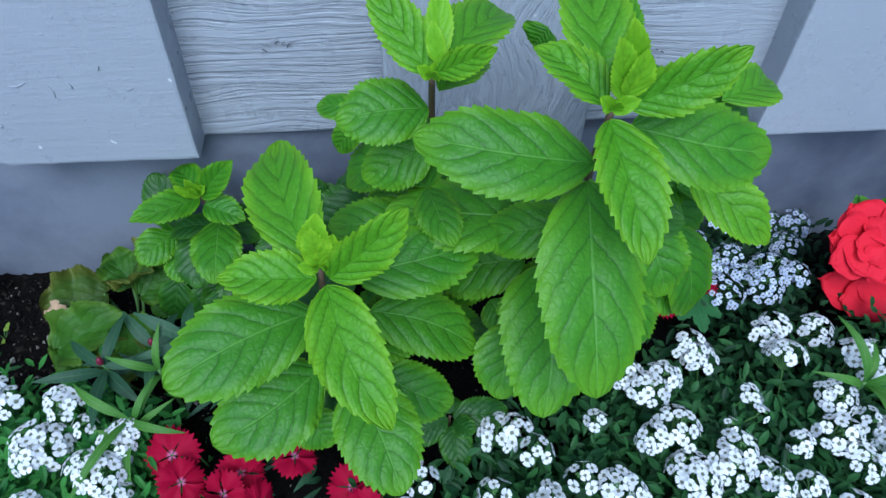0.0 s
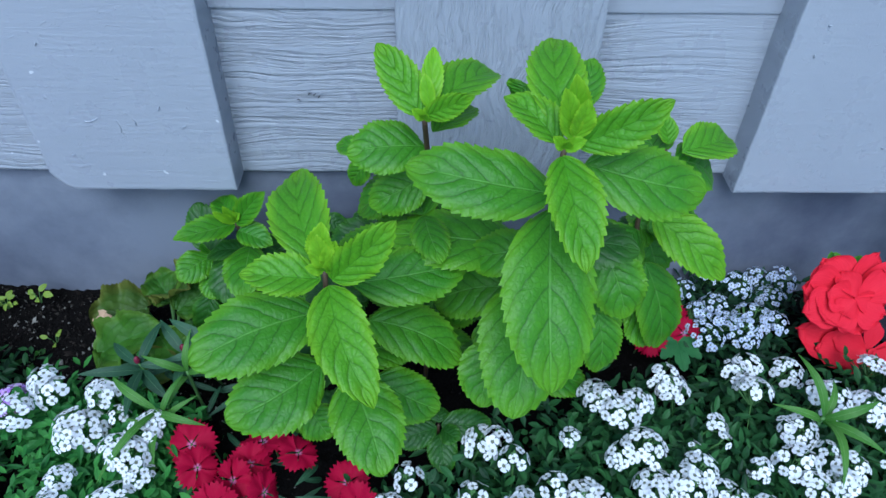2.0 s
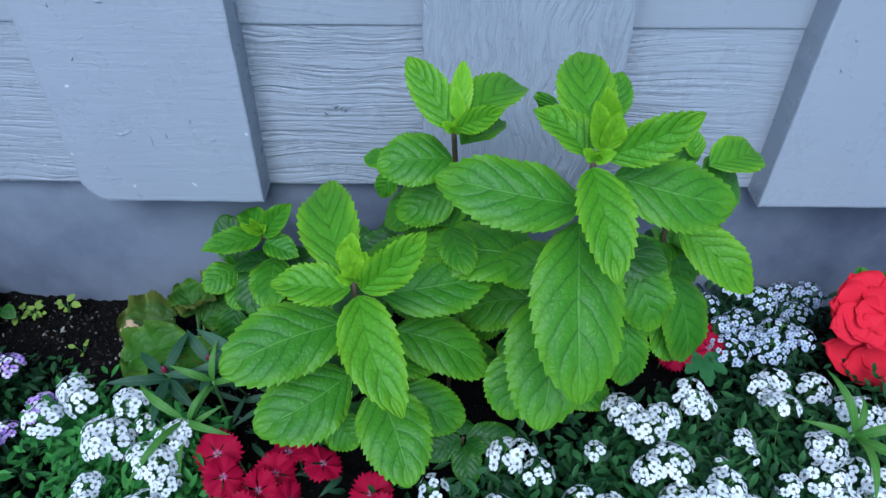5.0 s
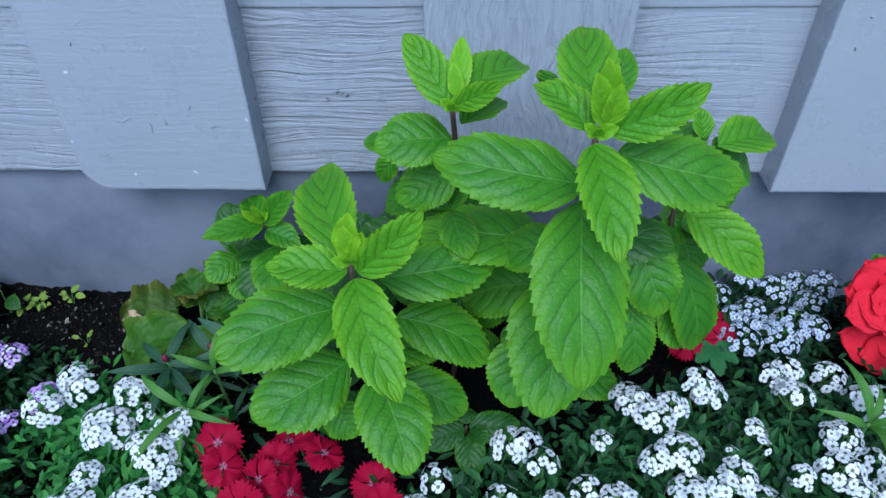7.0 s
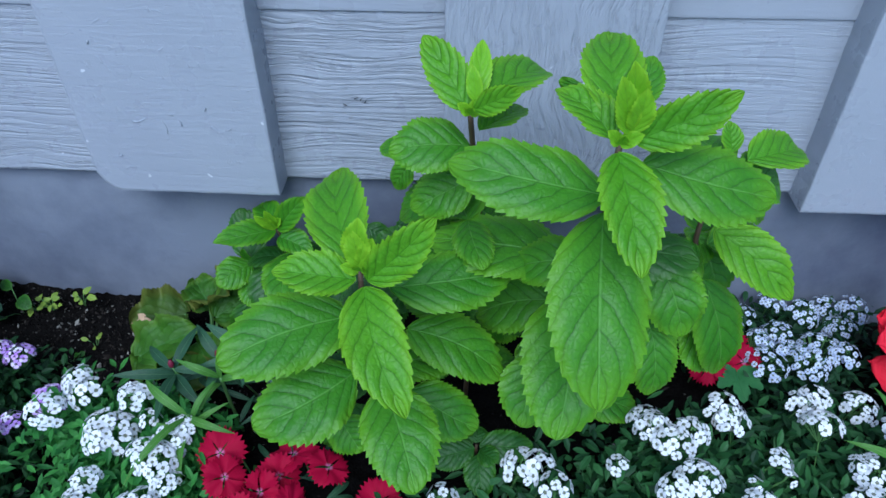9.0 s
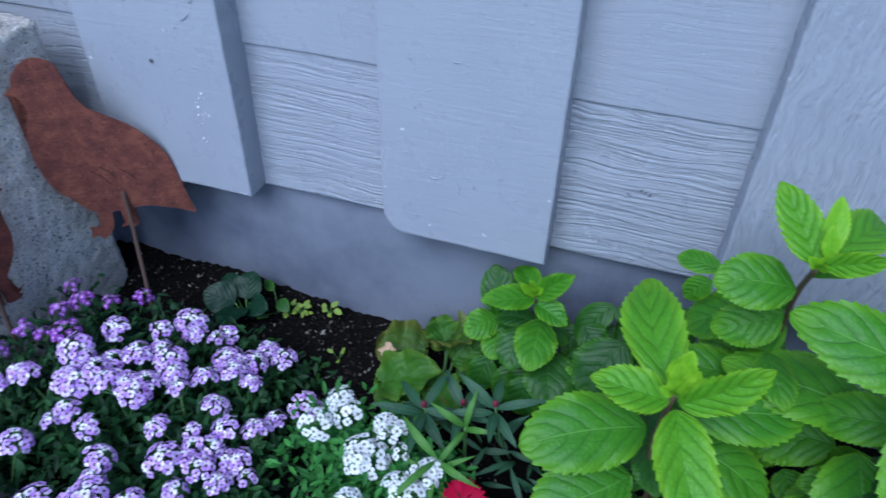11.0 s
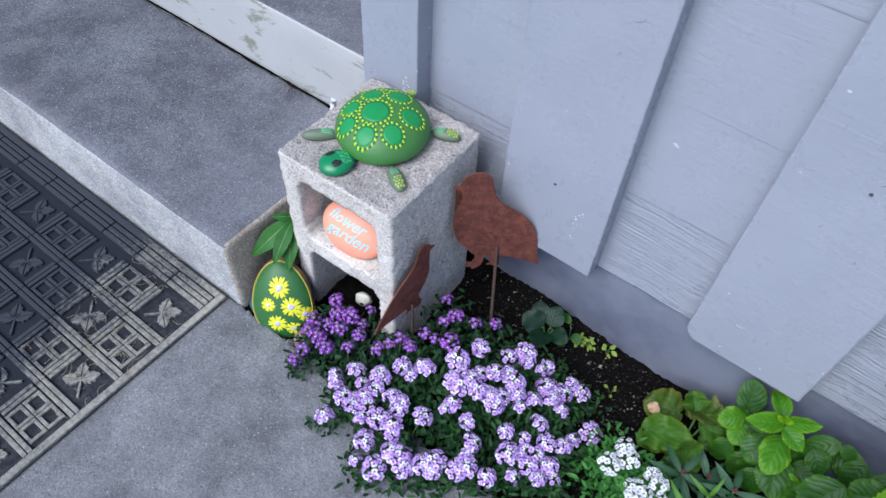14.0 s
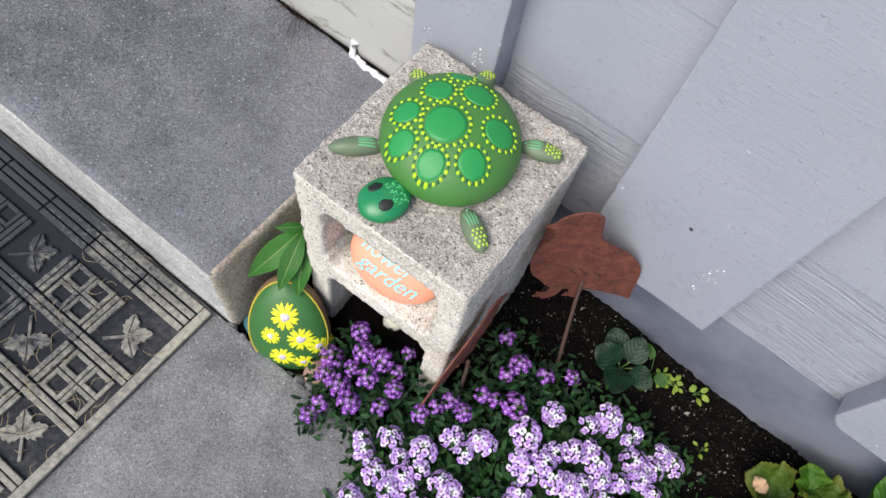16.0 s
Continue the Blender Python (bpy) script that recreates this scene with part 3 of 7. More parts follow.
# ---- ground, walk and steps ----
ground = place("ground", solid("ground", [(-300, -300, -0.04), (300, -300, -0.04), (300, 300, -0.04), (-300, 300, -0.04)], [(0, 1, 2, 3)], earth))
tagged(ground, "bare earth and lawn reaching into the distance", "ground", "", "structure")

walkway = part("pavement", box((-4.0, -3.5, -0.06), (4.0, 0.135, 0.03), 0.006, 2), walk_concrete, None)
tagged(walkway, "weathered grey concrete walk beside the flower bed", "pavement", "", "structure")
# a worn, crumbling edge where the walk meets the bed
bm = bmesh.new()
rng = random.Random(3)
for k in range(150):
    x = -0.985 + 2.6 * k / 150 + rng.uniform(-0.006, 0.006)
    r = rng.uniform(0.004, 0.011)
    m = Matrix.Translation((x, 0.134 + rng.uniform(-0.003, 0.005), 0.024 + rng.uniform(-0.012, 0.003))) @ Euler((rng.random() * 6, rng.random() * 6, rng.random() * 6)).to_matrix().to_4x4() @ Matrix.Diagonal((r * 1.6, r, r * 0.8, 1))
    bmesh.ops.create_icosphere(bm, subdivisions=1, radius=1, matrix=m)
tagged(part("edge_crumbs", bm, walk_concrete, walkway, "crumbled concrete along the edge"), kind="stuff")


def bed_height(x, y):
    h = 0.004 + 0.012 * max(0.0, min(1.0, (y - 0.40) / 0.12)) * max(0.0, min(1.0, (-0.35 - x) / 0.2))
    h -= 0.011 * max(0.0, min(1.0, (y - 0.44) / 0.06)) * max(0.0, min(1.0, (x + 0.50) / 0.15))
    h += 0.010 * max(0.0, min(1.0, (-0.80 - x) / 0.1))
    return h + 0.007 * noise.fractal(Vector((x * 22, y * 22, 0.3)), 0.9, 2.1, 4) + 0.0065 * noise.fractal(Vector((x * 120, y * 120, 5.3)), 0.7, 2.1, 3)


nx, ny = 420, 76
verts, faces = [], []
for i in range(nx + 1):
    x = -0.99 + (2.62 * i / nx if i < nx else 2.62)
    for j in range(ny + 1):
        y = 0.128 + 0.407 * j / ny
        verts.append((x, y, bed_height(x, y)))
for i in range(nx):
    for j in range(ny):
        a = i * (ny + 1) + j
        faces.append((a, a + ny + 1, a + ny + 2, a + 1))
soil = place("soil_bed", solid("soil_bed", verts, faces, soil_dark))
tagged(soil, "dark moist potting soil of the narrow flower bed", "soil", "", "structure")
far_soil = part("soil_bed", box((1.62, 0.13, -0.05), (4.0, 0.535, 0.006), 0.002), soil_dark, None)
tagged(far_soil, "dark moist soil further along the bed", "soil", "", "structure")
rng = random.Random(11)
rows = []
for k in range(9000):
    x, y = rng.uniform(-0.97, 0.75), rng.uniform(0.14, 0.527)
    if rng.random() < 0.78:
        x, y = rng.uniform(-0.72, -0.10), rng.uniform(0.30, 0.527)
    r = rng.choice((0.0006, 0.0007, 0.0009, 0.0011, 0.0014, 0.002)) * rng.uniform(0.7, 1.3)
    if k < 260:
        r *= 2.2
    m = Matrix.Translation((x, y, bed_height(x, y) + r * 0.4)) @ Euler((rng.random() * 6, rng.random() * 6, rng.random() * 6)).to_matrix().to_4x4() @ Matrix.Diagonal((r * rng.uniform(1, 2.4), r, r * 0.7, 1))
    rows.append(([tuple(m @ Vector(p)) for p in ((1, 0, 0), (0, 1, 0), (-1, 0, 0), (0, -1, 0), (0, 0, 1), (0, 0, -1))], [(0, 1, 4), (1, 2, 4), (2, 3, 4), (3, 0, 4), (1, 0, 5), (2, 1, 5), (3, 2, 5), (0, 3, 5)]))
grit = place("grit", solid("grit", *merged(rows), soil_bit, smooth=False))
tagged(grit, "small clods, bark bits and pale grit on the soil", "grit", "", "stuff")

# lower step, upper step
bm = box((-3.0, 0.138, -0.05), (-0.985, 0.521, 0.207), 0.012, 3, 0.03, 0.0022, 26)
bm.normal_update()
for fc in bm.faces:
    c = fc.calc_center_median()
    if fc.normal.x > 0.6:
        fc.material_index = 1
    elif fc.normal.y < -0.6 and c.z < 0.2:
        fc.material_index = 2
lower_step = part("step_lower", bm, [step_concrete, soiled_concrete, pale_concrete], None, "", True)
tagged(lower_step, "grey concrete step with a pale worn front edge and an earth-stained end", "step", "concrete steps", "structure")
bm = box((-3.0, 0.523, 0.0), (-0.962, 1.6, 0.372), 0.008, 2, 0.05, 0.002, 20)
bm.normal_update()
for fc in bm.faces:
    if fc.normal.y < -0.6:
        fc.material_index = 1
upper_step = part("step_upper", bm, [step_concrete, riser_paint], None, "", True)
tagged(upper_step, "upper concrete step with flaking white paint on its riser", "step", "concrete steps", "structure")
# the dark uneven joint at the foot of the riser
crack = spline([(-2.9, 0.5165, 0.2085), (-2.3, 0.519, 0.2085), (-1.9, 0.517, 0.2085), (-1.5, 0.5185, 0.2085), (-1.2, 0.516, 0.2085), (-1.0, 0.518, 0.2085)], 14)
verts, faces = [], []
rng = random.Random(5)
for k, p in enumerate(crack):
    w = rng.uniform(0.0016, 0.0042)
    o = rng.uniform(-0.002, 0.002)
    verts += [(p.x, p.y - w + o, p.z), (p.x, p.y + 0.001, p.z + 0.0035)]
    if k:
        faces.append((2 * k - 2, 2 * k, 2 * k + 1, 2 * k - 1))
place("joint", solid("joint", verts, faces, soil_dark), lower_step, None, "dark dirt-filled joint")

# ---- the house wall ----
wall = part("wall_north", box((-0.955, 0.536, 0.15), (4.0, 0.70, 2.6)), dimmed_base_paint, None)
tagged(wall, "grey painted board-and-batten house wall", "wall", "", "structure")
foundation = part("foundation", box((-0.955, 0.530, -0.06), (4.0, 0.68, 0.215), 0.002, 1, 0.05, 0.0012, 9), dimmed_base_paint, wall, "smooth grey foundation paint dimmed for shade", True)
porch_side = part("wall_west", box((-0.957, 0.702, 0.30), (-0.80, 1.75, 2.6)), dimmed_base_paint, None)
tagged(porch_side, "plain grey painted side wall of the entry", "wall", "", "structure")
porch_back = part("wall_entry", box((-3.0, 1.602, -0.04), (-0.96, 1.75, 2.6)), dimmed_base_paint, None)
tagged(porch_back, "plain grey painted wall at the back of the entry", "wall", "", "structure")


def siding(z0, z1, k):
    """One board: its lower edge stands a little proud of the board below."""
    rng = random.Random(k)
    verts, faces = [], []
    n = 160
    for i in range(n + 1):
        x = -0.95 + 4.95 * i / n
        e = 0.0012 * noise.noise(Vector((x * 9, k * 3.1, 0)))
        d = 0.0011 * noise.noise(Vector((x * 5, k * 5.7, 2)))
        lip = (0.5150 if k == 0 else 0.5172) + d
        tuck = 0.0012 if k == 0 else 0.0002
        verts += [(x, 0.540, z0 + e), (x, lip, z0 + e), (x, lip - tuck, z0 + 0.0022 + e), (x, (0.5155 if k == 0 else 0.5172) + d, z0 + 0.08), (x, (0.5195 if k == 0 else 0.5174) + d, z1 + 0.002), (x, 0.540, z1 + 0.002)]
    for i in range(n):
        for j in range(6):
            a, b = i * 6 + j, i * 6 + (j + 1) % 6
            faces.append((a, b, b + 6, a + 6))
    faces += [tuple(range(6))[::-1], tuple(n * 6 + j for j in range(6))]
    return solid("siding_board", verts, faces, board_paint if k == 0 else smooth_paint, smooth=False)


z = 0.2035
for k in range(13):
    top = 0.3893 + 0.184 * k
    place("siding_board", siding(z, top, k), wall)
    z = top + (0.0015 if k == 0 else 0.0003)


def batten(x0, x1, z0, k, clip=0.0, paint=None):
    """An upright batten with soft, slightly ragged edges; clip: the size of a knocked-off lower corner."""
    bm = bmesh.new()
    y0, y1, top = 0.480, 0.5215, 2.6
    outline = [(x0, top), (x0, z0 + clip), (x0 + clip * 0.25, z0 + clip * 0.55), (x0 + clip * 0.6, z0 + clip * 0.15), (x0 + clip, z0)] if clip else [(x0, top), (x0, z0)]
    outline += [(x1, z0), (x1, top)]
    front = [bm.verts.new((x, y0, z)) for x, z in outline]
    face = bm.faces.new(front)
    ext = bmesh.ops.extrude_face_region(bm, geom=[face])
    for v in ext["geom"]:
        if isinstance(v, bmesh.types.BMVert):
            v.co.y = y1
    bmesh.ops.recalc_face_normals(bm, faces=bm.faces)
    bmesh.ops.bevel(bm, geom=[e for e in bm.edges if e.verts[0].co.y < 0.5 and e.verts[1].co.y < 0.5], offset=0.0028, segments=2, profile=0.6, affect="EDGES")
    for i in range(1, 70):
        bmesh.ops.bisect_plane(bm, geom=list(bm.verts) + list(bm.edges) + list(bm.faces), plane_co=(0, 0, z0 + 0.0147 * i), plane_no=(0, 0, 1))
    for i in range(1, 10):
        bmesh.ops.bisect_plane(bm, geom=list(bm.verts) + list(bm.edges) + list(bm.faces), plane_co=(x0 + (x1 - x0) * i / 10, 0, 0), plane_no=(1, 0, 0))
    for v in bm.verts:
        p = v.co.copy()
        v.co.x += 0.0009 * noise.noise(Vector((p.x * 60, k * 7.3, p.z * 55)))
        v.co.z += 0.0009 * noise.noise(Vector((p.x * 70, k * 2.3 + 9, p.z * 20)))
        if p.y < 0.5:
            v.co.y += 0.0008 * noise.noise(Vector((p.x * 14, k * 4.1, p.z * 9)))
    return part("batten", bm, paint or batten_paint, wall)


PITCH = 0.3655
for k in range(12):
    x0 = -0.659 + PITCH * k
    if x0 < 3.8:
        batten(x0, x0 + (0.190, 0.1915)[k == 1], (0.2055, 0.2035, 0.2045, 0.2025)[k % 4], k, 0.022 if k == 1 else 0.0, swirl_paint if k == 2 else None)
batten(-0.958, -0.842, 0.2085, 20)

# nail heads and white paint flecks on the battens
nail_dark = material("dark nail hole", (0.05, 0.05, 0.055), 0.8)
for x, zz in ((-0.566, 0.369), (-0.566, 0.73), (-0.20, 0.60)):
    bm = bmesh.new()
    bmesh.ops.create_cone(bm, cap_ends=True, segments=10, radius1=0.0024, radius2=0.0018, depth=0.001, matrix=Matrix.Translation((x, 0.4788, zz)) @ Matrix.Rotation(math.pi / 2, 4, "X"))
    part("nail_head", bm, nail_dark, wall)
bm = bmesh.new()
rng = random.Random(8)
for cx, cz, n, sp in ((-0.512, 0.320, 12, 0.014), (-0.937, 0.394, 5, 0.006), (-0.866, 0.408, 15, 0.007), (-0.51, 0.29, 5, 0.010)):
    for k in range(n):
        r = rng.uniform(0.0004, 0.0012)
        m = Matrix.Translation((cx + rng.gauss(0, sp * 0.6), 0.4792, cz + rng.gauss(0, sp))) @ Matrix.Rotation(rng.uniform(-0.6, 0.6), 4, "Y") @ Matrix.Diagonal((r * rng.uniform(0.7, 1.6), 0.0005, r * rng.uniform(0.8, 2.6), 1))
        bmesh.ops.create_icosphere(bm, subdivisions=1, radius=1, matrix=m)
tagged(part("paint_fleck", bm, white_paint, wall, "white flecks of bare primer"), kind="stuff")

# knots, nicks and small ridges in the paint
rng = random.Random(14)
for cx, y, cz, n, sp in ((-0.019, 0.5142, 0.298, 9, 0.009), (0.325, 0.5142, 0.285, 7, 0.008)):
    for k in range(n):
        x, zz = cx + rng.gauss(0, sp), cz + rng.gauss(0, sp * 0.5)
        a, ln = rng.uniform(-0.9, 0.9), rng.uniform(0.002, 0.006)
        place("knot_mark", tube([(x, y, zz), (x + ln * 0.5 * math.cos(a), y - 0.0002, zz + ln * 0.5 * math.sin(a) + 0.0006), (x + ln * math.cos(a), y, zz + ln * math.sin(a))], 0.0006, nail_dark if k % 2 else board_paint, 5, 0.5, 3), wall)
for cx, cz, n in ((-0.20, 0.33, 9), (-0.565, 0.45, 6), (0.53, 0.33, 5), (0.17, 0.40, 4), (-0.20, 0.55, 8), (-0.565, 0.66, 5)):
    for k in range(n):
        x, zz = cx + rng.uniform(-0.075, 0.075), cz + rng.uniform(-0.10, 0.10)
        a, ln = rng.uniform(-0.5, 1.7), rng.choice((0.003, 0.004, 0.006, 0.014))
        place("paint_ridge", tube([(x, 0.4795, zz), (x + ln * 0.4 * math.cos(a), 0.4792, zz + ln * 0.5 * math.sin(a)), (x + ln * math.cos(a + 0.3), 0.4795, zz + ln * math.sin(a + 0.3))], rng.uniform(0.0005, 0.0009), batten_paint, 5, 0.6, 3), wall)


# ---- concrete block on end ----
def block_mesh(w, d, h):
    """A hollow block stood on end, its two cores open front and back, with crumbly edges."""
    s = 0.0053
    nx, ny, nz = round(w / s), round(d / s), round(h / s)
    dx, dy, dz = w / nx, d / ny, h / nz

    def filled(i, k):
        if not (0 <= i < nx and 0 <= k < nz):
            return False
        x, z = (i + 0.5) * dx, (k + 0.5) * dz
        for lo, hi in ((-0.060, 0.182), (0.217, 0.360)):
            a, b = abs(x - w / 2) - (w / 2 - 0.034), abs(z - (lo + hi) / 2) - (hi - lo) / 2
            r = 0.020
            if a < 0 and b < 0 and not (a > -r and b > -r and math.hypot(a + r, b + r) > r):
                return False
        return True

    index, verts, faces = {}, [], []

    def vert(i, j, k):
        if (i, j, k) not in index:
            index[i, j, k] = len(verts)
            verts.append((i * dx - w, j * dy, k * dz))
        return index[i, j, k]

    for i in range(nx):
        for k in range(nz):
            if not filled(i, k):
                continue
            faces.append([vert(i, 0, k), vert(i + 1, 0, k), vert(i + 1, 0, k + 1), vert(i, 0, k + 1)])
            faces.append([vert(i, ny, k), vert(i, ny, k + 1), vert(i + 1, ny, k + 1), vert(i + 1, ny, k)])
            for j in range(ny):
                if not filled(i - 1, k):
                    faces.append([vert(i, j, k), vert(i, j, k + 1), vert(i, j + 1, k + 1), vert(i, j + 1, k)])
                if not filled(i + 1, k):
                    faces.append([vert(i + 1, j, k), vert(i + 1, j + 1, k), vert(i + 1, j + 1, k + 1), vert(i + 1, j, k + 1)])
                if not filled(i, k - 1):
                    faces.append([vert(i, j, k), vert(i, j + 1, k), vert(i + 1, j + 1, k), vert(i + 1, j, k)])
                if not filled(i, k + 1):
                    faces.append([vert(i, j, k + 1), vert(i + 1, j, k + 1), vert(i + 1, j + 1, k + 1), vert(i, j + 1, k + 1)])
    bm = bmesh.new()
    made = [bm.verts.new(v) for v in verts]
    for f in faces:
        bm.faces.new([made[n] for n in f])
    bmesh.ops.smooth_vert(bm, verts=bm.verts, factor=0.5, use_axis_x=True, use_axis_y=True, use_axis_z=True)
    bmesh.ops.smooth_vert(bm, verts=bm.verts, factor=0.35, use_axis_x=True, use_axis_y=True, use_axis_z=True)
    bm.normal_update()
    for v in bm.verts:
        n = noise.fractal(v.co * 70, 0.7, 2.1, 3)
        v.co += v.normal * (0.0018 * n + (0.0018 * noise.noise(v.co * 240)))
    return bm


BLOCK = Matrix.Translation((-0.6985, 0.2435, 0.002)) @ Matrix.Rotation(radians(1.5), 4, "Z")
bm = block_mesh(0.221, 0.228, 0.400)
# upward faces of the top take the coarse concrete dimmed against the light
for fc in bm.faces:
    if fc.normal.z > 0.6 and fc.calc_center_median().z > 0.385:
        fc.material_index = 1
block = part("concrete_block", bm, [block_concrete, open_dimmed_concrete], None, "", True)
block.matrix_basis = BLOCK
tagged(block, "coarse light grey hollow concrete block standing on end on the soil", "concrete block")


# ---- painted stones ----
def dome(rx, ry, top, under, rings=18, sides=40, lump=0.03, seed=0):
    """A rounded stone about the origin: half breadths, height above and depth below its waist."""
    verts, faces = [(0, 0, -under)], []
    for i in range(1, rings):
        a = -math.pi / 2 + math.pi * i / rings
        for j in range(sides):
            b = 2 * math.pi * j / sides
            c = Vector((math.cos(a) * math.cos(b), math.cos(a) * math.sin(b), math.sin(a)))
            g = 1 + lump * noise.noise(c * 1.6 + Vector((seed * 3.7, 0, 0)))
            verts.append((rx * c.x * g, ry * c.y * g, (top if c.z > 0 else under) * c.z * g))
    verts.append((0, 0, top * (1 + lump * noise.noise(Vector((seed * 3.7, 0, 1.6))))))
    for j in range(sides):
        faces.append((0, 1 + (j + 1) % sides, 1 + j))
        for i in range(rings - 2):
            a, b = 1 + i * sides + j, 1 + i * sides + (j + 1) % sides
            faces.append((a, b, b + sides, a + sides))
        a = 1 + (rings - 2) * sides
        faces.append((a + j, a + (j + 1) % sides, len(verts) - 1))
    return verts, faces


def height_on(rx, ry, top, x, y):
    return top * math.sqrt(max(0.0, 1 - (x / rx) ** 2 - (y / ry) ** 2))


def petal_edge(s):
    """The reach of a brushed petal: a deep narrow gap on each side and a nick in the tip."""
    s = s % 1.0
    d = min(s, 1 - s)
    return 1 - 0.62 * math.exp(-(d / 0.11) ** 2) - 0.16 * math.exp(-((0.5 - d) / 0.10) ** 2)


def dab(rx, ry, top, cx, cy, r, lift=0.0006, sides=20, stretch=1.0, turn=0.0, ragged=0.0, seed=0, rings=3, egg=0.0, lobes=0):
    """A thin dab of paint that follows a stone's curve, rounded off at its rim."""
    rng = random.Random(seed)
    wob = [(1 + ragged * rng.uniform(-1, 1)) * (petal_edge(lobes * j / sides) if lobes else 1) for j in range(sides)]

    def at(x, y, up):
        k = 1 + egg * y / ry
        return (x, y, height_on(rx * k, ry, top, x, y) + up)

    verts, faces = [at(cx, cy, lift * 1.4)], []
    for i in range(1, rings + 2):
        q = min(i / rings, 1.0)
        for j in range(sides):
            a = 2 * math.pi * j / sides
            x, y = r * q * wob[j] * math.cos(a) * stretch, r * q * wob[j] * math.sin(a)
            x, y = x * math.cos(turn) - y * math.sin(turn), x * math.sin(turn) + y * math.cos(turn)
            verts.append(at(cx + x, cy + y, lift if i <= rings else -0.001))
    for j in range(sides):
        faces.append((0, 1 + j, 1 + (j + 1) % sides))
        for i in range(rings):
            a, b = 1 + i * sides + j, 1 + i * sides + (j + 1) % sides
            faces.append((a, a + sides, b + sides, b))
    return verts, faces


TOP = 0.399
turtle = empty("turtle_ornament", (-0.818, 0.367, TOP), "turtle made of green painted river stones lying on the concrete block", "garden ornament")
turtle.rotation_euler = (0, 0, radians(37))
bpy.context.view_layer.update()


def on(thing, m):
    return world_of(thing) @ m


SX, SY, ST = 0.0740, 0.0785, 0.044
shell_m = on(turtle, Matrix.Translation((0, 0, 0.017)))
shell = place("shell", solid("shell", *dome(SX, SY, ST, 0.018, 36, 90, 0.0, 1), turtle_green), turtle, shell_m, "olive green shell stone")
spots = [(-0.0093, -0.0104, 0.0252), (-0.0163, 0.0325, 0.0180), (0.0245, 0.0300, 0.0195), (0.0450, -0.0120, 0.0190), (0.0180, -0.0480, 0.0175), (-0.0220, -0.0510, 0.0170), (-0.0510, -0.0265, 0.0155), (-0.0475, 0.0065, 0.0160), (0.008, 0.062, 0.0150)]
for k, (cx, cy, r) in enumerate(spots):
    spot = place("painted_spot", solid("painted_spot", *dab(SX, SY, ST, cx, cy, r * 0.80, 0.0003, 30, 1.0, 0, 0.05, k, 5), spot_green), shell, shell_m, "emerald spot ringed with dots")
    n = 2 * int(math.pi * r / 0.0036)
    for half, mat_dot in ((0, dot_lime), (1, dot_dark)):
        rows = []
        for j in range(n):
            if j % 2 != half:
                continue
            a = 2 * math.pi * j / n
            rr = (0.0018 if half == 0 else 0.0014) * random.Random(k * 100 + j).uniform(0.85, 1.2)
            rows.append(dab(SX, SY, ST, cx + r * 0.97 * math.cos(a), cy + r * 0.97 * math.sin(a), rr, 0.0009, 8, 1, 0, 0.08, j, 1))
        tagged(place("dot_ring", solid("dot_ring", *merged(rows), mat_dot), shell, shell_m), kind="stuff")
# local directions: the head points to -y of the turtle
head_m = Matrix.Translation((-0.826, 0.2695, TOP + 0.012)) @ Matrix.Rotation(radians(-23), 4, "Z")
HX, HY, HT = 0.0240, 0.0275, 0.0125
head = place("head", solid("head", *dome(HX, HY, HT, 0.012, 14, 30, 0.05, 2), head_green), turtle, head_m, "deep emerald head stone with two black eyes")
for sx in (-1, 1):
    place("eye", solid("eye", *dab(HX, HY, HT, sx * 0.0112, -0.004, 0.0074, 0.0006, 16, 0.72, 0, 0.12, 4 + sx), black_paint), head, head_m, "black painted eye")
rows = []
rng = random.Random(4)
for k in range(80):
    rows.append(dab(HX, HY, HT, rng.uniform(-0.010, 0.015), rng.uniform(0.005, 0.020), rng.uniform(0.0004, 0.0008), 0.0006, 6, 1, 0, 0, k, 1))
tagged(place("speckle", solid("speckle", *merged(rows), speckle_green), head, head_m), kind="stuff")
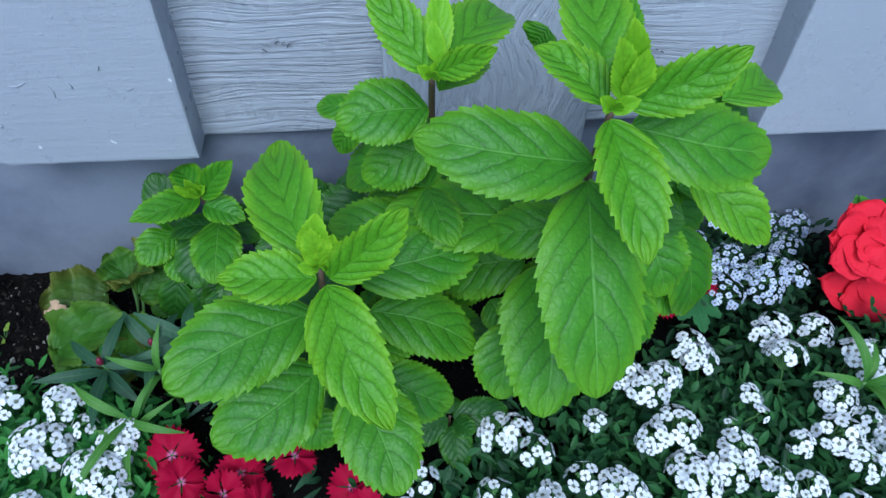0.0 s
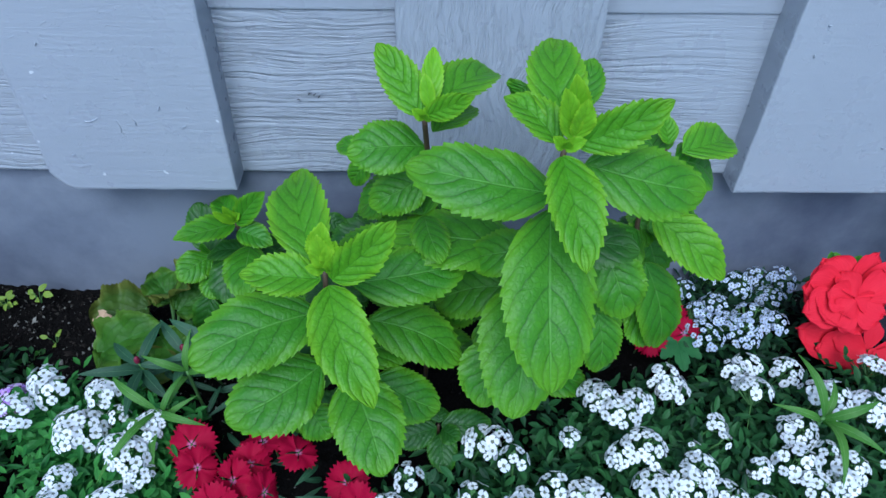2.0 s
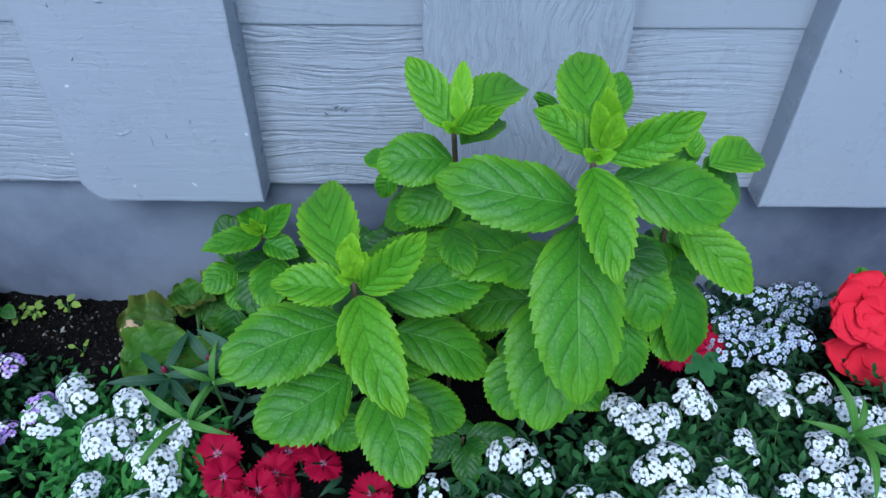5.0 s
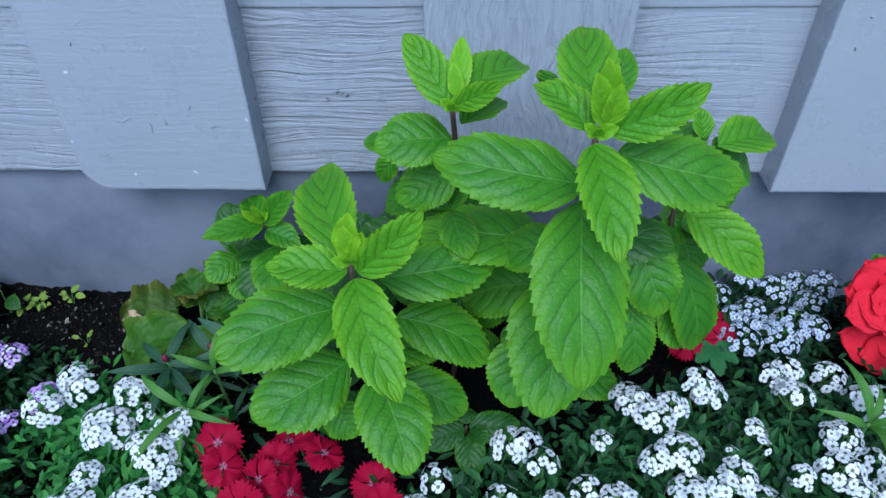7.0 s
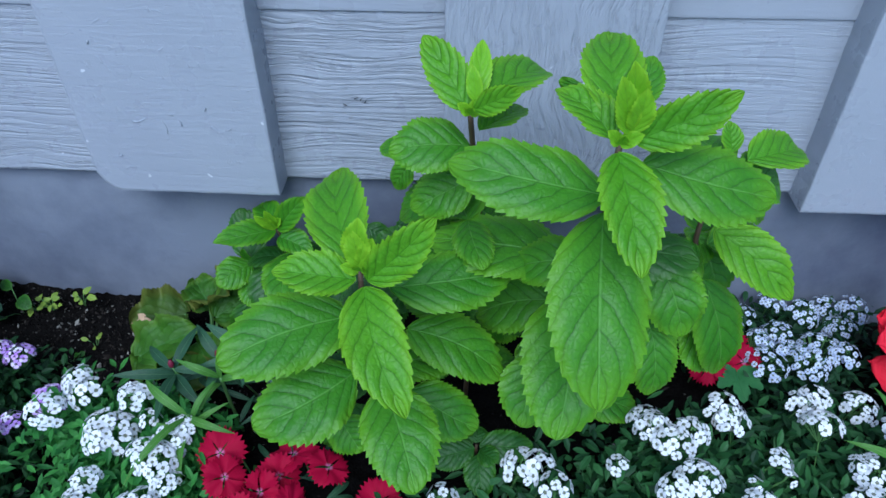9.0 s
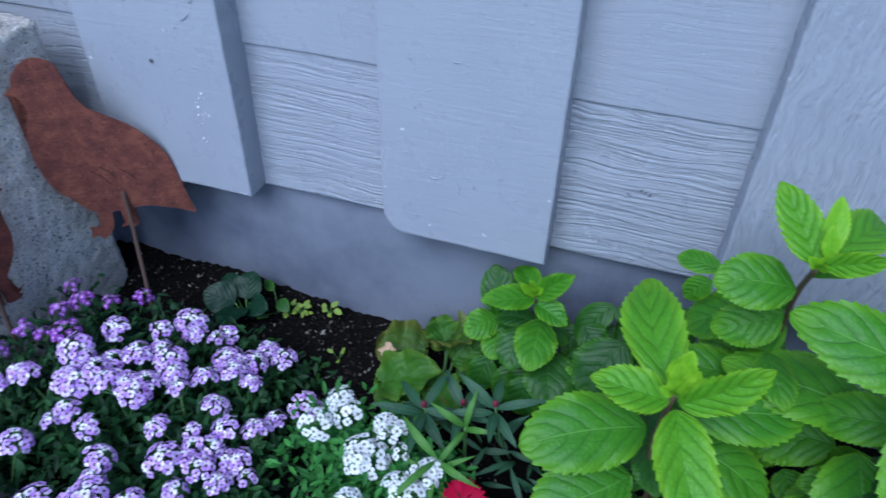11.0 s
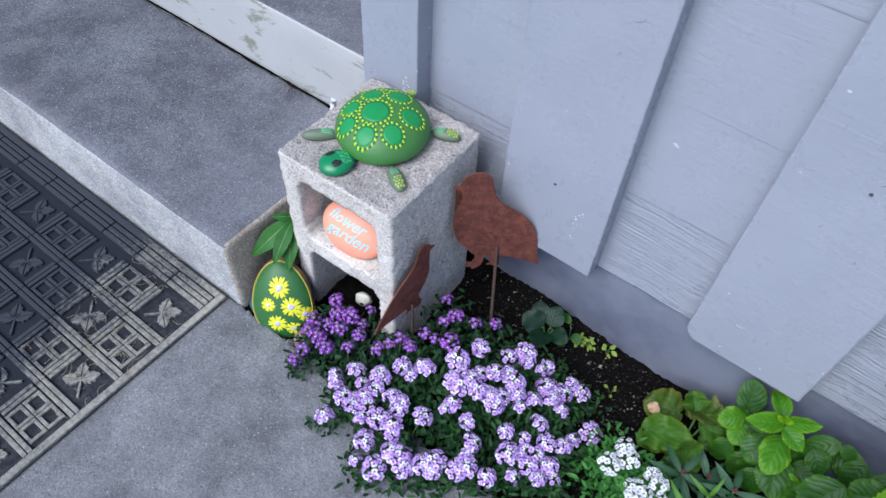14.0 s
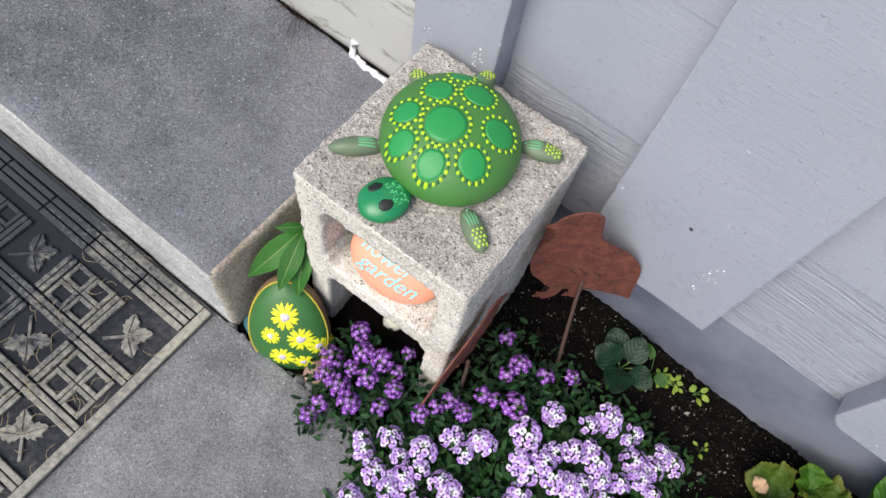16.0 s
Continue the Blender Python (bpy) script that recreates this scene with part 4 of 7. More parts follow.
# each leg from its outer to its inner end
LEGS = (((-0.908, 0.281), (-0.868, 0.320), 0.0105), ((-0.7175, 0.2900), (-0.7593, 0.3153), 0.0118), ((-0.7180, 0.4320), (-0.7610, 0.4164), 0.0115), ((-0.9060, 0.4140), (-0.868, 0.405), 0.0115), ((-0.838, 0.471), (-0.842, 0.437), 0.0115))
for k, (outer, inner, wide) in enumerate(LEGS):
    way = Vector(outer) - Vector(inner)
    ln = way.length / 2 + 0.001
    m = Matrix.Translation(((outer[0] + inner[0]) / 2, (outer[1] + inner[1]) / 2, TOP + 0.009)) @ Matrix.Rotation(math.atan2(way.y, way.x) - math.pi / 2, 4, "Z")
    leg = place("leg", solid("leg", *dome(wide, ln, 0.0095, 0.009, 14, 26, 0.06, 5 + k), leg_stone), turtle, m, "small grey-green stone with lime dots")
    rows = []
    for i in range(5):
        for j in range(3):
            q, t = (j - 1 + 0.5 * (i % 2) - 0.25) * 0.0046, (0.14 + 0.16 * i) * ln
            if abs(q) < 0.62 * wide and k > 0:
                rows.append(dab(wide, ln, 0.0095, q, t, random.Random(k * 40 + i * 3 + j).uniform(0.0013, 0.0019), 0.0006, 9, 1, 0, 0.15, i, 1))
    if rows:
        tagged(place("dots", solid("dots", *merged(rows), leg_lime), leg, m), kind="stuff")
    rows = [dab(wide, ln, 0.0095, 0.0, -0.80 * ln, 0.0016, 0.0006, 8, 1, 0, 0.1, 1, 1)]
    for q in (-0.0052, -0.0018, 0.0018, 0.0052):
        rows.append(dab(wide, ln, 0.0095, q * 0.9, -0.38 * ln, ln * 0.34, 0.0006, 12, 0.10, q * 14, 0.1, 1, 2))
    tagged(place("stripe", solid("stripe", *merged(rows), stripe_mint), leg, m), kind="stuff")


def frame_of(bottom, top, facing):
    """A pose in the middle between two points: +y to the top, +z near facing."""
    b, t = Vector(bottom), Vector(top)
    y = (t - b).normalized()
    z = Vector(facing)
    z = (z - z.dot(y) * y).normalized()
    return Matrix.Translation((b + t) / 2) @ Matrix((y.cross(z), y, z)).transposed().to_4x4()


# the large green egg leaning between step and block
egg_m = frame_of((-0.886, 0.152, 0.002), (-0.944, 0.214, 0.132), (0.45, -0.75, 0.62))
EX, EY, ET = 0.0575, 0.0815, 0.032


def eggy(verts, k=0.14):
    return [(x * (1 - k * y / EY), y, z) for x, y, z in verts]


egg = empty("painted_stone", egg_m.translation, "egg-shaped green stone painted with yellow daisies leaning against the block", "painted stone", "painted stones")
v0, f0 = dome(EX, EY, ET, 0.026, 24, 56, 0.01, 3)
body = solid("body", eggy(v0), f0, [egg_green, egg_brown], which=[0 if sum(v0[i][2] for i in f) / len(f) > 0.009 else 1 for f in f0])
egg_body = place("body", body, egg, egg_m, "matt green stone with bare brown back")
rim = [(EX * 0.955 * math.cos(a), EY * 0.955 * math.sin(a), 0.0098) for a in (2 * math.pi * k / 36 for k in range(36))]
rim = eggy(rim)
place("rim_line", tube(rim + [rim[0]], 0.0016, ochre_paint, 6, 1.0, 2), egg, egg_m, "ochre line round the green face")
for k, (cx, cy, r) in enumerate(((0.003, 0.033, 0.0205), (-0.0195, 0.000, 0.0140), (0.0220, -0.004, 0.0190), (-0.0065, -0.038, 0.0175), (0.0205, -0.050, 0.0145), (0.0430, -0.022, 0.0150))):
    rng = random.Random(k + 40)
    vv, ff = dab(EX, EY, ET, cx, cy, r * 0.98, 0.0005, 110, 1.0, k * 0.9, 0.11, k, 4, 0.0, rng.choice((7, 8, 8)))
    flower = place("painted_daisy", solid("painted_daisy", eggy(vv), ff, yellow_paint), egg_body, egg_m, "yellow daisy with a lilac eye")
    vv, ff = dab(EX, EY, ET, cx, cy, r * 0.30, 0.0009, 14, 1, 0, 0.28, k, 2)
    rows = [(vv, ff)]
    vv, ff = merged(rows)
    place("painted_eye", solid("painted_eye", eggy(vv), ff, eye_paint), egg_body, egg_m, "lilac eye of a daisy")

# salmon stone with writing, in the upper core
sal_m = frame_of((-0.756, 0.290, 0.246), (-0.868, 0.278, 0.262), (0.25, -0.72, 0.66))
PX, PY, PT = 0.046, 0.0625, 0.027
salmon = empty("painted_stone", sal_m.translation, "salmon pink painted stone lettered in aqua resting inside the block", "painted stone", "painted stones")
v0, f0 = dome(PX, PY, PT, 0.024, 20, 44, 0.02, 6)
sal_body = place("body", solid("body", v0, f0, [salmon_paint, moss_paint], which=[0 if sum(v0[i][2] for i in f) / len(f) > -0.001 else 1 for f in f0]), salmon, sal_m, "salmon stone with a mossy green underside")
for word, cx, cy, size in (("flower", 0.002, 0.012, 0.027), ("garden", -0.020, 0.000, 0.029)):
    curve = bpy.data.curves.new(word, "FONT")
    curve.body, curve.size, curve.align_x, curve.shear = word, size, "CENTER", 0.35
    curve.resolution_u, curve.offset = 3, 0.0
    tmp = bpy.data.objects.new("lettering", curve)
    scene.collection.objects.link(tmp)
    me = bpy.data.meshes.new_from_object(tmp.evaluated_get(bpy.context.evaluated_depsgraph_get()))
    bpy.data.objects.remove(tmp)
    bm = bmesh.new()
    bm.from_mesh(me)
    bmesh.ops.triangulate(bm, faces=bm.faces)
    bmesh.ops.subdivide_edges(bm, edges=[e for e in bm.edges if e.calc_length() > 0.004], cuts=1)
    for vv in bm.verts:
        x, y = cx + vv.co.y, cy - vv.co.x
        vv.co = (x, y, height_on(PX, PY, PT, x, y) + 0.0008)
    part("lettering", bm, aqua_paint, sal_body, "aqua handwriting").matrix_basis = sal_m
bpy.context.view_layer.update()

small = ((-0.957, 0.163, 0.030, 0.026, 0.022, 0.012, teal_paint, "small dark teal painted stone under the green stone"), (-0.845, 0.168, 0.022, 0.030, 0.020, 0.014, pink_stone, "small pinkish brown stone at the edge of the walk"), (-0.872, 0.196, 0.020, 0.018, 0.022, 0.012, pink_stone, "small brown stone half hidden by flowers"))
for k, (x, y, zz, a, b, c, mt, lab) in enumerate(small):
    ob = place("small_stone", solid("small_stone", *dome(a, b, c, c, 12, 22, 0.12, 20 + k), mt), None, Matrix.Translation((x, y, zz)) @ Matrix.Rotation(k * 1.3, 4, "Z"))
    tagged(ob, lab, "stone", "small stones")
pebble_m = frame_of((-0.813, 0.280, 0.026), (-0.800, 0.284, 0.078), (0.42, -0.85, 0.32))
pebble = place("white_stone", solid("white_stone", *dome(0.016, 0.020, 0.010, 0.009, 14, 28, 0.14, 30), dull_white), None, pebble_m)
tagged(pebble, "small white painted stone with a black spot in the lower core", "painted stone", "painted stones")
place("painted_spot", solid("painted_spot", *dab(0.016, 0.020, 0.010, 0.004, -0.003, 0.0056, 0.0006, 18, 1.2, 0.4, 0.2, 4), black_paint), pebble, pebble_m, "black spot")


# ---- rusty quail silhouettes ----
def cutout(outline, thick, material_):
    """A sheet-metal shape in the x-z plane from the smooth outline, slightly dished."""
    line = spline([(x, 0, z) for x, z in outline], 5, True)
    bm = bmesh.new()
    vs = [bm.verts.new(p) for p in line]
    f = bm.faces.new(vs)
    bmesh.ops.triangulate(bm, faces=[f])
    ext = bmesh.ops.extrude_face_region(bm, geom=list(bm.faces))
    for v in ext["geom"]:
        if isinstance(v, bmesh.types.BMVert):
            v.co.y += thick
    bmesh.ops.recalc_face_normals(bm, faces=bm.faces)
    me = bpy.data.meshes.new("silhouette")
    bm.to_mesh(me)
    bm.free()
    me.materials.append(material_)
    return me


rust_dull = material("dull grey-brown rusted rod", (0.075, 0.045, 0.034), 0.85)
rust_dark = material("dark pitted rust", (0.035, 0.014, 0.01), 0.9)


def quail(label, m, outline, legs, stake, marks):
    bird = empty("quail_silhouette", m.translation, label, "garden stake", "rusty quail stakes")
    body_ = place("silhouette", cutout(outline, 0.0022, rust), bird, m)
    for leg in legs:
        place("leg", cutout(leg, 0.0022, rust), bird, m @ Matrix.Translation((0, 0.0003, 0)))
    place("stake", tube(stake, 0.0028, rust_dull, 6, 1.0), bird, None, "dull rusty steel rod")
    for x, zz, ln, a in marks:
        place("cut_mark", tube([(x - ln * math.cos(a), -0.0002, zz - ln * math.sin(a)), (x + 0.002, -0.0002, zz), (x + ln * math.cos(a), -0.0002, zz + ln * math.sin(a))], 0.0006, rust_dark, 5, 0.6), body_, m, "dark cut line")
    return bird


q1 = Matrix.Translation((-0.624, 0.438, 0)) @ Matrix.Rotation(math.atan2(0.604, 0.797), 4, "Z")
quail("large rusted steel quail cut from sheet beside the block", q1,
      [(-0.085, 0.348), (-0.076, 0.357), (-0.072, 0.367), (-0.061, 0.380), (-0.047, 0.386), (-0.035, 0.383), (-0.026, 0.374), (-0.023, 0.356), (-0.018, 0.337), (-0.010, 0.322), (0.007, 0.309), (0.027, 0.294), (0.044, 0.275), (0.058, 0.252), (0.064, 0.231), (0.069, 0.202), (0.072, 0.181), (0.076, 0.157), (0.061, 0.164), (0.041, 0.172), (0.017, 0.179), (-0.025, 0.178), (-0.044, 0.184), (-0.058, 0.203), (-0.072, 0.220), (-0.079, 0.243), (-0.082, 0.266), (-0.081, 0.287), (-0.076, 0.308), (-0.069, 0.327), (-0.072, 0.341), (-0.078, 0.347)],
      [[(-0.037, 0.190), (-0.039, 0.165), (-0.044, 0.157), (-0.053, 0.158), (-0.049, 0.151), (-0.055, 0.143), (-0.045, 0.144), (-0.040, 0.138), (-0.029, 0.148), (-0.024, 0.159), (-0.022, 0.188)], [(-0.010, 0.190), (-0.011, 0.170), (-0.009, 0.160), (-0.016, 0.152), (-0.007, 0.153), (-0.001, 0.149), (0.007, 0.157), (0.004, 0.168), (0.008, 0.188)]],
      [(-0.626, 0.438, 0.205), (-0.619, 0.429, 0.17), (-0.601, 0.405, 0.11), (-0.586, 0.385, 0.061), (-0.566, 0.362, -0.02)], [(-0.020, 0.229, 0.015, -0.95), (-0.011, 0.235, 0.012, -0.95), (0.011, 0.228, 0.011, -0.9), (-0.056, 0.362, 0.0014, 0.2)])
# the chick stands close beside the block
ex = Vector((0.03, 1.0, 0.0)).normalized()
ez = Vector((-0.01, 0.0, 1.0))
ez = (ez - ez.dot(ex) * ex).normalized()
q2 = Matrix((ex, ez.cross(ex), ez)).transposed().to_4x4()
q2 = Matrix.Translation(Vector((-0.686, 0.334, 0.266)) - q2.to_3x3() @ Vector((0.334, 0.0, 0.266))) @ q2
quail("small rusted steel quail chick cut from sheet beside the block", q2,
      [(0.336, 0.261), (0.329, 0.265), (0.326, 0.270), (0.320, 0.277), (0.309, 0.284), (0.299, 0.283), (0.293, 0.275), (0.290, 0.263), (0.281, 0.250), (0.265, 0.241), (0.245, 0.229), (0.227, 0.216), (0.211, 0.200), (0.197, 0.186), (0.186, 0.169), (0.203, 0.168), (0.221, 0.164), (0.243, 0.159), (0.258, 0.156), (0.274, 0.153), (0.288, 0.160), (0.302, 0.171), (0.315, 0.186), (0.322, 0.205), (0.322, 0.225), (0.316, 0.245), (0.317, 0.254), (0.325, 0.259)],
      [[(0.280, 0.166), (0.285, 0.148), (0.282, 0.135), (0.294, 0.129), (0.303, 0.131), (0.299, 0.135), (0.305, 0.139), (0.294, 0.140), (0.293, 0.150), (0.296, 0.168)], [(0.264, 0.162), (0.266, 0.148), (0.262, 0.138), (0.271, 0.140), (0.279, 0.134), (0.278, 0.146), (0.280, 0.162)]],
      [(-0.6800, 0.270, 0.168), (-0.676, 0.266, 0.140), (-0.670, 0.258, 0.080), (-0.662, 0.250, -0.03)], [(0.279, 0.199, 0.011, 0.9), (0.262, 0.190, 0.010, 0.4), (0.309, 0.267, 0.0014, 0.2)])


# ---- rubber door mat ----
MX, MY, MZ = -1.018, 0.128, 0.0305
CW, CH, COLS, ROWS_ = 0.0985, 0.0875, 9, 6
mat_ob = empty("door_mat", (MX - 0.45, MY - 0.3, MZ), "dusty black rubber door mat with leaf and lattice relief", "door mat")
WID, DEP = COLS * CW + 0.03, ROWS_ * CH + 0.105
part("base_sheet", box((MX - WID, MY - DEP, MZ), (MX, MY, MZ + 0.004), 0.0015, 1), rubber, mat_ob, "black rubber sheet")


def bar(x0, x1, y0, y1, name="bar", high=0.0105, mt=None):
    return part(name, box((x0, y0, MZ + 0.003), (x1, y1, MZ + high), 0.0018, 2), mt or rubber_worn, mat_ob)


bar(MX - 0.014, MX, MY - DEP, MY, "rim")
bar(MX - WID, MX - WID + 0.014, MY - DEP, MY, "rim")
bar(MX - WID + 0.015, MX - 0.015, MY - 0.012, MY, "rim")
bar(MX - WID + 0.015, MX - 0.015, MY - DEP, MY - DEP + 0.012, "rim")
for j in range(3):
    for side in (0, 1):
        y = MY - 0.0155 - 0.0118 * j if side == 0 else MY - DEP + 0.0155 + 0.0118 * j + 0.0092
        for i in range(COLS):
            x1 = MX - 0.0165 - CW * i
            bar(x1 - CW + 0.003, x1, y - 0.0092, y, "border_stripe")
Y0 = MY - 0.0525


def motif_leaf():
    """Three toothed leaflets with sunken midribs and a stalk in low relief."""
    bm = bmesh.new()
    for a, ln in ((90, 0.034), (14, 0.033), (166, 0.033)):
        c, s_ = math.cos(radians(a)), math.sin(radians(a))

        def at(x, y, z):
            return bm.verts.new((x * c - y * s_, x * s_ + y * c, z))

        n = 24
        mid, rims = [], ([], [])
        for k in range(n + 1):
            s = k / n
            half = 0.0125 * math.sin(math.pi * min(0.999, max(0.02, s)) ** 0.8) ** 0.75 * (0.80 + 0.34 * ((s * 4.0) % 1.0))
            mid.append(at(s * ln, 0, 0.0026))
            for side in (0, 1):
                f = 1 if side else -1
                rims[side].append((at(s * ln * 0.98, f * min(0.0013, half * 0.4), 0.0050), at(s * ln * 0.98, f * half * 0.90, 0.0050), at(s * ln, f * half, 0.0)))
        for k in range(n):
            for side in (0, 1):
                p, q = rims[side][k], rims[side][k + 1]
                for u, w, x, y in ((mid[k], mid[k + 1], q[0], p[0]), (p[0], q[0], q[1], p[1]), (p[1], q[1], q[2], p[2])):
                    bm.faces.new((u, w, x, y) if side else (y, x, w, u))
    for x0, x1, y0, y1 in ((-0.0019, 0.0019, -0.034, 0.0), ):
        bmesh.ops.create_cube(bm, size=1, matrix=Matrix.Translation(((x0 + x1) / 2, (y0 + y1) / 2, 0.0022)) @ Matrix.Diagonal((x1 - x0, y1 - y0, 0.0046, 1)))
    bmesh.ops.recalc_face_normals(bm, faces=bm.faces)
    me = bpy.data.meshes.new("leaf_relief")
    bm.to_mesh(me)
    bm.free()
    me.materials.append(rubber_worn)
    return me


def motif_grid():
    """Four small square frames side by side, each round a dark well."""
    bm = bmesh.new()
    w, h, t = (CW - 0.025) / 2, (CH - 0.025) / 2, 0.0064
    for sx in (-1, 1):
        for sy in (-1, 1):
            cx, cy = sx * (w / 2 + 0.0007), sy * (h / 2 + 0.0007)
            for ox, oy, lx, ly in ((-(w - t) / 2, 0, t, h), ((w - t) / 2, 0, t, h), (0, -(h - t) / 2, w - 2 * t - 0.0002, t), (0, (h - t) / 2, w - 2 * t - 0.0002, t)):
                m = Matrix.Translation((cx + ox, cy + oy, 0.0028)) @ Matrix.Diagonal((lx, ly, 0.0056, 1))
                bmesh.ops.create_cube(bm, size=1, matrix=m)
    bmesh.ops.bevel(bm, geom=[e for e in bm.edges if e.verts[0].co.z > 0.005 and e.verts[1].co.z > 0.005], offset=0.0012, segments=1, affect="EDGES")
    me = bpy.data.meshes.new("lattice_relief")
    bm.to_mesh(me)
    bm.free()
    me.materials.append(rubber_worn)
    return me


leaf_relief, lattice_relief = motif_leaf(), motif_grid()
for i in range(COLS):
    for j in range(ROWS_):
        cx, cy = MX - 0.0145 - CW * (i + 0.5), Y0 - CH * (j + 0.5)
        if (i + j) % 2 == 0:
            place("leaf_relief", leaf_relief, mat_ob, Matrix.Translation((cx, cy, MZ + 0.0038)) @ Matrix.Rotation(radians((-45, 225, 45, 135)[j % 4]), 4, "Z"))
        else:
            place("lattice_relief", lattice_relief, mat_ob, Matrix.Translation((cx, cy, MZ + 0.0038)))
        for o in (-0.0088, 0.0008):
            bar(cx - CW / 2 + o, cx - CW / 2 + o + 0.008, cy - CH / 2 + 0.0125, cy + CH / 2 - 0.0125)
            bar(cx - CW / 2 + 0.0005, cx + CW / 2 - 0.0005, cy - CH / 2 + o, cy - CH / 2 + o + 0.008)

rng = random.Random(21)
for n, (cx, cy, cz, spread, count, lab, where) in enumerate(((-1.10, -0.10, MZ + 0.012, 0.055, 46, "wisps of dry straw caught on the door mat", "mat"), (-1.17, 0.03, MZ + 0.012, 0.03, 16, "bits of dry grass on the door mat", "mat"))):
    rows = []
    for k in range(count):
        x, y = cx + rng.gauss(0, spread), cy + rng.gauss(0, spread)
        x = min(x, MX - 0.02)
        a, ln = rng.random() * 6.3, rng.uniform(0.012, 0.034)
        me = tube([(x, y, cz + rng.uniform(0, 0.003)), (x + ln * 0.5 * math.cos(a), y + ln * 0.5 * math.sin(a), cz + rng.uniform(0.001, 0.006)), (x + ln * math.cos(a + 0.5), y + ln * math.sin(a + 0.5), cz + rng.uniform(0, 0.003))], 0.0004, straw, 4, 0.6, 3)
        rows.append(([tuple(q.co) for q in me.vertices], [tuple(p.vertices) for p in me.polygons]))
        bpy.data.meshes.remove(me)
    tagged(place("straw", solid("straw", *merged(rows), straw)), lab, "straw", "", "stuff")
rows = []
for k in range(14):
    a, ln = rng.uniform(2.6, 6.2), rng.uniform(0.03, 0.075)
    me = tube([(-1.185 + rng.gauss(0, 0.006), 0.514, 0.209), (-1.185 + ln * 0.5 * math.cos(a), 0.512 + ln * 0.4 * math.sin(a), 0.209 + ln * 0.35), (-1.185 + ln * math.cos(a), 0.512 + ln * math.sin(a), 0.211)], 0.0005, rust_dark, 4, 0.4, 4)
    rows.append(([tuple(q.co) for q in me.vertices], [tuple(p.vertices) for p in me.polygons]))
    bpy.data.meshes.remove(me)
tagged(place("dry_weed", solid("dry_weed", *merged(rows), rust_dark)), "withered brown weed growing from the step joint", "weed", "", "stuff")

me = tube([(-1.084, 0.5215, 0.230), (-1.087, 0.5185, 0.218), (-1.082, 0.514, 0.211), (-1.055, 0.511, 0.209), (-1.020, 0.511, 0.209), (-0.992, 0.513, 0.2095)], 0.0052, white_caulk, 12, 1.0, 8)
for q in me.vertices:
    p = q.co.copy()
    if p.z < 0.216:
        q.co.z = 0.2072 + max(0.0, p.z - 0.2072) * 0.45
        q.co.y -= 0.0060 * abs(noise.noise(Vector((p.x * 45, 3.0, 1.0))))
    q.co += Vector((noise.noise(p * 140), noise.noise(p * 140 + Vector((9, 0, 0))) * 0.6, noise.noise(p * 120 + Vector((0, 9, 0))) * 0.5)) * 0.0062
lump = place("caulk_smear", me)
tagged(lump, "white smear of old caulk at the foot of the riser", "caulk")


# ---- mint ----
mint = empty("mint_plant", (0.12, 0.34, 0.0), "bushy green mint with broad toothed leaves growing from the soil", "mint plant")


def mint_leaf(ln, w, paint, k, young=False, arch=0.05):
    """A mint leaf: oblong, bluntly pointed, saw-toothed, its blade quilted between sunken side veins."""
    rng = random.Random(k * 13 + 5)
    teeth = 13 if young else rng.choice((15, 16, 17))
    rows, cols = teeth * 4, 6
    verts, uvs, faces = [], [], []
    bend = rng.uniform(-0.06, 0.06)
    droop = rng.uniform(0.5, 1.5)
    twist = rng.uniform(-0.16, 0.16)
    phase = rng.random() * 6
    wide = rng.uniform(0.40, 0.50) if not young else 0.44
    jag = [[rng.uniform(0.6, 1.25) for _ in range(teeth + 1)] for _ in (0, 1)]
    for i in range(rows + 1):
        s = i / rows
        u = (wide - s) / wide if s < wide else (s - wide) / (1 - wide)
        half = max(0.0, 1 - u ** 2.1) ** 0.62 if s < wide else max(0.0, 1 - u ** (2.0 if young else 2.25)) ** (0.78 if young else 0.66)
        half = w / 2 * max(half, 0.012)
        tooth, saw = min(teeth, int(s * teeth + 1e-6)), (s * teeth + 1e-6) % 1.0
        for j in range(-cols, cols + 1):
            a = j / cols
            side = 1 if j > 0 else 0
            edge = abs(j) == cols
            bite = jag[side][tooth] * (saw - 0.40) if edge else 0.0
            x = a * half * (1 + (0.115 if w > 0.038 else 0.17) * bite) + bend * ln * math.sin(math.pi * s)
            y = s * ln + (0.050 * w * bite if edge and s < 0.97 else 0)
            z = arch * ln * 4 * s * (1 - s) - 0.10 * droop * ln * s ** 3 + twist * a * half * s
            z += (0.42 if young else 0.26) * abs(a) * half - (0.12 if young else 0.30) * a * a * half
            wave = math.cos(2 * math.pi * 5.6 * (s - 0.36 * (0.85 * abs(a) + 0.25 * a * a)))
            z += min(0.0006, 0.010 * w) * (1 + wave) * abs(a) ** 0.8 * (1 - 0.75 * abs(a)) * 2.0
            z += 0.030 * w * abs(a) ** 2 * math.sin(phase + 5.0 * math.pi * s + (1.7 if a > 0 else 0)) + 0.012 * w * abs(a) ** 3 * math.sin(phase * 3 + 15 * s)
            verts.append((x, y, z))
            uvs.append((a * 0.5 + 0.5, s))
    n = 2 * cols + 1
    for i in range(rows):
        for j in range(n - 1):
            faces.append((i * n + j, i * n + j + 1, (i + 1) * n + j + 1, (i + 1) * n + j))
    return solid("leaf", verts, faces, paint, uvs)


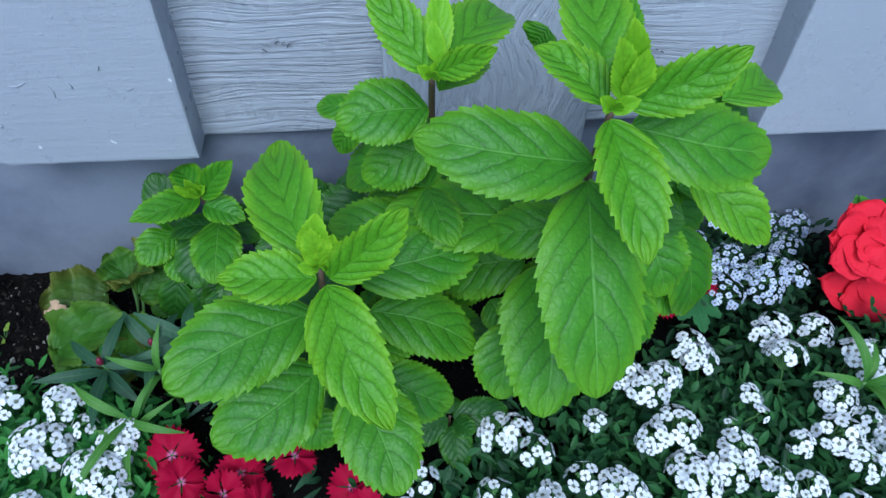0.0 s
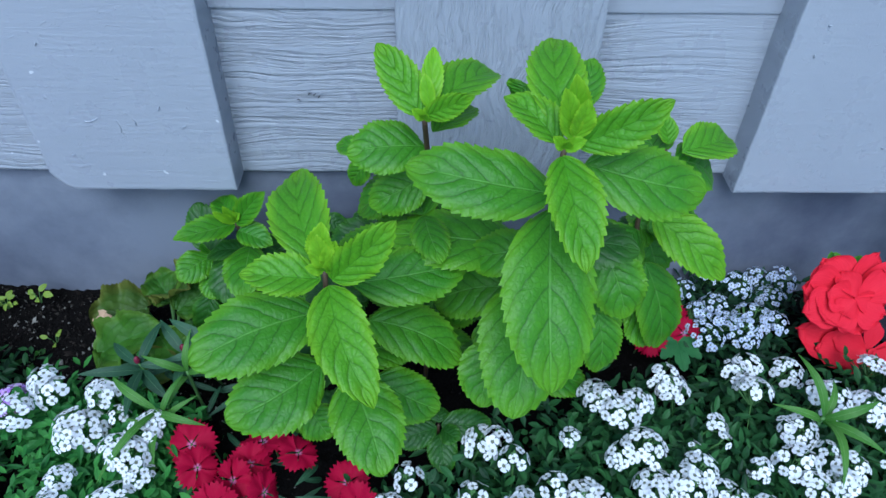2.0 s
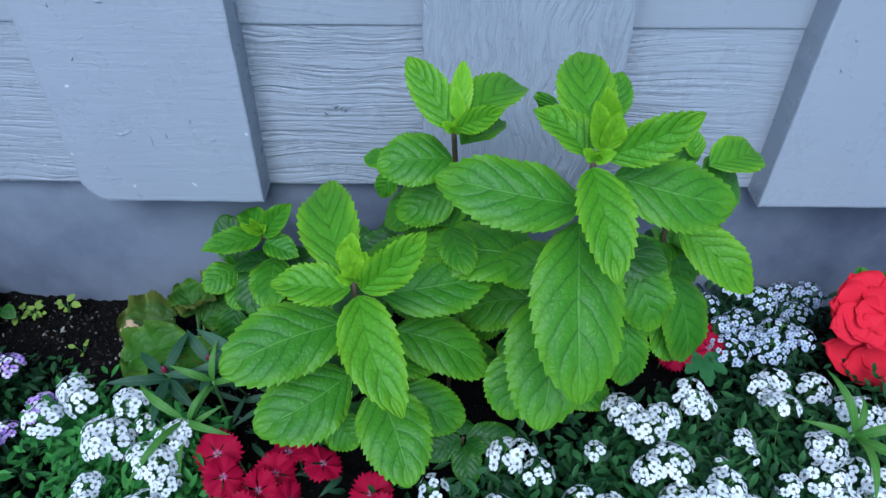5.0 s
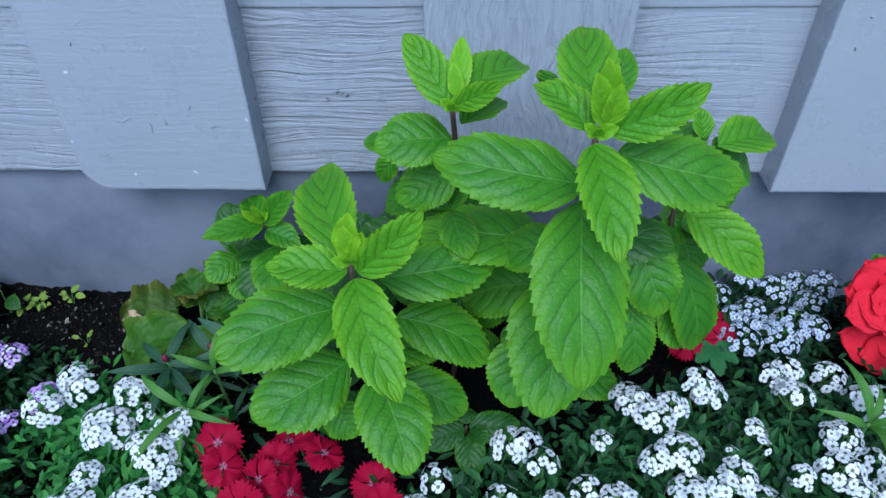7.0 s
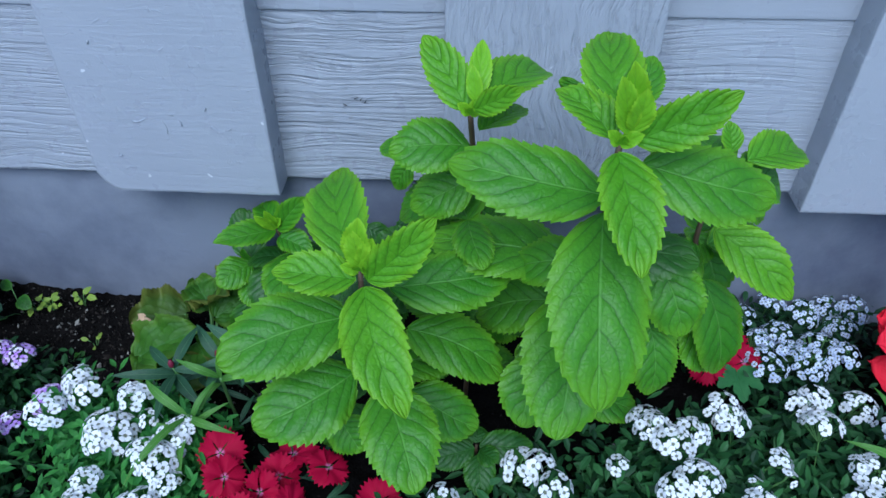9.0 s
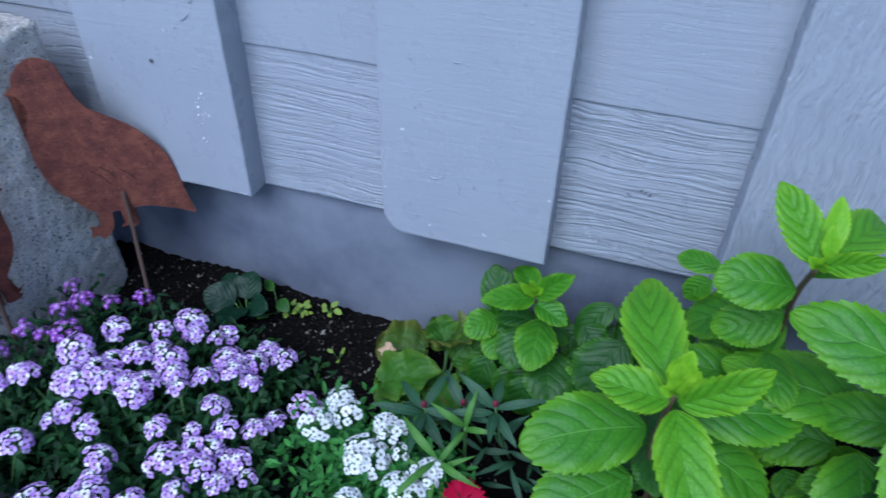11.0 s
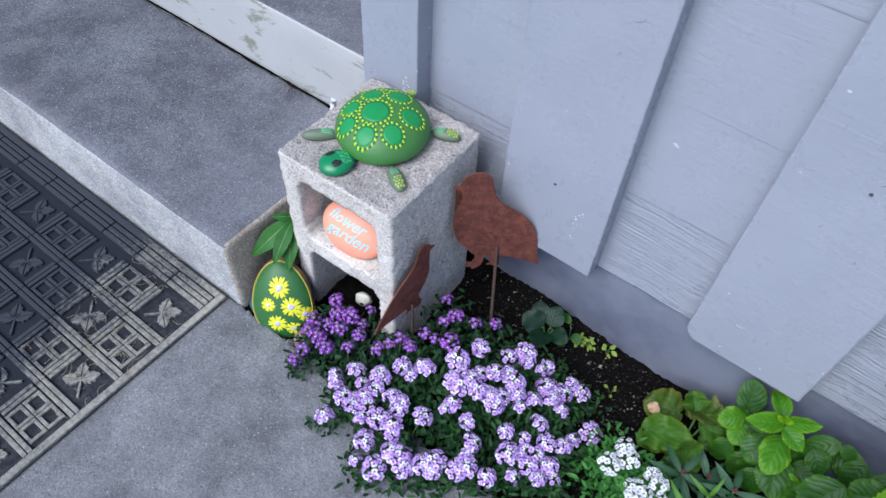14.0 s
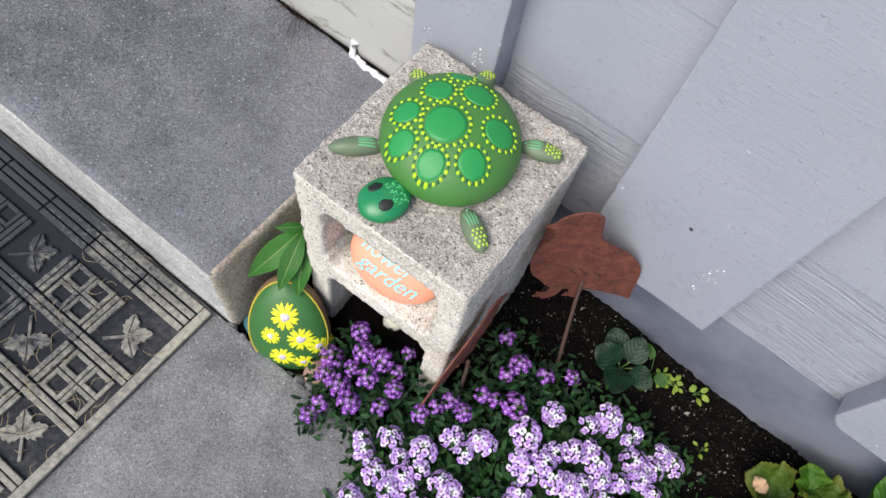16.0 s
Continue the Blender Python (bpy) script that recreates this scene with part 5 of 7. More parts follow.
def mint_stem(nodes, leaves, lower=(), young=5, thick=0.0028, arch=0.05, buds=0, deep=0.08, fill=0, size=1.0):
    """A stem through its nodes; leaves: base, azimuth, rise, length, breadth; the first few are young and pale. fill:
    pairs of leaves low on the stem, some in the shade-darkened green.
    """
    stem = place("stem", tube(nodes, thick, stem_brown, 7, 0.7), mint, None, "purplish brown square stem")
    for k, (x, y, zz, az, rise, ln, w) in enumerate(list(leaves) + list(lower)):
        rng = random.Random(k * 31 + int(x * 1000))
        # shoots with size below 1 take the shade-darkened green on their lower leaves
        paint = mint_bud if k < buds else (mint_young if size == 1 else mint_green) if k < young else (mint_shaded if rng.random() < deep or (size < 1 and k >= 13) else mint_green)
        upright = rise > 35
        hint = (0, -0.9, 0.45) if upright else (-0.15 * math.cos(radians(az)), -0.45, 0.85)
        ln, w = ln * size, w * size
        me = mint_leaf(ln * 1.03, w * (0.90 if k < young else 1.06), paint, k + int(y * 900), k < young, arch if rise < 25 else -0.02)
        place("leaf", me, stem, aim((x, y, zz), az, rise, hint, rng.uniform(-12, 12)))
    rng = random.Random(int(nodes[0][0] * 1000) + 7)
    for k in range(3 if buds > 1 else 0):
        ln = rng.uniform(0.012, 0.017)
        place("leaf", mint_leaf(ln, ln * 0.6, mint_bud, k + 900, True, -0.03), stem, aim(nodes[-1], (-150, -30, -85)[k], rng.uniform(35, 60), (0, -0.8, 0.6)))
    for k in range(fill):
        t = 0.30 + 0.45 * k / max(1, fill - 1)
        p = Vector(nodes[0]).lerp(Vector(nodes[-1]), t)
        turn = 90 * (k % 2) + rng.uniform(-25, 25)
        for side in (0, 180):
            az = turn + side
            short = 0.72 if math.sin(radians(az)) < -0.3 else 1.0
            ln = rng.uniform(0.060, 0.078) * short * (0.7 if size < 1 else 1.0)
            me = mint_leaf(ln, ln * 0.60, mint_shaded if rng.random() < (0.35 if size == 1 else 1.0) else mint_green, k * 7 + side + int(p.x * 700), False, 0.06)
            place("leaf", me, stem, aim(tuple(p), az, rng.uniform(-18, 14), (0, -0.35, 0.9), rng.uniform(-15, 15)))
    return stem


STEM_A = [(0.030, 0.300, 0.000), (0.036, 0.230, 0.209), (0.027, 0.235, 0.267), (0.029, 0.231, 0.332)]
LEAVES_A = [
    (0.029, 0.229, 0.337, -155, 84, 0.029, 0.018),
    (0.031, 0.230, 0.337, -17, 71, 0.025, 0.017),
    (0.029, 0.231, 0.339, -65, 86, 0.035, 0.022),
    (0.024, 0.233, 0.335, 105, 7, 0.101, 0.050),
    (0.034, 0.227, 0.327, -8, 51, 0.069, 0.033),
    (0.026, 0.227, 0.328, -176, 12, 0.053, 0.036),
    (0.032, 0.224, 0.324, -67, -19, 0.087, 0.046),
    (0.019, 0.236, 0.283, -151, 0, 0.094, 0.055),
    (0.018, 0.225, 0.234, -144, -3, 0.079, 0.055),
    (0.042, 0.212, 0.233, -68, -17, 0.075, 0.052),
    (0.043, 0.261, 0.288, 13, 3, 0.090, 0.046),
    (0.054, 0.267, 0.238, -12, -19, 0.084, 0.048),
    (0.058, 0.243, 0.192, -16, -24, 0.061, 0.042),
]
LOWER_A = [
    (0.002, 0.220, 0.183, -48, -31, 0.031, 0.035),
    (0.027, 0.290, 0.234, 171, -40, 0.060, 0.050),
    (0.050, 0.287, 0.176, 44, -26, 0.056, 0.050),
]
STEM_B = [(0.100, 0.370, 0.000), (0.107, 0.345, 0.287), (0.101, 0.326, 0.361), (0.098, 0.300, 0.411)]
LEAVES_B = [
    (0.102, 0.300, 0.420, 124, 73, 0.023, 0.012),
    (0.101, 0.304, 0.418, 83, 48, 0.042, 0.018),
    (0.096, 0.301, 0.413, 134, 41, 0.058, 0.031),
    (0.102, 0.303, 0.417, 54, -2, 0.092, 0.040),
    (0.100, 0.297, 0.416, -30, 37, 0.040, 0.019),
    (0.105, 0.320, 0.387, 54, -4, 0.054, 0.030),
    (0.098, 0.322, 0.373, -167, 5, 0.056, 0.040),
    (0.056, 0.377, 0.331, 153, -7, 0.038, 0.022),
    (0.101, 0.334, 0.338, -162, -19, 0.052, 0.036),
    (0.094, 0.365, 0.312, -175, -31, 0.065, 0.042),
    (0.051, 0.371, 0.323, 169, -57, 0.032, 0.020),
    (0.106, 0.345, 0.336, 151, -35, 0.045, 0.035),
    (0.104, 0.364, 0.278, -157, -37, 0.057, 0.050),
]
LOWER_B = [
    (0.107, 0.367, 0.282, 35, -47, 0.051, 0.045),
    (0.102, 0.373, 0.227, -131, -37, 0.052, 0.050),
]
STEM_C = [(0.200, 0.330, 0.000), (0.200, 0.280, 0.274), (0.189, 0.265, 0.360), (0.186, 0.249, 0.423)]
LEAVES_C = [
    (0.189, 0.248, 0.432, -143, 73, 0.037, 0.017),
    (0.192, 0.248, 0.433, -78, 76, 0.028, 0.017),
    (0.190, 0.253, 0.430, -114, 78, 0.045, 0.021),
    (0.187, 0.258, 0.430, 90, 20, 0.083, 0.043),
    (0.183, 0.251, 0.425, 138, 23, 0.047, 0.031),
    (0.194, 0.249, 0.426, -13, 37, 0.061, 0.031),
    (0.185, 0.246, 0.419, -82, -24, 0.075, 0.040),
    (0.186, 0.256, 0.381, 176, 13, 0.099, 0.048),
    (0.205, 0.261, 0.402, -7, -9, 0.083, 0.048),
    (0.186, 0.257, 0.366, -91, -29, 0.120, 0.062),
    (0.206, 0.318, 0.408, 64, 32, 0.046, 0.023),
    (0.175, 0.294, 0.297, 173, 4, 0.105, 0.055),
    (0.172, 0.271, 0.273, -93, -27, 0.099, 0.066),
]
LOWER_C = [
    (0.164, 0.267, 0.214, -112, -37, 0.059, 0.048),
    (0.236, 0.276, 0.311, -60, -46, 0.057, 0.042),
    (0.239, 0.262, 0.254, -79, -60, 0.055, 0.034),
    (0.175, 0.350, 0.409, 150, -62, 0.017, 0.025),
    (0.174, 0.313, 0.230, 174, -22, 0.072, 0.050),
    (0.152, 0.317, 0.175, -58, -33, 0.030, 0.030),
    (0.209, 0.301, 0.225, 156, -53, 0.060, 0.050),
    (0.234, 0.297, 0.229, -35, -44, 0.052, 0.046),
    (0.195, 0.314, 0.179, -130, -36, 0.063, 0.050),
    (0.150, 0.335, 0.219, -174, -59, 0.071, 0.050),
]
STEM_D = [(0.300, 0.420, 0.000), (0.307, 0.357, 0.199), (0.287, 0.348, 0.273), (0.301, 0.367, 0.340)]
LEAVES_D = [
    (0.288, 0.320, 0.305, -36, -23, 0.075, 0.045),
    (0.310, 0.355, 0.346, 32, -4, 0.066, 0.044),
    (0.303, 0.369, 0.344, 104, 54, 0.024, 0.020),
    (0.294, 0.324, 0.249, -43, -63, 0.096, 0.045),
    (0.296, 0.343, 0.271, 22, -8, 0.061, 0.035),
    (0.272, 0.364, 0.336, 59, -10, 0.076, 0.045),
    (0.260, 0.349, 0.278, -136, -47, 0.024, 0.035),
    (0.287, 0.345, 0.269, -139, -11, 0.057, 0.045),
    (0.296, 0.331, 0.198, -46, -48, 0.054, 0.042),
    (0.300, 0.358, 0.326, 9, -36, 0.057, 0.042),
    (0.289, 0.359, 0.270, -56, -46, 0.057, 0.050),
    (0.265, 0.377, 0.333, 99, 2, 0.054, 0.040),
    (0.299, 0.352, 0.220, -130, -25, 0.061, 0.045),
]
LOWER_D = [
    (0.306, 0.357, 0.337, 16, -29, 0.060, 0.042),
    (0.295, 0.366, 0.334, 97, -4, 0.051, 0.040),
]
STEM_F = [(0.118, 0.260, 0.030), (0.112, 0.243, 0.105), (0.112, 0.241, 0.122)]
LEAVES_F = [
    (0.110, 0.239, 0.120, -161, -2, 0.039, 0.026),
    (0.115, 0.241, 0.122, 3, -1, 0.045, 0.027),
    (0.115, 0.235, 0.118, -85, -22, 0.035, 0.026),
    (0.112, 0.243, 0.123, 90, 15, 0.015, 0.018),
    (0.109, 0.243, 0.123, 147, -30, 0.022, 0.020),
    (0.115, 0.238, 0.120, -48, 22, 0.023, 0.018),
]
LOW_E = [
    (-0.002, 0.400, 0.196, -126, -45, 0.070, 0.058),
    (0.021, 0.400, 0.170, -121, -57, 0.064, 0.058),
    (0.049, 0.420, 0.204, -155, -23, 0.051, 0.050),
    (-0.016, 0.400, 0.140, -122, -64, 0.054, 0.048),
    (-0.092, 0.400, 0.106, -102, -68, 0.053, 0.042),
    (-0.056, 0.440, 0.107, -13, 10, 0.047, 0.042),
    (-0.144, 0.430, 0.091, -124, -62, 0.052, 0.036),
    (-0.106, 0.430, 0.092, -120, -52, 0.056, 0.036),
    (0.026, 0.440, 0.203, -29, -11, 0.043, 0.050),
    (0.029, 0.390, 0.178, -52, -22, 0.041, 0.055),
    (-0.045, 0.460, 0.147, -34, -27, 0.040, 0.034),
]
STEM_E = [(-0.085, 0.455, 0.000), (-0.086, 0.455, 0.107), (-0.104, 0.451, 0.186)]


LEAVES_E = [
    span((-0.104, 0.450, 0.184), (-0.108, 0.440, 0.212), 0.013),
    span((-0.103, 0.449, 0.184), (-0.118, 0.436, 0.208), 0.014),
    span((-0.104, 0.450, 0.182), (-0.153, 0.409, 0.199), 0.036),
    span((-0.101, 0.450, 0.182), (-0.066, 0.444, 0.229), 0.030),
    span((-0.105, 0.456, 0.180), (-0.134, 0.498, 0.184), 0.034),
    span((-0.100, 0.446, 0.176), (-0.062, 0.430, 0.172), 0.034),
    span((-0.092, 0.448, 0.150), (-0.089, 0.380, 0.148), 0.046),
    span((-0.110, 0.440, 0.142), (-0.115, 0.396, 0.116), 0.042),
    span((-0.102, 0.455, 0.130), (-0.060, 0.490, 0.122), 0.042),
    span((-0.125, 0.466, 0.055), (-0.182, 0.425, 0.045), 0.052),
    span((-0.075, 0.440, 0.115), (-0.060, 0.375, 0.098), 0.055),
]
SHOOT_E = [
    span((-0.146, 0.470, 0.118), (-0.150, 0.460, 0.142), 0.012),
    span((-0.146, 0.468, 0.116), (-0.176, 0.436, 0.112), 0.036),
    span((-0.147, 0.474, 0.116), (-0.162, 0.504, 0.165), 0.042),
    span((-0.143, 0.470, 0.114), (-0.118, 0.452, 0.122), 0.030),
    span((-0.144, 0.466, 0.104), (-0.140, 0.425, 0.092), 0.034),
]
LOWER_E = [
    (-0.078, 0.410, 0.106, -10, -17, 0.061, 0.048),
    (-0.088, 0.420, 0.103, -139, -58, 0.058, 0.045),
    (-0.018, 0.485, 0.164, -143, -45, 0.060, 0.034),
    (-0.015, 0.485, 0.161, -10, -27, 0.031, 0.022),
    (-0.009, 0.490, 0.128, -121, -44, 0.032, 0.030),
    (-0.069, 0.470, 0.124, -15, -35, 0.048, 0.040),
    (-0.010, 0.490, 0.132, -26, 7, 0.047, 0.045),
    (0.024, 0.480, 0.160, -104, -55, 0.054, 0.040),
]
BEGONIA_LEAVES = [
    span((-0.232, 0.448, 0.050), (-0.294, 0.428, 0.046), 0.074),
    span((-0.262, 0.384, 0.048), (-0.190, 0.402, 0.080), 0.064),
    span((-0.236, 0.400, 0.038), (-0.266, 0.362, 0.030), 0.060),
    span((-0.205, 0.466, 0.058), (-0.166, 0.438, 0.096), 0.062),
    span((-0.205, 0.458, 0.052), (-0.232, 0.492, 0.068), 0.052),
    span((-0.202, 0.402, 0.052), (-0.164, 0.356, 0.042), 0.056),
    span((-0.196, 0.384, 0.046), (-0.208, 0.338, 0.032), 0.050),
    span((-0.190, 0.440, 0.056), (-0.150, 0.470, 0.064), 0.050),
]

mint_stem(STEM_A, LEAVES_A, LOWER_A, 7, buds=3, deep=0.0, fill=4)
mint_stem(STEM_B, LEAVES_B, LOWER_B, 6, buds=2, deep=0.0, fill=6)
mint_stem(STEM_C, LEAVES_C, LOWER_C, 7, buds=3, deep=0.0, fill=5)
mint_stem(STEM_D, LEAVES_D, LOWER_D, 3, deep=0.0, fill=6)
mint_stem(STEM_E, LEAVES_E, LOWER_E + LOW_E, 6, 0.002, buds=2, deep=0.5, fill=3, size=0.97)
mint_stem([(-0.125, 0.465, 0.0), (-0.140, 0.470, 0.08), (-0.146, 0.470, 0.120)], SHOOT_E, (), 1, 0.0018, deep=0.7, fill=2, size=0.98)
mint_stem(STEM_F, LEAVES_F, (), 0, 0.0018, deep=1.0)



# ---- alyssum ----
def floret(r, eye, rng, pupil=0.27):
    """Four round petals and a small eye, facing +z: two pairs of vertices and faces."""
    rows = []
    for q in range(4):
        a = math.pi / 2 * q + rng.uniform(-0.1, 0.1)
        c, s = math.cos(a), math.sin(a)
        pts = [(0.08, 0, 0), (0.36, -0.36, 0.08), (0.80, -0.60, 0.14), (1.04, -0.26, 0.10), (1.04, 0.26, 0.10), (0.80, 0.60, 0.14), (0.36, 0.36, 0.08)]
        rows.append(([(r * (x * c - y * s), r * (x * s + y * c), r * z) for x, y, z in pts], [(0, 1, 2, 3, 4, 5, 6)]))
    eyes = ([(r * pupil * math.cos(k * 1.2566), r * pupil * math.sin(k * 1.2566), r * 0.15) for k in range(5)], [(0, 1, 2, 3, 4)])
    return rows, eyes


def flower_head(name, radius, count, petal, eye, seed, size=0.0035, flat=0.66, stalk=0.03, pupil=0.27):
    """A domed head of small four-petalled florets on green stalks."""
    rng = random.Random(seed)
    parts, kinds = [], []
    for k in range(count):
        u = math.sqrt((k + 0.6) / count) * 1.35
        a = k * 2.39996 + rng.uniform(-0.3, 0.3)
        tilt = u * 1.05
        n = Vector((math.sin(tilt) * math.cos(a), math.sin(tilt) * math.sin(a), math.cos(tilt)))
        at = Vector((n.x * radius, n.y * radius, n.z * radius * flat)) * rng.uniform(0.9, 1.07)
        m = Matrix.Translation(at) @ Vector((0, 0, 1)).rotation_difference((n + Vector((rng.gauss(0, 0.15), rng.gauss(0, 0.15), 0.25))).normalized()).to_matrix().to_4x4() @ Matrix.Rotation(rng.random() * 6.3, 4, "Z")
        rows, eyes = floret(size * rng.uniform(0.8, 1.12), eye, rng, pupil)
        for v, f in rows + [eyes]:
            parts.append(([tuple(m @ Vector(p)) for p in v], f))
        kinds += [0, 0, 0, 0, 1]
        root = Vector((at.x * 0.12, at.y * 0.12, -radius * 0.75))
        w = 0.00035
        parts.append(([tuple(root + Vector((w, 0, 0))), tuple(root - Vector((w, 0, 0))), tuple(at - Vector((w, 0, 0.0008))), tuple(at + Vector((w, 0, -0.0008)))], [(0, 1, 2, 3)]))
        kinds.append(2)
    for k in range(6):
        a, q = k * 2.39996, radius * 0.22 * math.sqrt(k / 6)
        c = Vector((q * math.cos(a), q * math.sin(a), radius * flat * 0.93))
        s = 0.0011
        parts.append(([tuple(c + Vector(p) * s) for p in ((1, 0, 0), (0, 1, 0), (-1, 0, 0), (0, -1, 0), (0, 0, 1.2))], [(0, 1, 4), (1, 2, 4), (2, 3, 4), (3, 0, 4)]))
        kinds += [2, 2, 2, 2]
    w = 0.0008
    parts.append(([(w, 0, -radius * 0.7), (-w, 0, -radius * 0.7), (-w, 0, -stalk - radius), (w, 0, -stalk - radius)], [(0, 1, 2, 3)]))
    parts.append(([(0, w, -radius * 0.7), (0, -w, -radius * 0.7), (0, -w, -stalk - radius), (0, w, -stalk - radius)], [(0, 1, 2, 3)]))
    kinds += [2, 2]
    v, f = merged(parts)
    return solid(name, v, f, [petal, eye, stem_green], which=kinds, smooth=False)


def small_leaves(spots, height, count, material_, seed, length=0.015, width=0.0068, low=0.25):
    """Many narrow leaves round the given spots, filling a mound below its surface."""
    rng = random.Random(seed)
    parts = []
    for k in range(count):
        x, y = rng.choice(spots)
        x0, y0 = x, y
        x, y = x + rng.gauss(0, 0.022), y + rng.gauss(0, 0.022)
        if y < 0.138 and math.hypot(x - x0, y - y0) > 0.030:
            continue
        if y > 0.522 or (x < -0.700 and y > 0.246):
            continue
        top = height(x, y)
        floor_ = 0.034 if y < 0.138 else 0.006
        zz = max(floor_, top * rng.uniform(low, 0.93) - 0.006)
        ln, w = length * rng.uniform(0.7, 1.5), width * rng.uniform(0.7, 1.2)
        m = aim((x, y, zz), rng.random() * 360, rng.uniform(-5, 62), (rng.gauss(0, 0.3), -0.25 + rng.gauss(0, 0.3), 1))
        pts = [(0, 0, 0), (-w * 0.42, ln * 0.4, ln * 0.07), (-w * 0.36, ln * 0.75, ln * 0.05), (0, ln, -ln * 0.02), (w * 0.36, ln * 0.75, ln * 0.05), (w * 0.42, ln * 0.4, ln * 0.07), (0, ln * 0.5, ln * 0.035)]
        v = [tuple(m @ Vector(p)) for p in pts]
        if y > 0.12 or v[3][2] > 0.03:
            parts.append((v, [(0, 6, 1), (1, 6, 2), (2, 6, 3), (3, 6, 4), (4, 6, 5), (5, 6, 0)]))
    return solid("foliage", *merged(parts), material_, smooth=False)


def alyssum(label, spots, height, heads, leaf_paint, leaves, seed, jitter=0.3, length=0.0135):
    plant = empty("alyssum_plant", (sum(s[0] for s in spots) / len(spots), sum(s[1] for s in spots) / len(spots), 0.004), label, "alyssum", "alyssum plants")
    green_ = place("foliage", small_leaves(spots, height, leaves, leaf_paint, seed, length), plant, None, "dense small narrow leaves")
    tagged(green_, kind="stuff")
    rng = random.Random(seed)
    for k, (x, y) in enumerate(spots):
        me = heads[rng.randrange(len(heads))]
        tilt = Euler((rng.gauss(0.22, jitter * 0.6), rng.gauss(0, jitter * 0.6), rng.random() * 6.3)).to_matrix().to_4x4()
        place("flower_head", me, plant, Matrix.Translation((x, y, height(x, y) - 0.004 + rng.uniform(-0.006, 0.008))) @ tilt @ Matrix.Scale(rng.uniform(0.85, 1.15), 4))
    return plant


WHITE_RIGHT = [(0.068, 0.167), (0.084, 0.193), (0.059, 0.148), (0.089, 0.149), (0.165, 0.227), (0.177, 0.204), (0.151, 0.224), (0.180, 0.156), (0.141, 0.176), (0.151, 0.137), (0.119, 0.142), (0.130, 0.136), (0.199, 0.143), (0.207, 0.133), (0.235, 0.173), (0.244, 0.165), (0.209, 0.181), (0.268, 0.270), (0.264, 0.285), (0.282, 0.252), (0.299, 0.263), (0.336, 0.292), (0.343, 0.285), (0.273, 0.207), (0.297, 0.217), (0.298, 0.183), (0.302, 0.168), (0.328, 0.179), (0.340, 0.193), (0.303, 0.147), (0.307, 0.136), (0.283, 0.137), (0.335, 0.126), (0.365, 0.166), (0.369, 0.157), (0.359, 0.176)]
WHITE_RIM = [(0.429, 0.318), (0.418, 0.278), (0.414, 0.306), (0.472, 0.315), (0.484, 0.277), (0.486, 0.264), (0.446, 0.234), (0.428, 0.199), (0.462, 0.209), (0.480, 0.197), (0.444, 0.180), (0.520, 0.255), (0.548, 0.263), (0.540, 0.236), (0.511, 0.195), (0.462, 0.181), (0.404, 0.131), (0.422, 0.140), (0.432, 0.129), (0.389, 0.123), (0.374, 0.123), (0.313, 0.126), (0.237, 0.130), (0.178, 0.133)]
WHITE_FEW = [(0.232, 0.227), (0.370, 0.241), (0.339, 0.212), (0.432, 0.234), (0.397, 0.196), (0.369, 0.220), (0.185, 0.174), (0.266, 0.149), (0.392, 0.163), (0.453, 0.143), (0.486, 0.157)]
DIANTHUS = [(-0.017, 0.228), (0.030, 0.198), (0.009, 0.156), (-0.059, 0.218), (-0.105, 0.212), (-0.081, 0.177), (-0.051, 0.239), (-0.070, 0.199), (-0.116, 0.236), (-0.041, 0.187), (0.043, 0.177)]
WHITE_BACK = [(0.527, 0.465), (0.447, 0.444), (0.489, 0.477), (0.559, 0.502), (0.417, 0.419), (0.485, 0.418), (0.463, 0.504), (0.446, 0.407), (0.457, 0.385), (0.501, 0.402), (0.414, 0.384), (0.423, 0.483), (0.528, 0.506)]
WHITE_LEFT = [(-0.276, 0.304), (-0.263, 0.289), (-0.234, 0.259), (-0.228, 0.242), (-0.216, 0.252), (-0.220, 0.295), (-0.207, 0.279), (-0.191, 0.266), (-0.179, 0.226), (-0.166, 0.220), (-0.160, 0.242), (-0.153, 0.204), (-0.178, 0.175), (-0.174, 0.165), (-0.167, 0.179), (-0.233, 0.164), (-0.216, 0.165), (-0.220, 0.182), (-0.218, 0.197), (-0.282, 0.262), (-0.156, 0.256)]
VIOLET = [(-0.826, 0.233), (-0.836, 0.181), (-0.801, 0.212), (-0.773, 0.216), (-0.751, 0.243), (-0.799, 0.156), (-0.774, 0.184), (-0.737, 0.194), (-0.809, 0.105), (-0.736, 0.165), (-0.689, 0.189), (-0.678, 0.209), (-0.661, 0.349), (-0.633, 0.301), (-0.589, 0.334), (-0.562, 0.357), (-0.642, 0.256), (-0.624, 0.263), (-0.601, 0.274), (-0.667, 0.224), (-0.801, 0.185), (-0.773, 0.146), (-0.804, 0.123), (-0.747, 0.216), (-0.824, 0.158), (-0.647, 0.222), (-0.625, 0.326)]
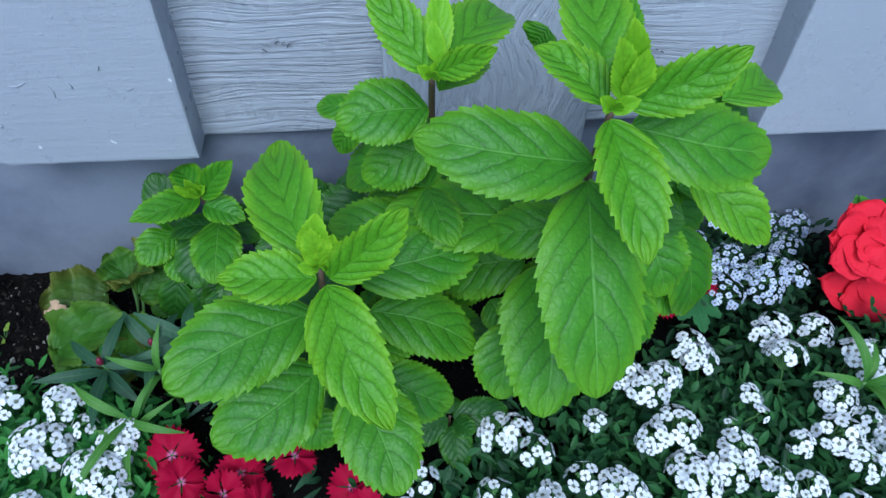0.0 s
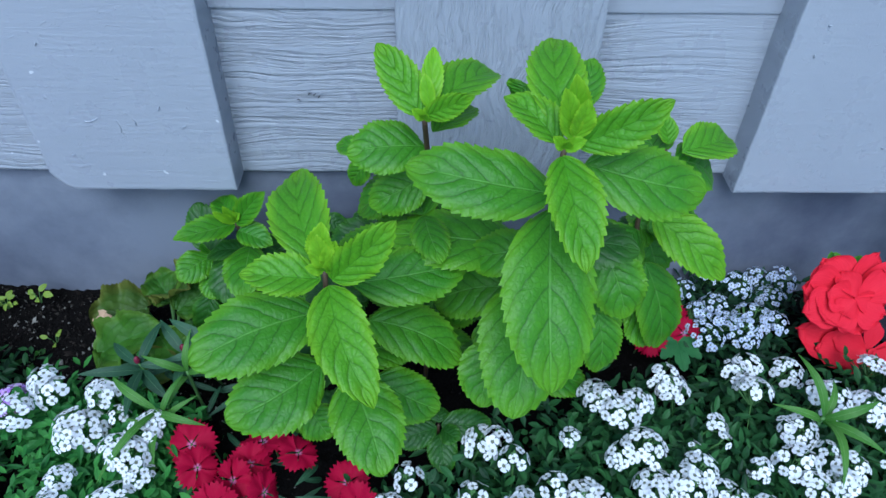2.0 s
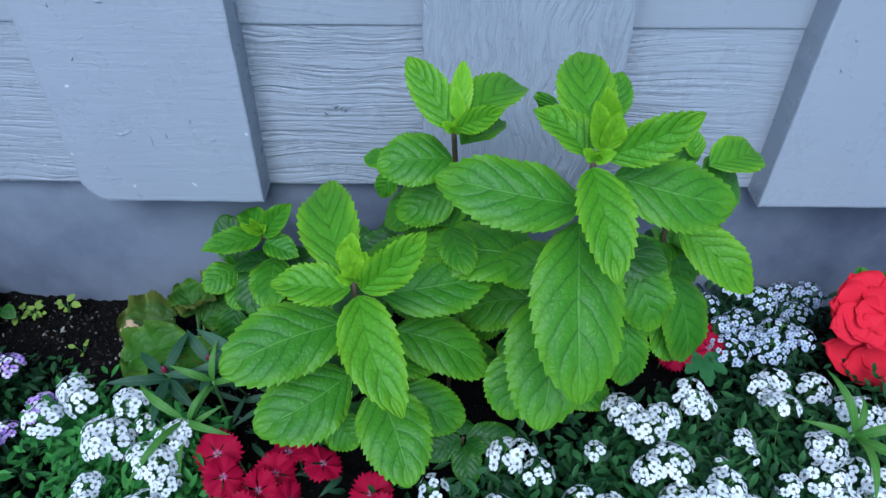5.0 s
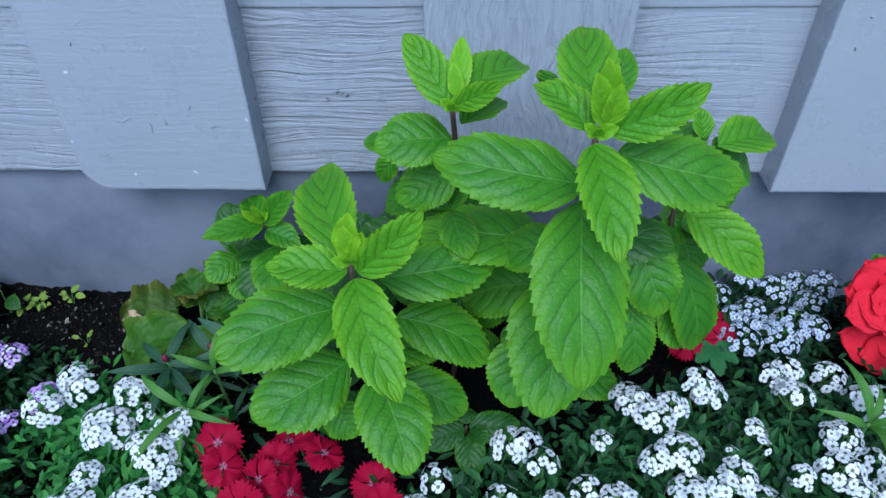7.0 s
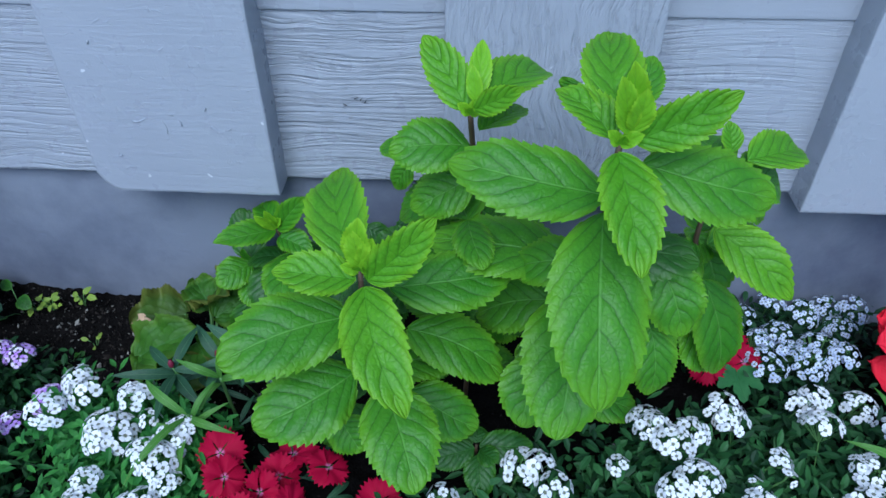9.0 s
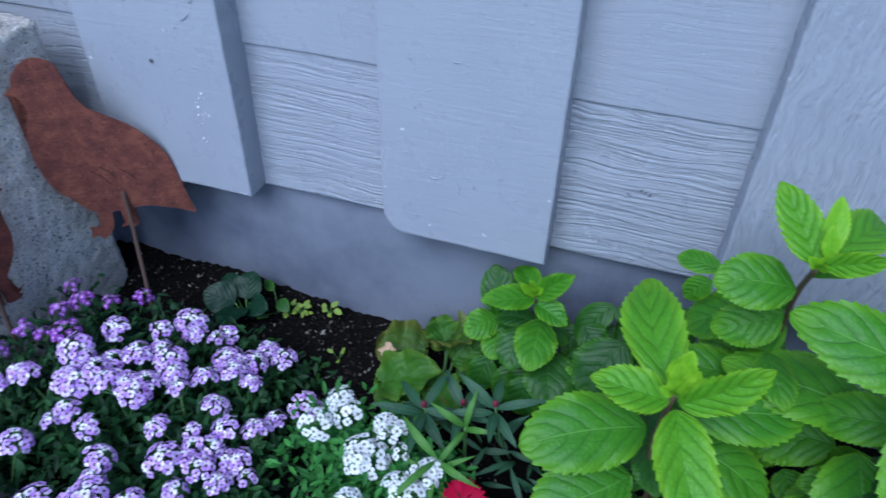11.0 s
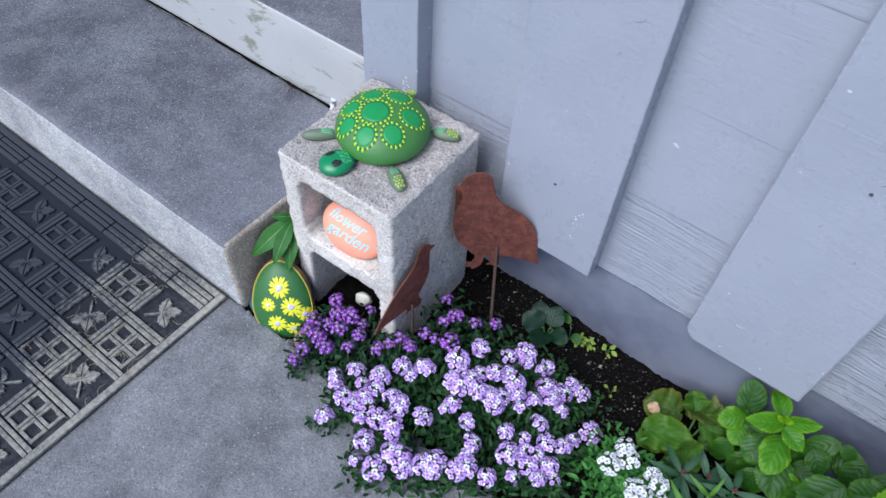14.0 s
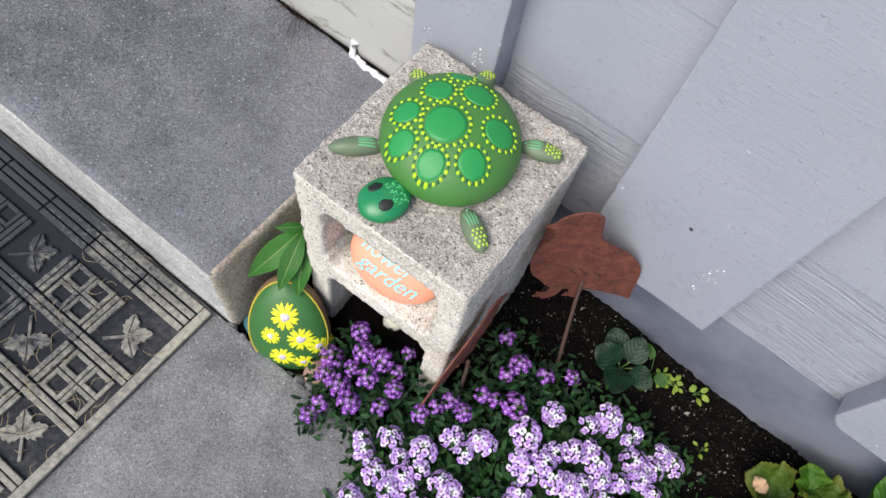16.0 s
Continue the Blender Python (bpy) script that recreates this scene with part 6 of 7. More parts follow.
LILAC_BACK = [(-0.554, 0.299), (-0.482, 0.341), (-0.450, 0.358), (-0.432, 0.326), (-0.474, 0.286), (-0.526, 0.259), (-0.508, 0.276), (-0.556, 0.250), (-0.540, 0.222), (-0.530, 0.239), (-0.603, 0.211), (-0.615, 0.185), (-0.507, 0.228), (-0.476, 0.230), (-0.476, 0.247), (-0.442, 0.254), (-0.405, 0.259), (-0.404, 0.337), (-0.382, 0.364), (-0.390, 0.307), (-0.535, 0.174), (-0.531, 0.191), (-0.596, 0.133), (-0.557, 0.144), (-0.662, 0.163), (-0.509, 0.319), (-0.435, 0.286), (-0.414, 0.324)]
LILAC_FRONT = [(-0.677, 0.135), (-0.721, 0.116), (-0.671, 0.110), (-0.647, 0.138), (-0.646, 0.112), (-0.664, 0.096), (-0.636, 0.087), (-0.614, 0.101), (-0.616, 0.141), (-0.584, 0.105), (-0.578, 0.093), (-0.613, 0.066), (-0.494, 0.178), (-0.471, 0.161), (-0.466, 0.142), (-0.438, 0.209), (-0.412, 0.225), (-0.401, 0.210), (-0.383, 0.216), (-0.399, 0.195), (-0.394, 0.165), (-0.381, 0.191)]
LILAC_SIDE = [(-0.369, 0.213), (-0.356, 0.219), (-0.356, 0.256), (-0.349, 0.284), (-0.379, 0.239), (-0.498, 0.101), (-0.512, 0.086), (-0.494, 0.088), (-0.457, 0.126), (-0.465, 0.114), (-0.423, 0.136), (-0.564, 0.076), (-0.548, 0.076), (-0.603, 0.033), (-0.532, 0.065), (-0.360, 0.188), (-0.341, 0.208), (-0.334, 0.321), (-0.697, 0.061), (-0.573, 0.043), (-0.418, 0.186)]
LILAC_NEAR = [(-0.693, 0.103), (-0.657, 0.120), (-0.657, 0.159), (-0.639, 0.194), (-0.609, 0.212), (-0.568, 0.254), (-0.556, 0.297), (-0.493, 0.294), (-0.554, 0.221), (-0.600, 0.143), (-0.492, 0.236), (-0.461, 0.272), (-0.415, 0.310), (-0.492, 0.348), (-0.453, 0.340), (-0.403, 0.365), (-0.733, 0.127), (-0.702, 0.147)]
white_heads = [flower_head("flower_head", r, n, white_petal, floret_eye, 100 + k, 0.0047, pupil=0.35) for k, (r, n) in enumerate(((0.0165, 16), (0.0135, 11), (0.0185, 20), (0.0110, 7), (0.0150, 13)))]
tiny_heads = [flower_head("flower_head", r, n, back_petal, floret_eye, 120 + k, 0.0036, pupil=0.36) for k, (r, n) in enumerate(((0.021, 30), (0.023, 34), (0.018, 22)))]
few_heads = [flower_head("flower_head", r, n, white_petal, floret_eye, 140 + k, 0.0043, pupil=0.35) for k, (r, n) in enumerate(((0.008, 5), (0.007, 3), (0.010, 8)))]
lilac_heads = [flower_head("flower_head", r, n, lilac_petal, violet_eye, 160 + k, 0.0046, 0.85, 0.03, 0.35) for k, (r, n) in enumerate(((0.0155, 18), (0.0138, 14), (0.0168, 21), (0.0115, 9)))]
violet_heads = [flower_head("flower_head", r, n, violet_petal, pale_eye, 180 + k, 0.0037, 1.0) for k, (r, n) in enumerate(((0.0135, 19), (0.0120, 14), (0.0150, 22), (0.0100, 9)))]


def mound_right(x, y):
    return max(0.03, 0.125 - 0.38 * max(0.0, y - 0.26) - 0.25 * max(0.0, 0.20 - y))


def mound_back(x, y):
    return max(0.03, 0.112 - 0.26 * max(0.0, y - 0.26))


def mound_left(x, y):
    return max(0.03, 0.11 - 0.30 * max(0.0, y - 0.28))


def mound_violet(x, y):
    return max(0.06, 0.13 - (x + 0.62) ** 2 - (y - 0.25) ** 2)


def mound_lilac(x, y):
    return max(0.05, 0.125 - 1.25 * ((x + 0.56) ** 2 + (y - 0.23) ** 2))


rng = random.Random(77)
right_far = [(rng.uniform(0.56, 0.80), rng.uniform(0.15, 0.33)) for _ in range(22)]
alyssum("mound of white alyssum with dark green leaves beside the mint", WHITE_RIGHT + WHITE_RIM, mound_right, white_heads, alyssum_mid, 5200, 1, length=0.0145)
alyssum("white alyssum further along the bed", right_far, mound_right, white_heads, alyssum_mid, 3000, 2, length=0.0145)
alyssum("thin white alyssum sprigs among dark leaves", WHITE_FEW, mound_right, few_heads, alyssum_mid, 2600, 3, length=0.0145)
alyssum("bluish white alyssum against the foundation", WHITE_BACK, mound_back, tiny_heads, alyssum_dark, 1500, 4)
alyssum("white alyssum with fresh green leaves", WHITE_LEFT, mound_left, white_heads, alyssum_light, 3600, 5, length=0.0135)
alyssum("violet alyssum at the foot of the concrete block", VIOLET, mound_violet, violet_heads, alyssum_dark, 2000, 6)
alyssum("lilac alyssum mound on the bare soil side", LILAC_BACK, mound_lilac, lilac_heads, alyssum_shade, 2800, 7)
alyssum("lilac alyssum spilling over the walk", LILAC_FRONT + LILAC_SIDE + LILAC_NEAR, mound_lilac, lilac_heads, alyssum_shade, 4200, 8)


# ---- dianthus ----
def fringed(name, r, seed):
    """One dianthus petal: a wedge with a toothed outer edge."""
    rng = random.Random(seed)
    verts, uvs, faces = [], [], []
    rows, cols = 6, 14
    notch = [rng.uniform(0.80, 0.90) if j % 2 else rng.uniform(0.97, 1.06) for j in range(cols + 1)]
    for i in range(rows + 1):
        s = i / rows
        for j in range(cols + 1):
            a = (j / cols - 0.5) * 2
            ang = a * (0.42 + 0.36 * s)
            rr = r * (0.05 + 0.95 * s * (1 - 0.10 * a * a)) * (notch[j] if i == rows else 1)
            verts.append((rr * math.sin(ang), rr * math.cos(ang), r * (0.16 * s - 0.24 * s * s) + 0.07 * r * math.sin(a * 5 + seed) * s * s + 0.10 * r * a * a * s))
            uvs.append((j / cols, s))
    for i in range(rows):
        for j in range(cols):
            k = i * (cols + 1) + j
            faces.append((k, k + 1, k + cols + 2, k + cols + 1))
    return solid(name, verts, faces, dianthus_red, uvs)


fringe = [fringed("petal", 0.0205, k) for k in range(6)]
dianthus = empty("dianthus_plant", (-0.06, 0.25, 0.004), "crimson dianthus in bloom with narrow grey-green leaves", "dianthus", "dianthus plants")


def dianthus_flower(plant, at, hint, scale=1.0, seed=0):
    rng = random.Random(seed)
    root = Vector((at[0] * 0.9 + plant.location.x * 0.1, at[1] + 0.03, 0.01))
    stalk = place("stalk", tube([tuple(root), tuple((root + Vector(at)) / 2 + Vector((0, 0.006, 0.01))), at], 0.0011, stem_green, 5), plant)
    base = Matrix.Translation(at) @ Vector((0, 0, 1)).rotation_difference(Vector(hint).normalized()).to_matrix().to_4x4() @ Matrix.Rotation(rng.random() * 6, 4, "Z") @ Matrix.Scale(scale, 4)
    for k in range(5):
        place("petal", fringe[rng.randrange(6)], stalk, base @ Matrix.Rotation(2 * math.pi / 5 * k, 4, "Z") @ Matrix.Translation((0, 0, 0.0006 * (k % 3))) @ Matrix.Rotation(rng.uniform(-0.25, 0.30), 4, "X") @ Matrix.Rotation(rng.uniform(-0.2, 0.2), 4, "Y"), "crimson fringed petal")


for k, (x, y) in enumerate(DIANTHUS):
    rng = random.Random(k + 200)
    dianthus_flower(dianthus, (x, y, 0.100 + rng.uniform(-0.004, 0.006)), (rng.gauss(0, 0.42), -0.45 + rng.gauss(0, 0.35), 0.8), rng.uniform(0.95, 1.25), k)
far_dianthus = empty("dianthus_plant", (0.37, 0.395, 0.004), "crimson dianthus flowers half hidden behind the mint", "dianthus", "dianthus plants")
for k, p in enumerate([(0.352, 0.380, 0.072), (0.392, 0.388, 0.074), (0.384, 0.412, 0.078), (0.366, 0.400, 0.070)]):
    dianthus_flower(far_dianthus, p, (0.1 * k - 0.1, -0.6, 0.8), 0.95, 30 + k)


def blades(plant, name, specs, paint, label=""):
    for x, y, zz, az, rise, ln, w, bow in specs:
        place(name, leaf_mesh(name, ln, w, paint, 14, 2, 0, 0, 0.22, bow, 0.75, 0.8, 0.0), plant, aim((x, y, zz), az, rise), label)


rng = random.Random(301)
spec = []
for k in range(70):
    x, y = rng.uniform(-0.22, 0.03), rng.uniform(0.20, 0.36)
    spec.append((x, y, rng.uniform(0.03, 0.075), rng.random() * 360, rng.uniform(-5, 55), rng.uniform(0.028, 0.05), rng.uniform(0.005, 0.008), rng.uniform(0.05, 0.16)))
blades(dianthus, "leaf", spec, pink_blade)
sprout = []
for cx, cy, cz in ((-0.186, 0.320, 0.112), (-0.113, 0.336, 0.125), (-0.150, 0.345, 0.10)):
    stalk = place("stalk", tube([(cx + 0.02, cy + 0.02, 0.01), (cx + 0.008, cy + 0.008, 0.06), (cx, cy, cz)], 0.0012, stem_green, 5), dianthus)
    v0, f0 = dome(0.0030, 0.0030, 0.0055, 0.005, 8, 12, 0.05, 9)
    place("bud", solid("bud", v0, f0, bud_red), stalk, Matrix.Translation((cx, cy, cz + 0.004)), "crimson closed bud")
    for k in range(6):
        sprout.append((cx, cy, cz - 0.004 - 0.008 * (k // 3), 60 * k + 25 + rng.uniform(-15, 15), rng.uniform(-12, 25), rng.uniform(0.042, 0.062), rng.uniform(0.009, 0.0125), 0.10))
blades(dianthus, "leaf", sprout, pink_blade)


def lily_shoot(at, specs, label):
    """A leafy light green shoot with long blades."""
    x, y, zz = at
    plant = empty("leafy_shoot", (x, y, 0.004), label, "shoot", "light green shoots")
    place("stem", tube([(x, y + 0.01, 0.0), (x, y + 0.004, zz * 0.5), at], 0.0018, stem_green, 6), plant)
    blades(plant, "blade", [(x, y, zz - d, az, rise + 8, ln * 0.92, w * 0.74, 0.24) for d, az, rise, ln, w in specs], blade_green)


lily_shoot((-0.152, 0.265, 0.112), [(0, 148, 4, 0.062, 0.011), (0.004, -18, -6, 0.055, 0.010), (0.002, -118, -14, 0.085, 0.0095), (0.012, 62, 22, 0.048, 0.008), (0.014, -82, -18, 0.070, 0.010), (0.02, 20, 25, 0.05, 0.008), (0.03, 180, 15, 0.05, 0.008)], "light green leafy shoot between white alyssum and dianthus")
lily_shoot((-0.138, 0.315, 0.105), [(0, 175, 18, 0.05, 0.010), (0.003, 80, 45, 0.05, 0.009), (0.004, -5, 12, 0.04, 0.009), (0.01, -100, 5, 0.05, 0.010)], "light green leafy shoot beside the mint")
lily_shoot((0.462, 0.236, 0.138), [(0, 110, 25, 0.065, 0.012), (0.003, 5, 18, 0.055, 0.012), (0.004, -100, -5, 0.075, 0.012), (0.006, 170, 10, 0.055, 0.010), (0.006, -45, 0, 0.06, 0.012), (0.01, 60, 15, 0.05, 0.010)], "light green leafy shoot among the white alyssum")


# ---- begonias and other leafy plants ----
def ruffled_petal(ln, w, seed, cup=0.22, wave=0.06):
    """A broad begonia petal: narrow at its base, round and softly waved at its rim, cupped along its middle."""
    rng = random.Random(seed)
    rows, cols = 20, 9
    p, q = rng.random() * 6, rng.random() * 6
    verts, uvs, faces = [], [], []
    for i in range(rows + 1):
        s = i / rows
        half = w / 2 * (0.10 + 0.90 * math.sin(math.pi / 2 * min(1.0, s / 0.62)) ** 1.1) * math.sqrt(max(0.0, 1 - max(0.0, (s - 0.50) / 0.50) ** 3)) + 0.0004
        for j in range(-cols, cols + 1):
            a = j / cols
            notch = 0.05 * math.sin(3.1 * a * math.pi + p) * s ** 6
            y = ln * (s - 0.10 * a * a * s ** 3 + notch)
            z = cup * ln * (s * s - 0.75 * s ** 4) + 0.35 * cup * half * a * a * 2
            z += wave * w * s ** 2 * (abs(a) ** 1.3 * math.sin(q + 4.2 * s + 4.5 * a) + 0.5 * s ** 3 * math.sin(p + 8.5 * a))
            verts.append((a * half, y, z))
            uvs.append((a * 0.5 + 0.5, s))
    n = 2 * cols + 1
    for i in range(rows):
        for j in range(n - 1):
            faces.append((i * n + j, i * n + j + 1, (i + 1) * n + j + 1, (i + 1) * n + j))
    return solid("petal", verts, faces, begonia_red, uvs)


def begonia_flower(plant, at, petals_, seed):
    """A loose flower; petals_: tip, breadth, cup of each, the outer ones first, facing the walk."""
    rng = random.Random(seed)
    stalk = place("stalk", tube([(at[0] + 0.02, at[1] + 0.03, 0.01), (at[0] + 0.012, at[1] + 0.02, at[2] * 0.5), at], 0.0022, stem_green, 6), plant)
    face = Vector((-0.1, -0.70, 0.70))
    for k, (tip, w, cup) in enumerate(petals_):
        base = Vector(at) + face * 0.0012 * k + Vector((rng.gauss(0, 0.002), rng.gauss(0, 0.002), rng.gauss(0, 0.002)))
        x, y, zz, az, rise, ln, w = span(tuple(base), tip, w)
        place("petal", ruffled_petal(ln * 1.04, w, seed * 20 + k, cup), stalk, aim((x, y, zz), az, rise, face, rng.uniform(-14, 14)), "coral red ruffled petal")


begonia = empty("begonia_plant", (0.57, 0.40, 0.004), "begonia with large coral red ruffled flowers and dark purple leaves", "begonia")
begonia_flower(begonia, (0.557, 0.392, 0.130), [
    ((0.565, 0.427, 0.150), 0.040, 0.16), ((0.593, 0.428, 0.158), 0.032, 0.22), ((0.613, 0.415, 0.154), 0.030, 0.20),
    ((0.533, 0.422, 0.155), 0.056, 0.20), ((0.511, 0.401, 0.136), 0.058, 0.22), ((0.509, 0.380, 0.120), 0.046, 0.16),
    ((0.607, 0.398, 0.147), 0.034, 0.24), ((0.589, 0.372, 0.124), 0.050, 0.16), ((0.528, 0.369, 0.117), 0.050, 0.14),
    ((0.567, 0.362, 0.106), 0.048, 0.10), ((0.594, 0.406, 0.152), 0.026, 0.45), ((0.532, 0.392, 0.138), 0.036, 0.50), ((0.545, 0.376, 0.124), 0.026, 0.55), ((0.575, 0.384, 0.130), 0.024, 0.55), ((0.552, 0.409, 0.148), 0.026, 0.50)], 1)
begonia_flower(begonia, (0.592, 0.372, 0.066), [
    ((0.554, 0.400, 0.079), 0.034, 0.10), ((0.523, 0.392, 0.078), 0.050, 0.22), ((0.540, 0.371, 0.068), 0.042, 0.10), ((0.575, 0.350, 0.050), 0.038, 0.14), ((0.560, 0.386, 0.080), 0.030, 0.38)], 2)
begonia_flower(begonia, (0.602, 0.370, 0.064), [
    ((0.607, 0.392, 0.090), 0.022, 0.2), ((0.640, 0.368, 0.064), 0.030, 0.15), ((0.617, 0.332, 0.045), 0.044, 0.15), ((0.643, 0.340, 0.058), 0.052, 0.30)], 3)
place("leaf", leaf_mesh("leaf", 0.030, 0.024, begonia_leaf_olive, 18, 4, 8, 0.05, 0.2, 0.10, 0.85, 0.6, 0.03, 4, 0, 5), begonia, aim((0.636, 0.384, 0.062), -35, -8), "small brownish green leaf")
rng = random.Random(55)
for k in range(16):
    a = rng.random() * 360
    ln = rng.uniform(0.05, 0.075)
    x, y = 0.675 + rng.uniform(-0.07, 0.08), 0.385 + rng.uniform(-0.06, 0.05)
    place("leaf", leaf_mesh("leaf", ln, ln * 0.85, purple_leaf, 22, 4, 9, 0.06, 0.12, 0.06, 0.75, 0.6, 0.04, 5, 0, k), begonia, aim((x, y, rng.uniform(0.02, 0.055)), a, rng.uniform(-15, 15)), "dark purple leaf")
for k, (az, rise) in enumerate(((80, 30), (120, 40), (50, 20))):
    place("leaf", leaf_mesh("leaf", 0.022, 0.014, mint_green, 14, 3, 7, 0.05, 0.1, 0.05), begonia, aim((0.552 + 0.012 * k, 0.425, 0.138), az, rise), "small fresh green leaf")

def crinkle_leaf(ln, w, paint, seed):
    """A broad begonia leaf: lopsided, scalloped, cupped at its rim and puckered along veins that fan out from the stalk."""
    rng = random.Random(seed)
    rows, cols = 80, 8
    phase, lean = rng.random() * 6, rng.uniform(-0.15, 0.15)
    verts, uvs, faces = [], [], []
    for i in range(rows + 1):
        s = i / rows
        half = w / 2 * max(0.03, math.sin(math.pi * min(0.9995, max(0.0005, s)) ** 0.78) ** 0.52)
        for j in range(-cols, cols + 1):
            a = j / cols
            edge = 1 + (0.07 * abs(math.sin(4.5 * math.pi * s + phase * (a > 0))) + 0.085 * ((s * 20 + phase) % 1.0) - 0.07 if abs(j) == cols else 0)
            x = a * half * edge * (1 + lean * (1 if a > 0 else -1))
            y = s * ln - 0.10 * ln * abs(a) * (1 - s) + (0.012 * ln * math.sin(11 * a) if i == rows else 0)
            rad, ang = math.hypot(x, y + 0.05 * ln) / ln, math.atan2(x, y + 0.05 * ln)
            z = 0.05 * ln * math.sin(math.pi * s) + 0.26 * half * abs(a) + 0.26 * half * abs(a) ** 3
            z += 0.040 * ln * rad * math.cos(8 * ang + phase) + 0.13 * w * abs(a) ** 2.2 * math.sin(phase + 5.5 * math.pi * s + (1.9 if a > 0 else 0))
            z += 0.0016 * noise.noise(Vector((x * 130, y * 130, seed)))
            verts.append((x, y, z))
            uvs.append((a * 0.5 + 0.5, s))
    n = 2 * cols + 1
    for i in range(rows):
        for j in range(n - 1):
            faces.append((i * n + j, i * n + j + 1, (i + 1) * n + j + 1, (i + 1) * n + j))
    return solid("leaf", verts, faces, paint, uvs)


crinkled = empty("young_begonia", (-0.24, 0.42, 0.004), "low begonia with crinkled olive green leaves and a withered tip", "begonia")
for k, (x, y, zz, az, rise, ln, w) in enumerate(BEGONIA_LEAVES):
    place("leaf", crinkle_leaf(ln * 0.94, w * 0.90, begonia_leaf_olive if k % 3 == 0 else begonia_leaf_green, 60 + k), crinkled, aim((x, y, zz), az, rise, (0.1, -0.35, 0.9), (k % 3 - 1) * 8))
    place("stalk", tube([(-0.212, 0.425, 0.0), (0.5 * x - 0.10, 0.5 * y + 0.21, zz * 0.5), (x, y, zz)], 0.0016, stem_green, 5), crinkled)
wilt = stone_paint("withered pale brown petal", (0.46, 0.31, 0.19), None, 0.8)
place("withered_patch", leaf_mesh("withered_patch", 0.026, 0.019, wilt, 12, 4, 5, 0.2, 0.35, 0.15, 0.8, 0.8, 0.25, 5, 0, 3), crinkled, aim((-0.258, 0.416, 0.060), 150, -6), "pale brown withered bit")

violet_plant = empty("round_leaf_plant", (-0.50, 0.465, 0.006), "low plant with dark bluish green round leaves by the wall", "seedling", "seedlings")
for x, y, zz, az, rise, ln, w in ((-0.512, 0.455, 0.032, 190, 20, 0.045, 0.046), (-0.505, 0.450, 0.030, -80, 12, 0.046, 0.044), (-0.500, 0.465, 0.034, 100, 30, 0.042, 0.040), (-0.492, 0.460, 0.034, -20, 15, 0.04, 0.034), (-0.52, 0.47, 0.03, 140, 20, 0.038, 0.038)):
    place("leaf", leaf_mesh("leaf", ln, w, round_green, 16, 4, 0, 0, 0.12, 0.05, 0.75, 0.55, 0.03, 4), violet_plant, aim((x, y, zz), az, rise))
    place("stalk", tube([(-0.503, 0.462, 0.0), (x, y, zz)], 0.0012, stem_green, 5), violet_plant)
for x, y, n, size, lab, paint in ((-0.462, 0.480, 3, 0.026, "fresh green seedling by the wall", mint_shaded), (-0.428, 0.490, 9, 0.010, "pale yellow-green seedling in bare soil", seedling_green), (-0.392, 0.500, 5, 0.012, "tiny yellow-green seedling in bare soil", seedling_green), (-0.445, 0.486, 7, 0.009, "pale sprouting weed by the wall", seedling_green), (-0.36, 0.40, 4, 0.010, "tiny weed in bare soil", mint_shaded), (-0.44, 0.40, 4, 0.016, "small green weed beside the alyssum", mint_shaded), (-0.345, 0.43, 4, 0.008, "tiny weed in bare soil", seedling_green)):
    plant = empty("seedling", (x, y, bed_height(x, y)), lab, "seedling", "seedlings")
    rng = random.Random(int(x * 1000))
    for k in range(n):
        a = 360 / n * k + rng.uniform(-40, 40)
        far = rng.uniform(0.003, 0.004 + size * 0.8)
        ox, oy = far * math.cos(radians(a)), far * math.sin(radians(a))
        up = 0.010 + size * rng.uniform(0.2, 1.0)
        place("stalk", tube([(x, y, 0.0), (x + ox * 0.4, y + oy * 0.4, up * 0.6), (x + ox, y + oy, up)], 0.0005, stem_green, 5), plant)
        place("leaf", leaf_mesh("leaf", size * rng.uniform(0.7, 1.2), size * rng.uniform(0.5, 0.75), paint, 10, 3, 0, 0, 0.15, 0.08, 0.8, 0.65), plant, aim((x + ox, y + oy, up), a + rng.uniform(-40, 40), rng.uniform(-15, 35)))

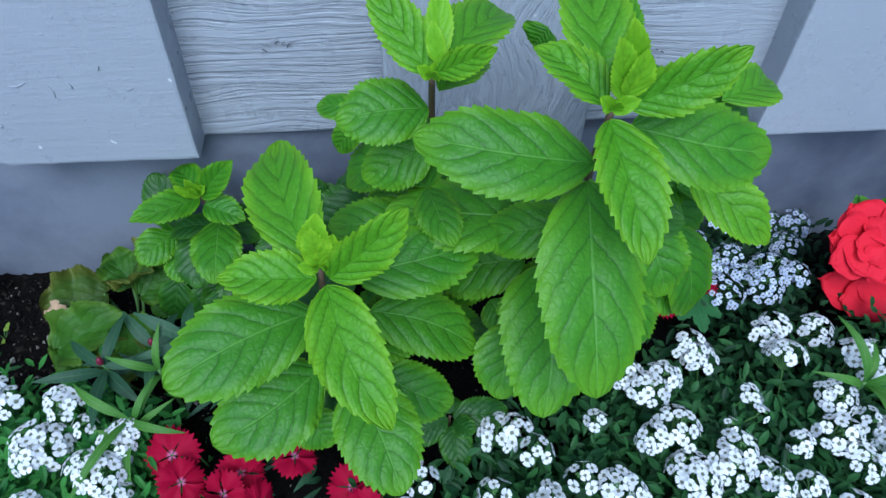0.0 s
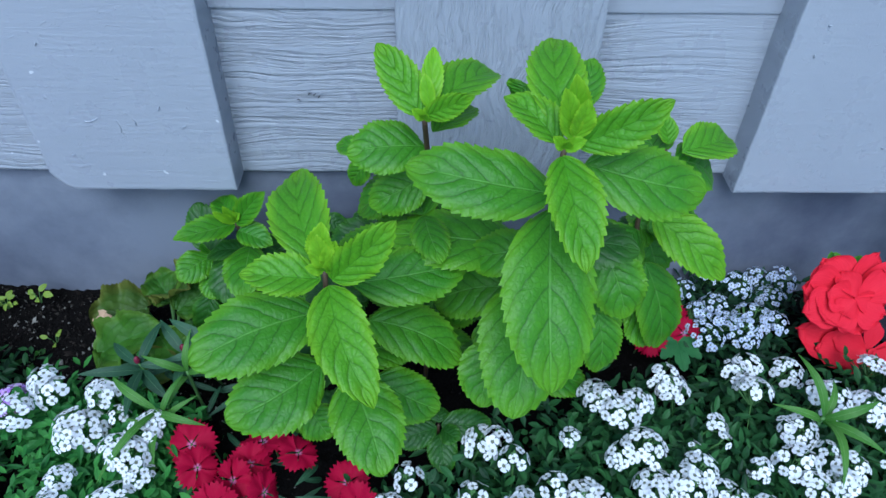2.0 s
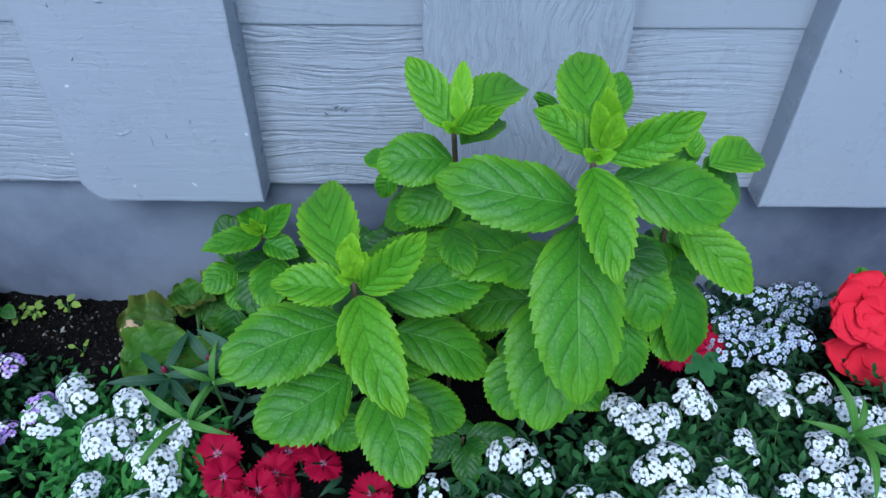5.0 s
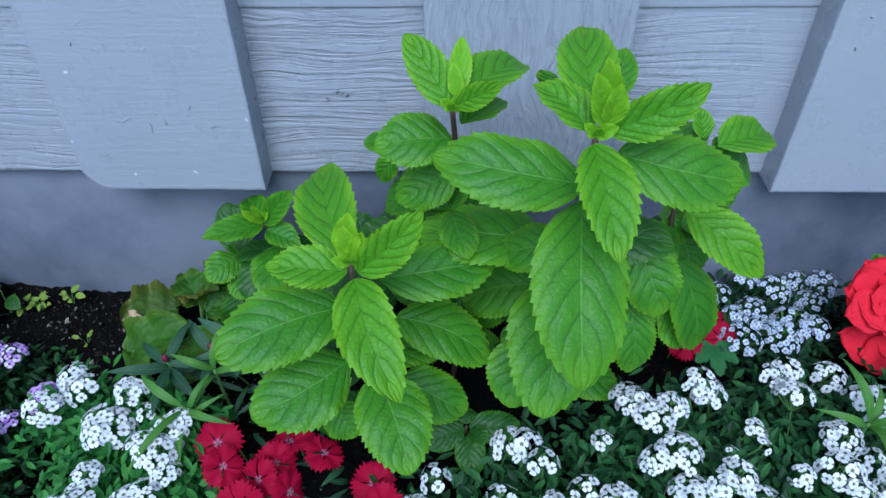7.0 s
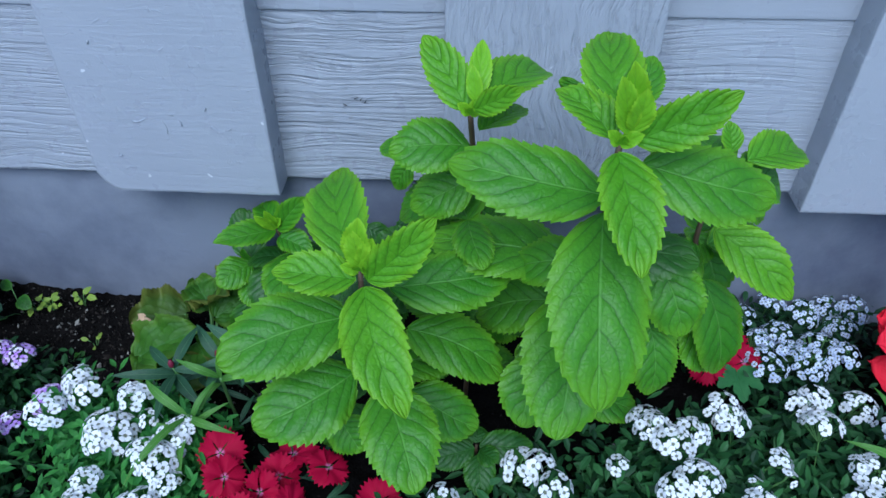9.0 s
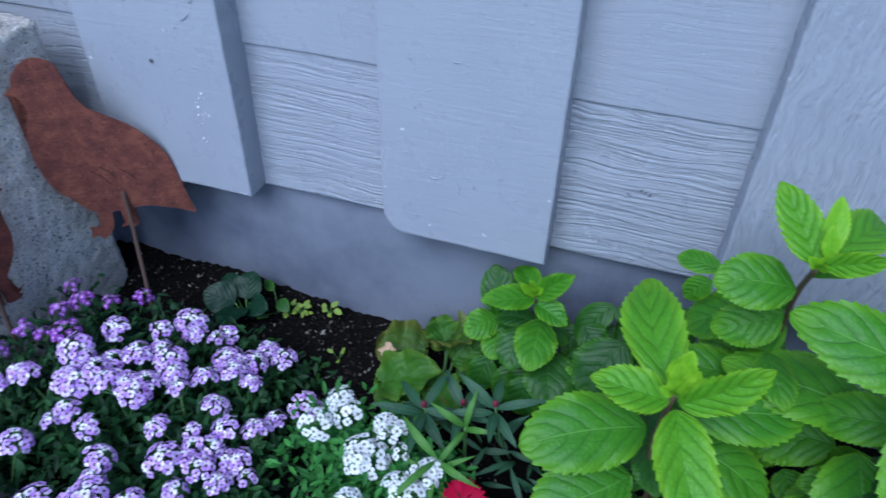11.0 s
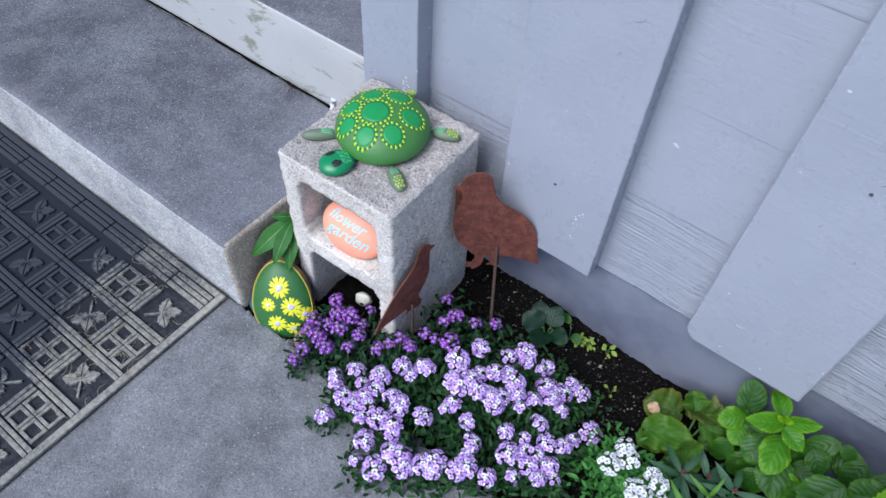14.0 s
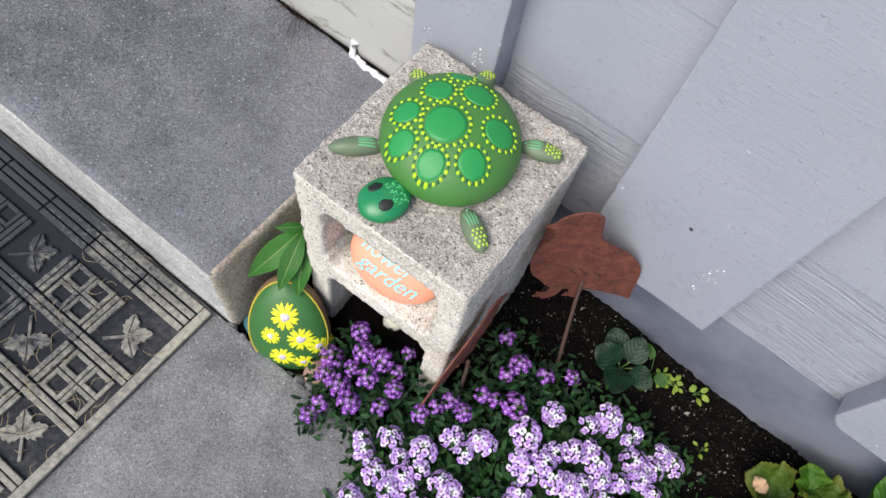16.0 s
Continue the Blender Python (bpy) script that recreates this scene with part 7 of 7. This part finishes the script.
pointed = empty("pointed_leaf_plant", (-0.948, 0.275, 0.006), "plant with glossy pointed green leaves between step and block", "plant")
place("stem", tube([(-0.948, 0.275, 0.0), (-0.947, 0.273, 0.11), (-0.947, 0.262, 0.200)], 0.0025, stem_green, 6), pointed)
for base, tip, w in (((-0.950, 0.262, 0.196), (-0.977, 0.180, 0.145), 0.034), ((-0.945, 0.258, 0.198), (-0.930, 0.190, 0.150), 0.027), ((-0.944, 0.262, 0.190), (-0.912, 0.205, 0.130), 0.030), ((-0.950, 0.266, 0.200), (-0.975, 0.238, 0.206), 0.015), ((-0.948, 0.268, 0.160), (-0.940, 0.215, 0.100), 0.032), ((-0.948, 0.270, 0.190), (-0.945, 0.305, 0.170), 0.026)):
    d = Vector(tip) - Vector(base)
    az, rise = math.degrees(math.atan2(d.y, d.x)), math.degrees(math.asin(d.z / d.length))
    place("leaf", leaf_mesh("leaf", d.length, w, basil_green, 34, 4, 0, 0, 0.22, 0.10, 0.80, 0.95, 0.03, 5), pointed, aim(base, az, rise, (0.35, -0.6, 0.7)))


def lobed(size, seed):
    """A leaf of three to five toothed lobes in one mesh."""
    rows = []
    for k, (a, f) in enumerate(((0, 1.0), (48, 0.85), (-48, 0.85), (95, 0.6), (-95, 0.6))):
        me = leaf_mesh("lobe", size * f, size * 0.5 * f, lobed_green, 14, 3, 4, 0.18, 0.1, 0.05, 0.95, 0.6, 0.02, 4, 0, seed + k)
        r = Matrix.Rotation(radians(a), 4, "Z") @ Matrix.Translation((0, 0, 0.0004 * k))
        rows.append(([tuple(r @ q.co) for q in me.vertices], [tuple(p.vertices) for p in me.polygons]))
        bpy.data.meshes.remove(me)
    v, f = merged(rows)
    return solid("leaf", v, f, lobed_green, [(0.5 + x / size * 0.5, y / size) for x, y, _ in v])


columbine = empty("lobed_leaf_plant", (0.72, 0.46, 0.004), "plant with blue-green lobed leaves by the foundation", "plant", "lobed leaf plants")
for k, (x, y, zz, az, rise, s) in enumerate(((0.700, 0.468, 0.135, -140, 0, 0.040), (0.690, 0.478, 0.19, 175, -5, 0.040), (0.665, 0.488, 0.225, 180, 0, 0.030), (0.73, 0.44, 0.085, -100, 5, 0.042), (0.74, 0.46, 0.17, 20, 10, 0.04), (0.71, 0.45, 0.10, -170, 0, 0.03))):
    place("leaf", lobed(s, k), columbine, aim((x, y, zz), az, rise))
    place("stalk", tube([(0.72, 0.47, 0.0), (x * 0.5 + 0.36, y * 0.5 + 0.235, zz * 0.6), (x, y, zz)], 0.0013, stem_green, 5), columbine)
parsley = empty("lobed_leaf_plant", (0.385, 0.365, 0.004), "single fresh lobed green leaf below the crimson flowers", "plant", "lobed leaf plants")
place("leaf", lobed(0.036, 9), parsley, aim((0.383, 0.378, 0.070), -90, -10))
place("stalk", tube([(0.385, 0.385, 0.0), (0.383, 0.378, 0.07)], 0.0013, stem_green, 5), parsley)
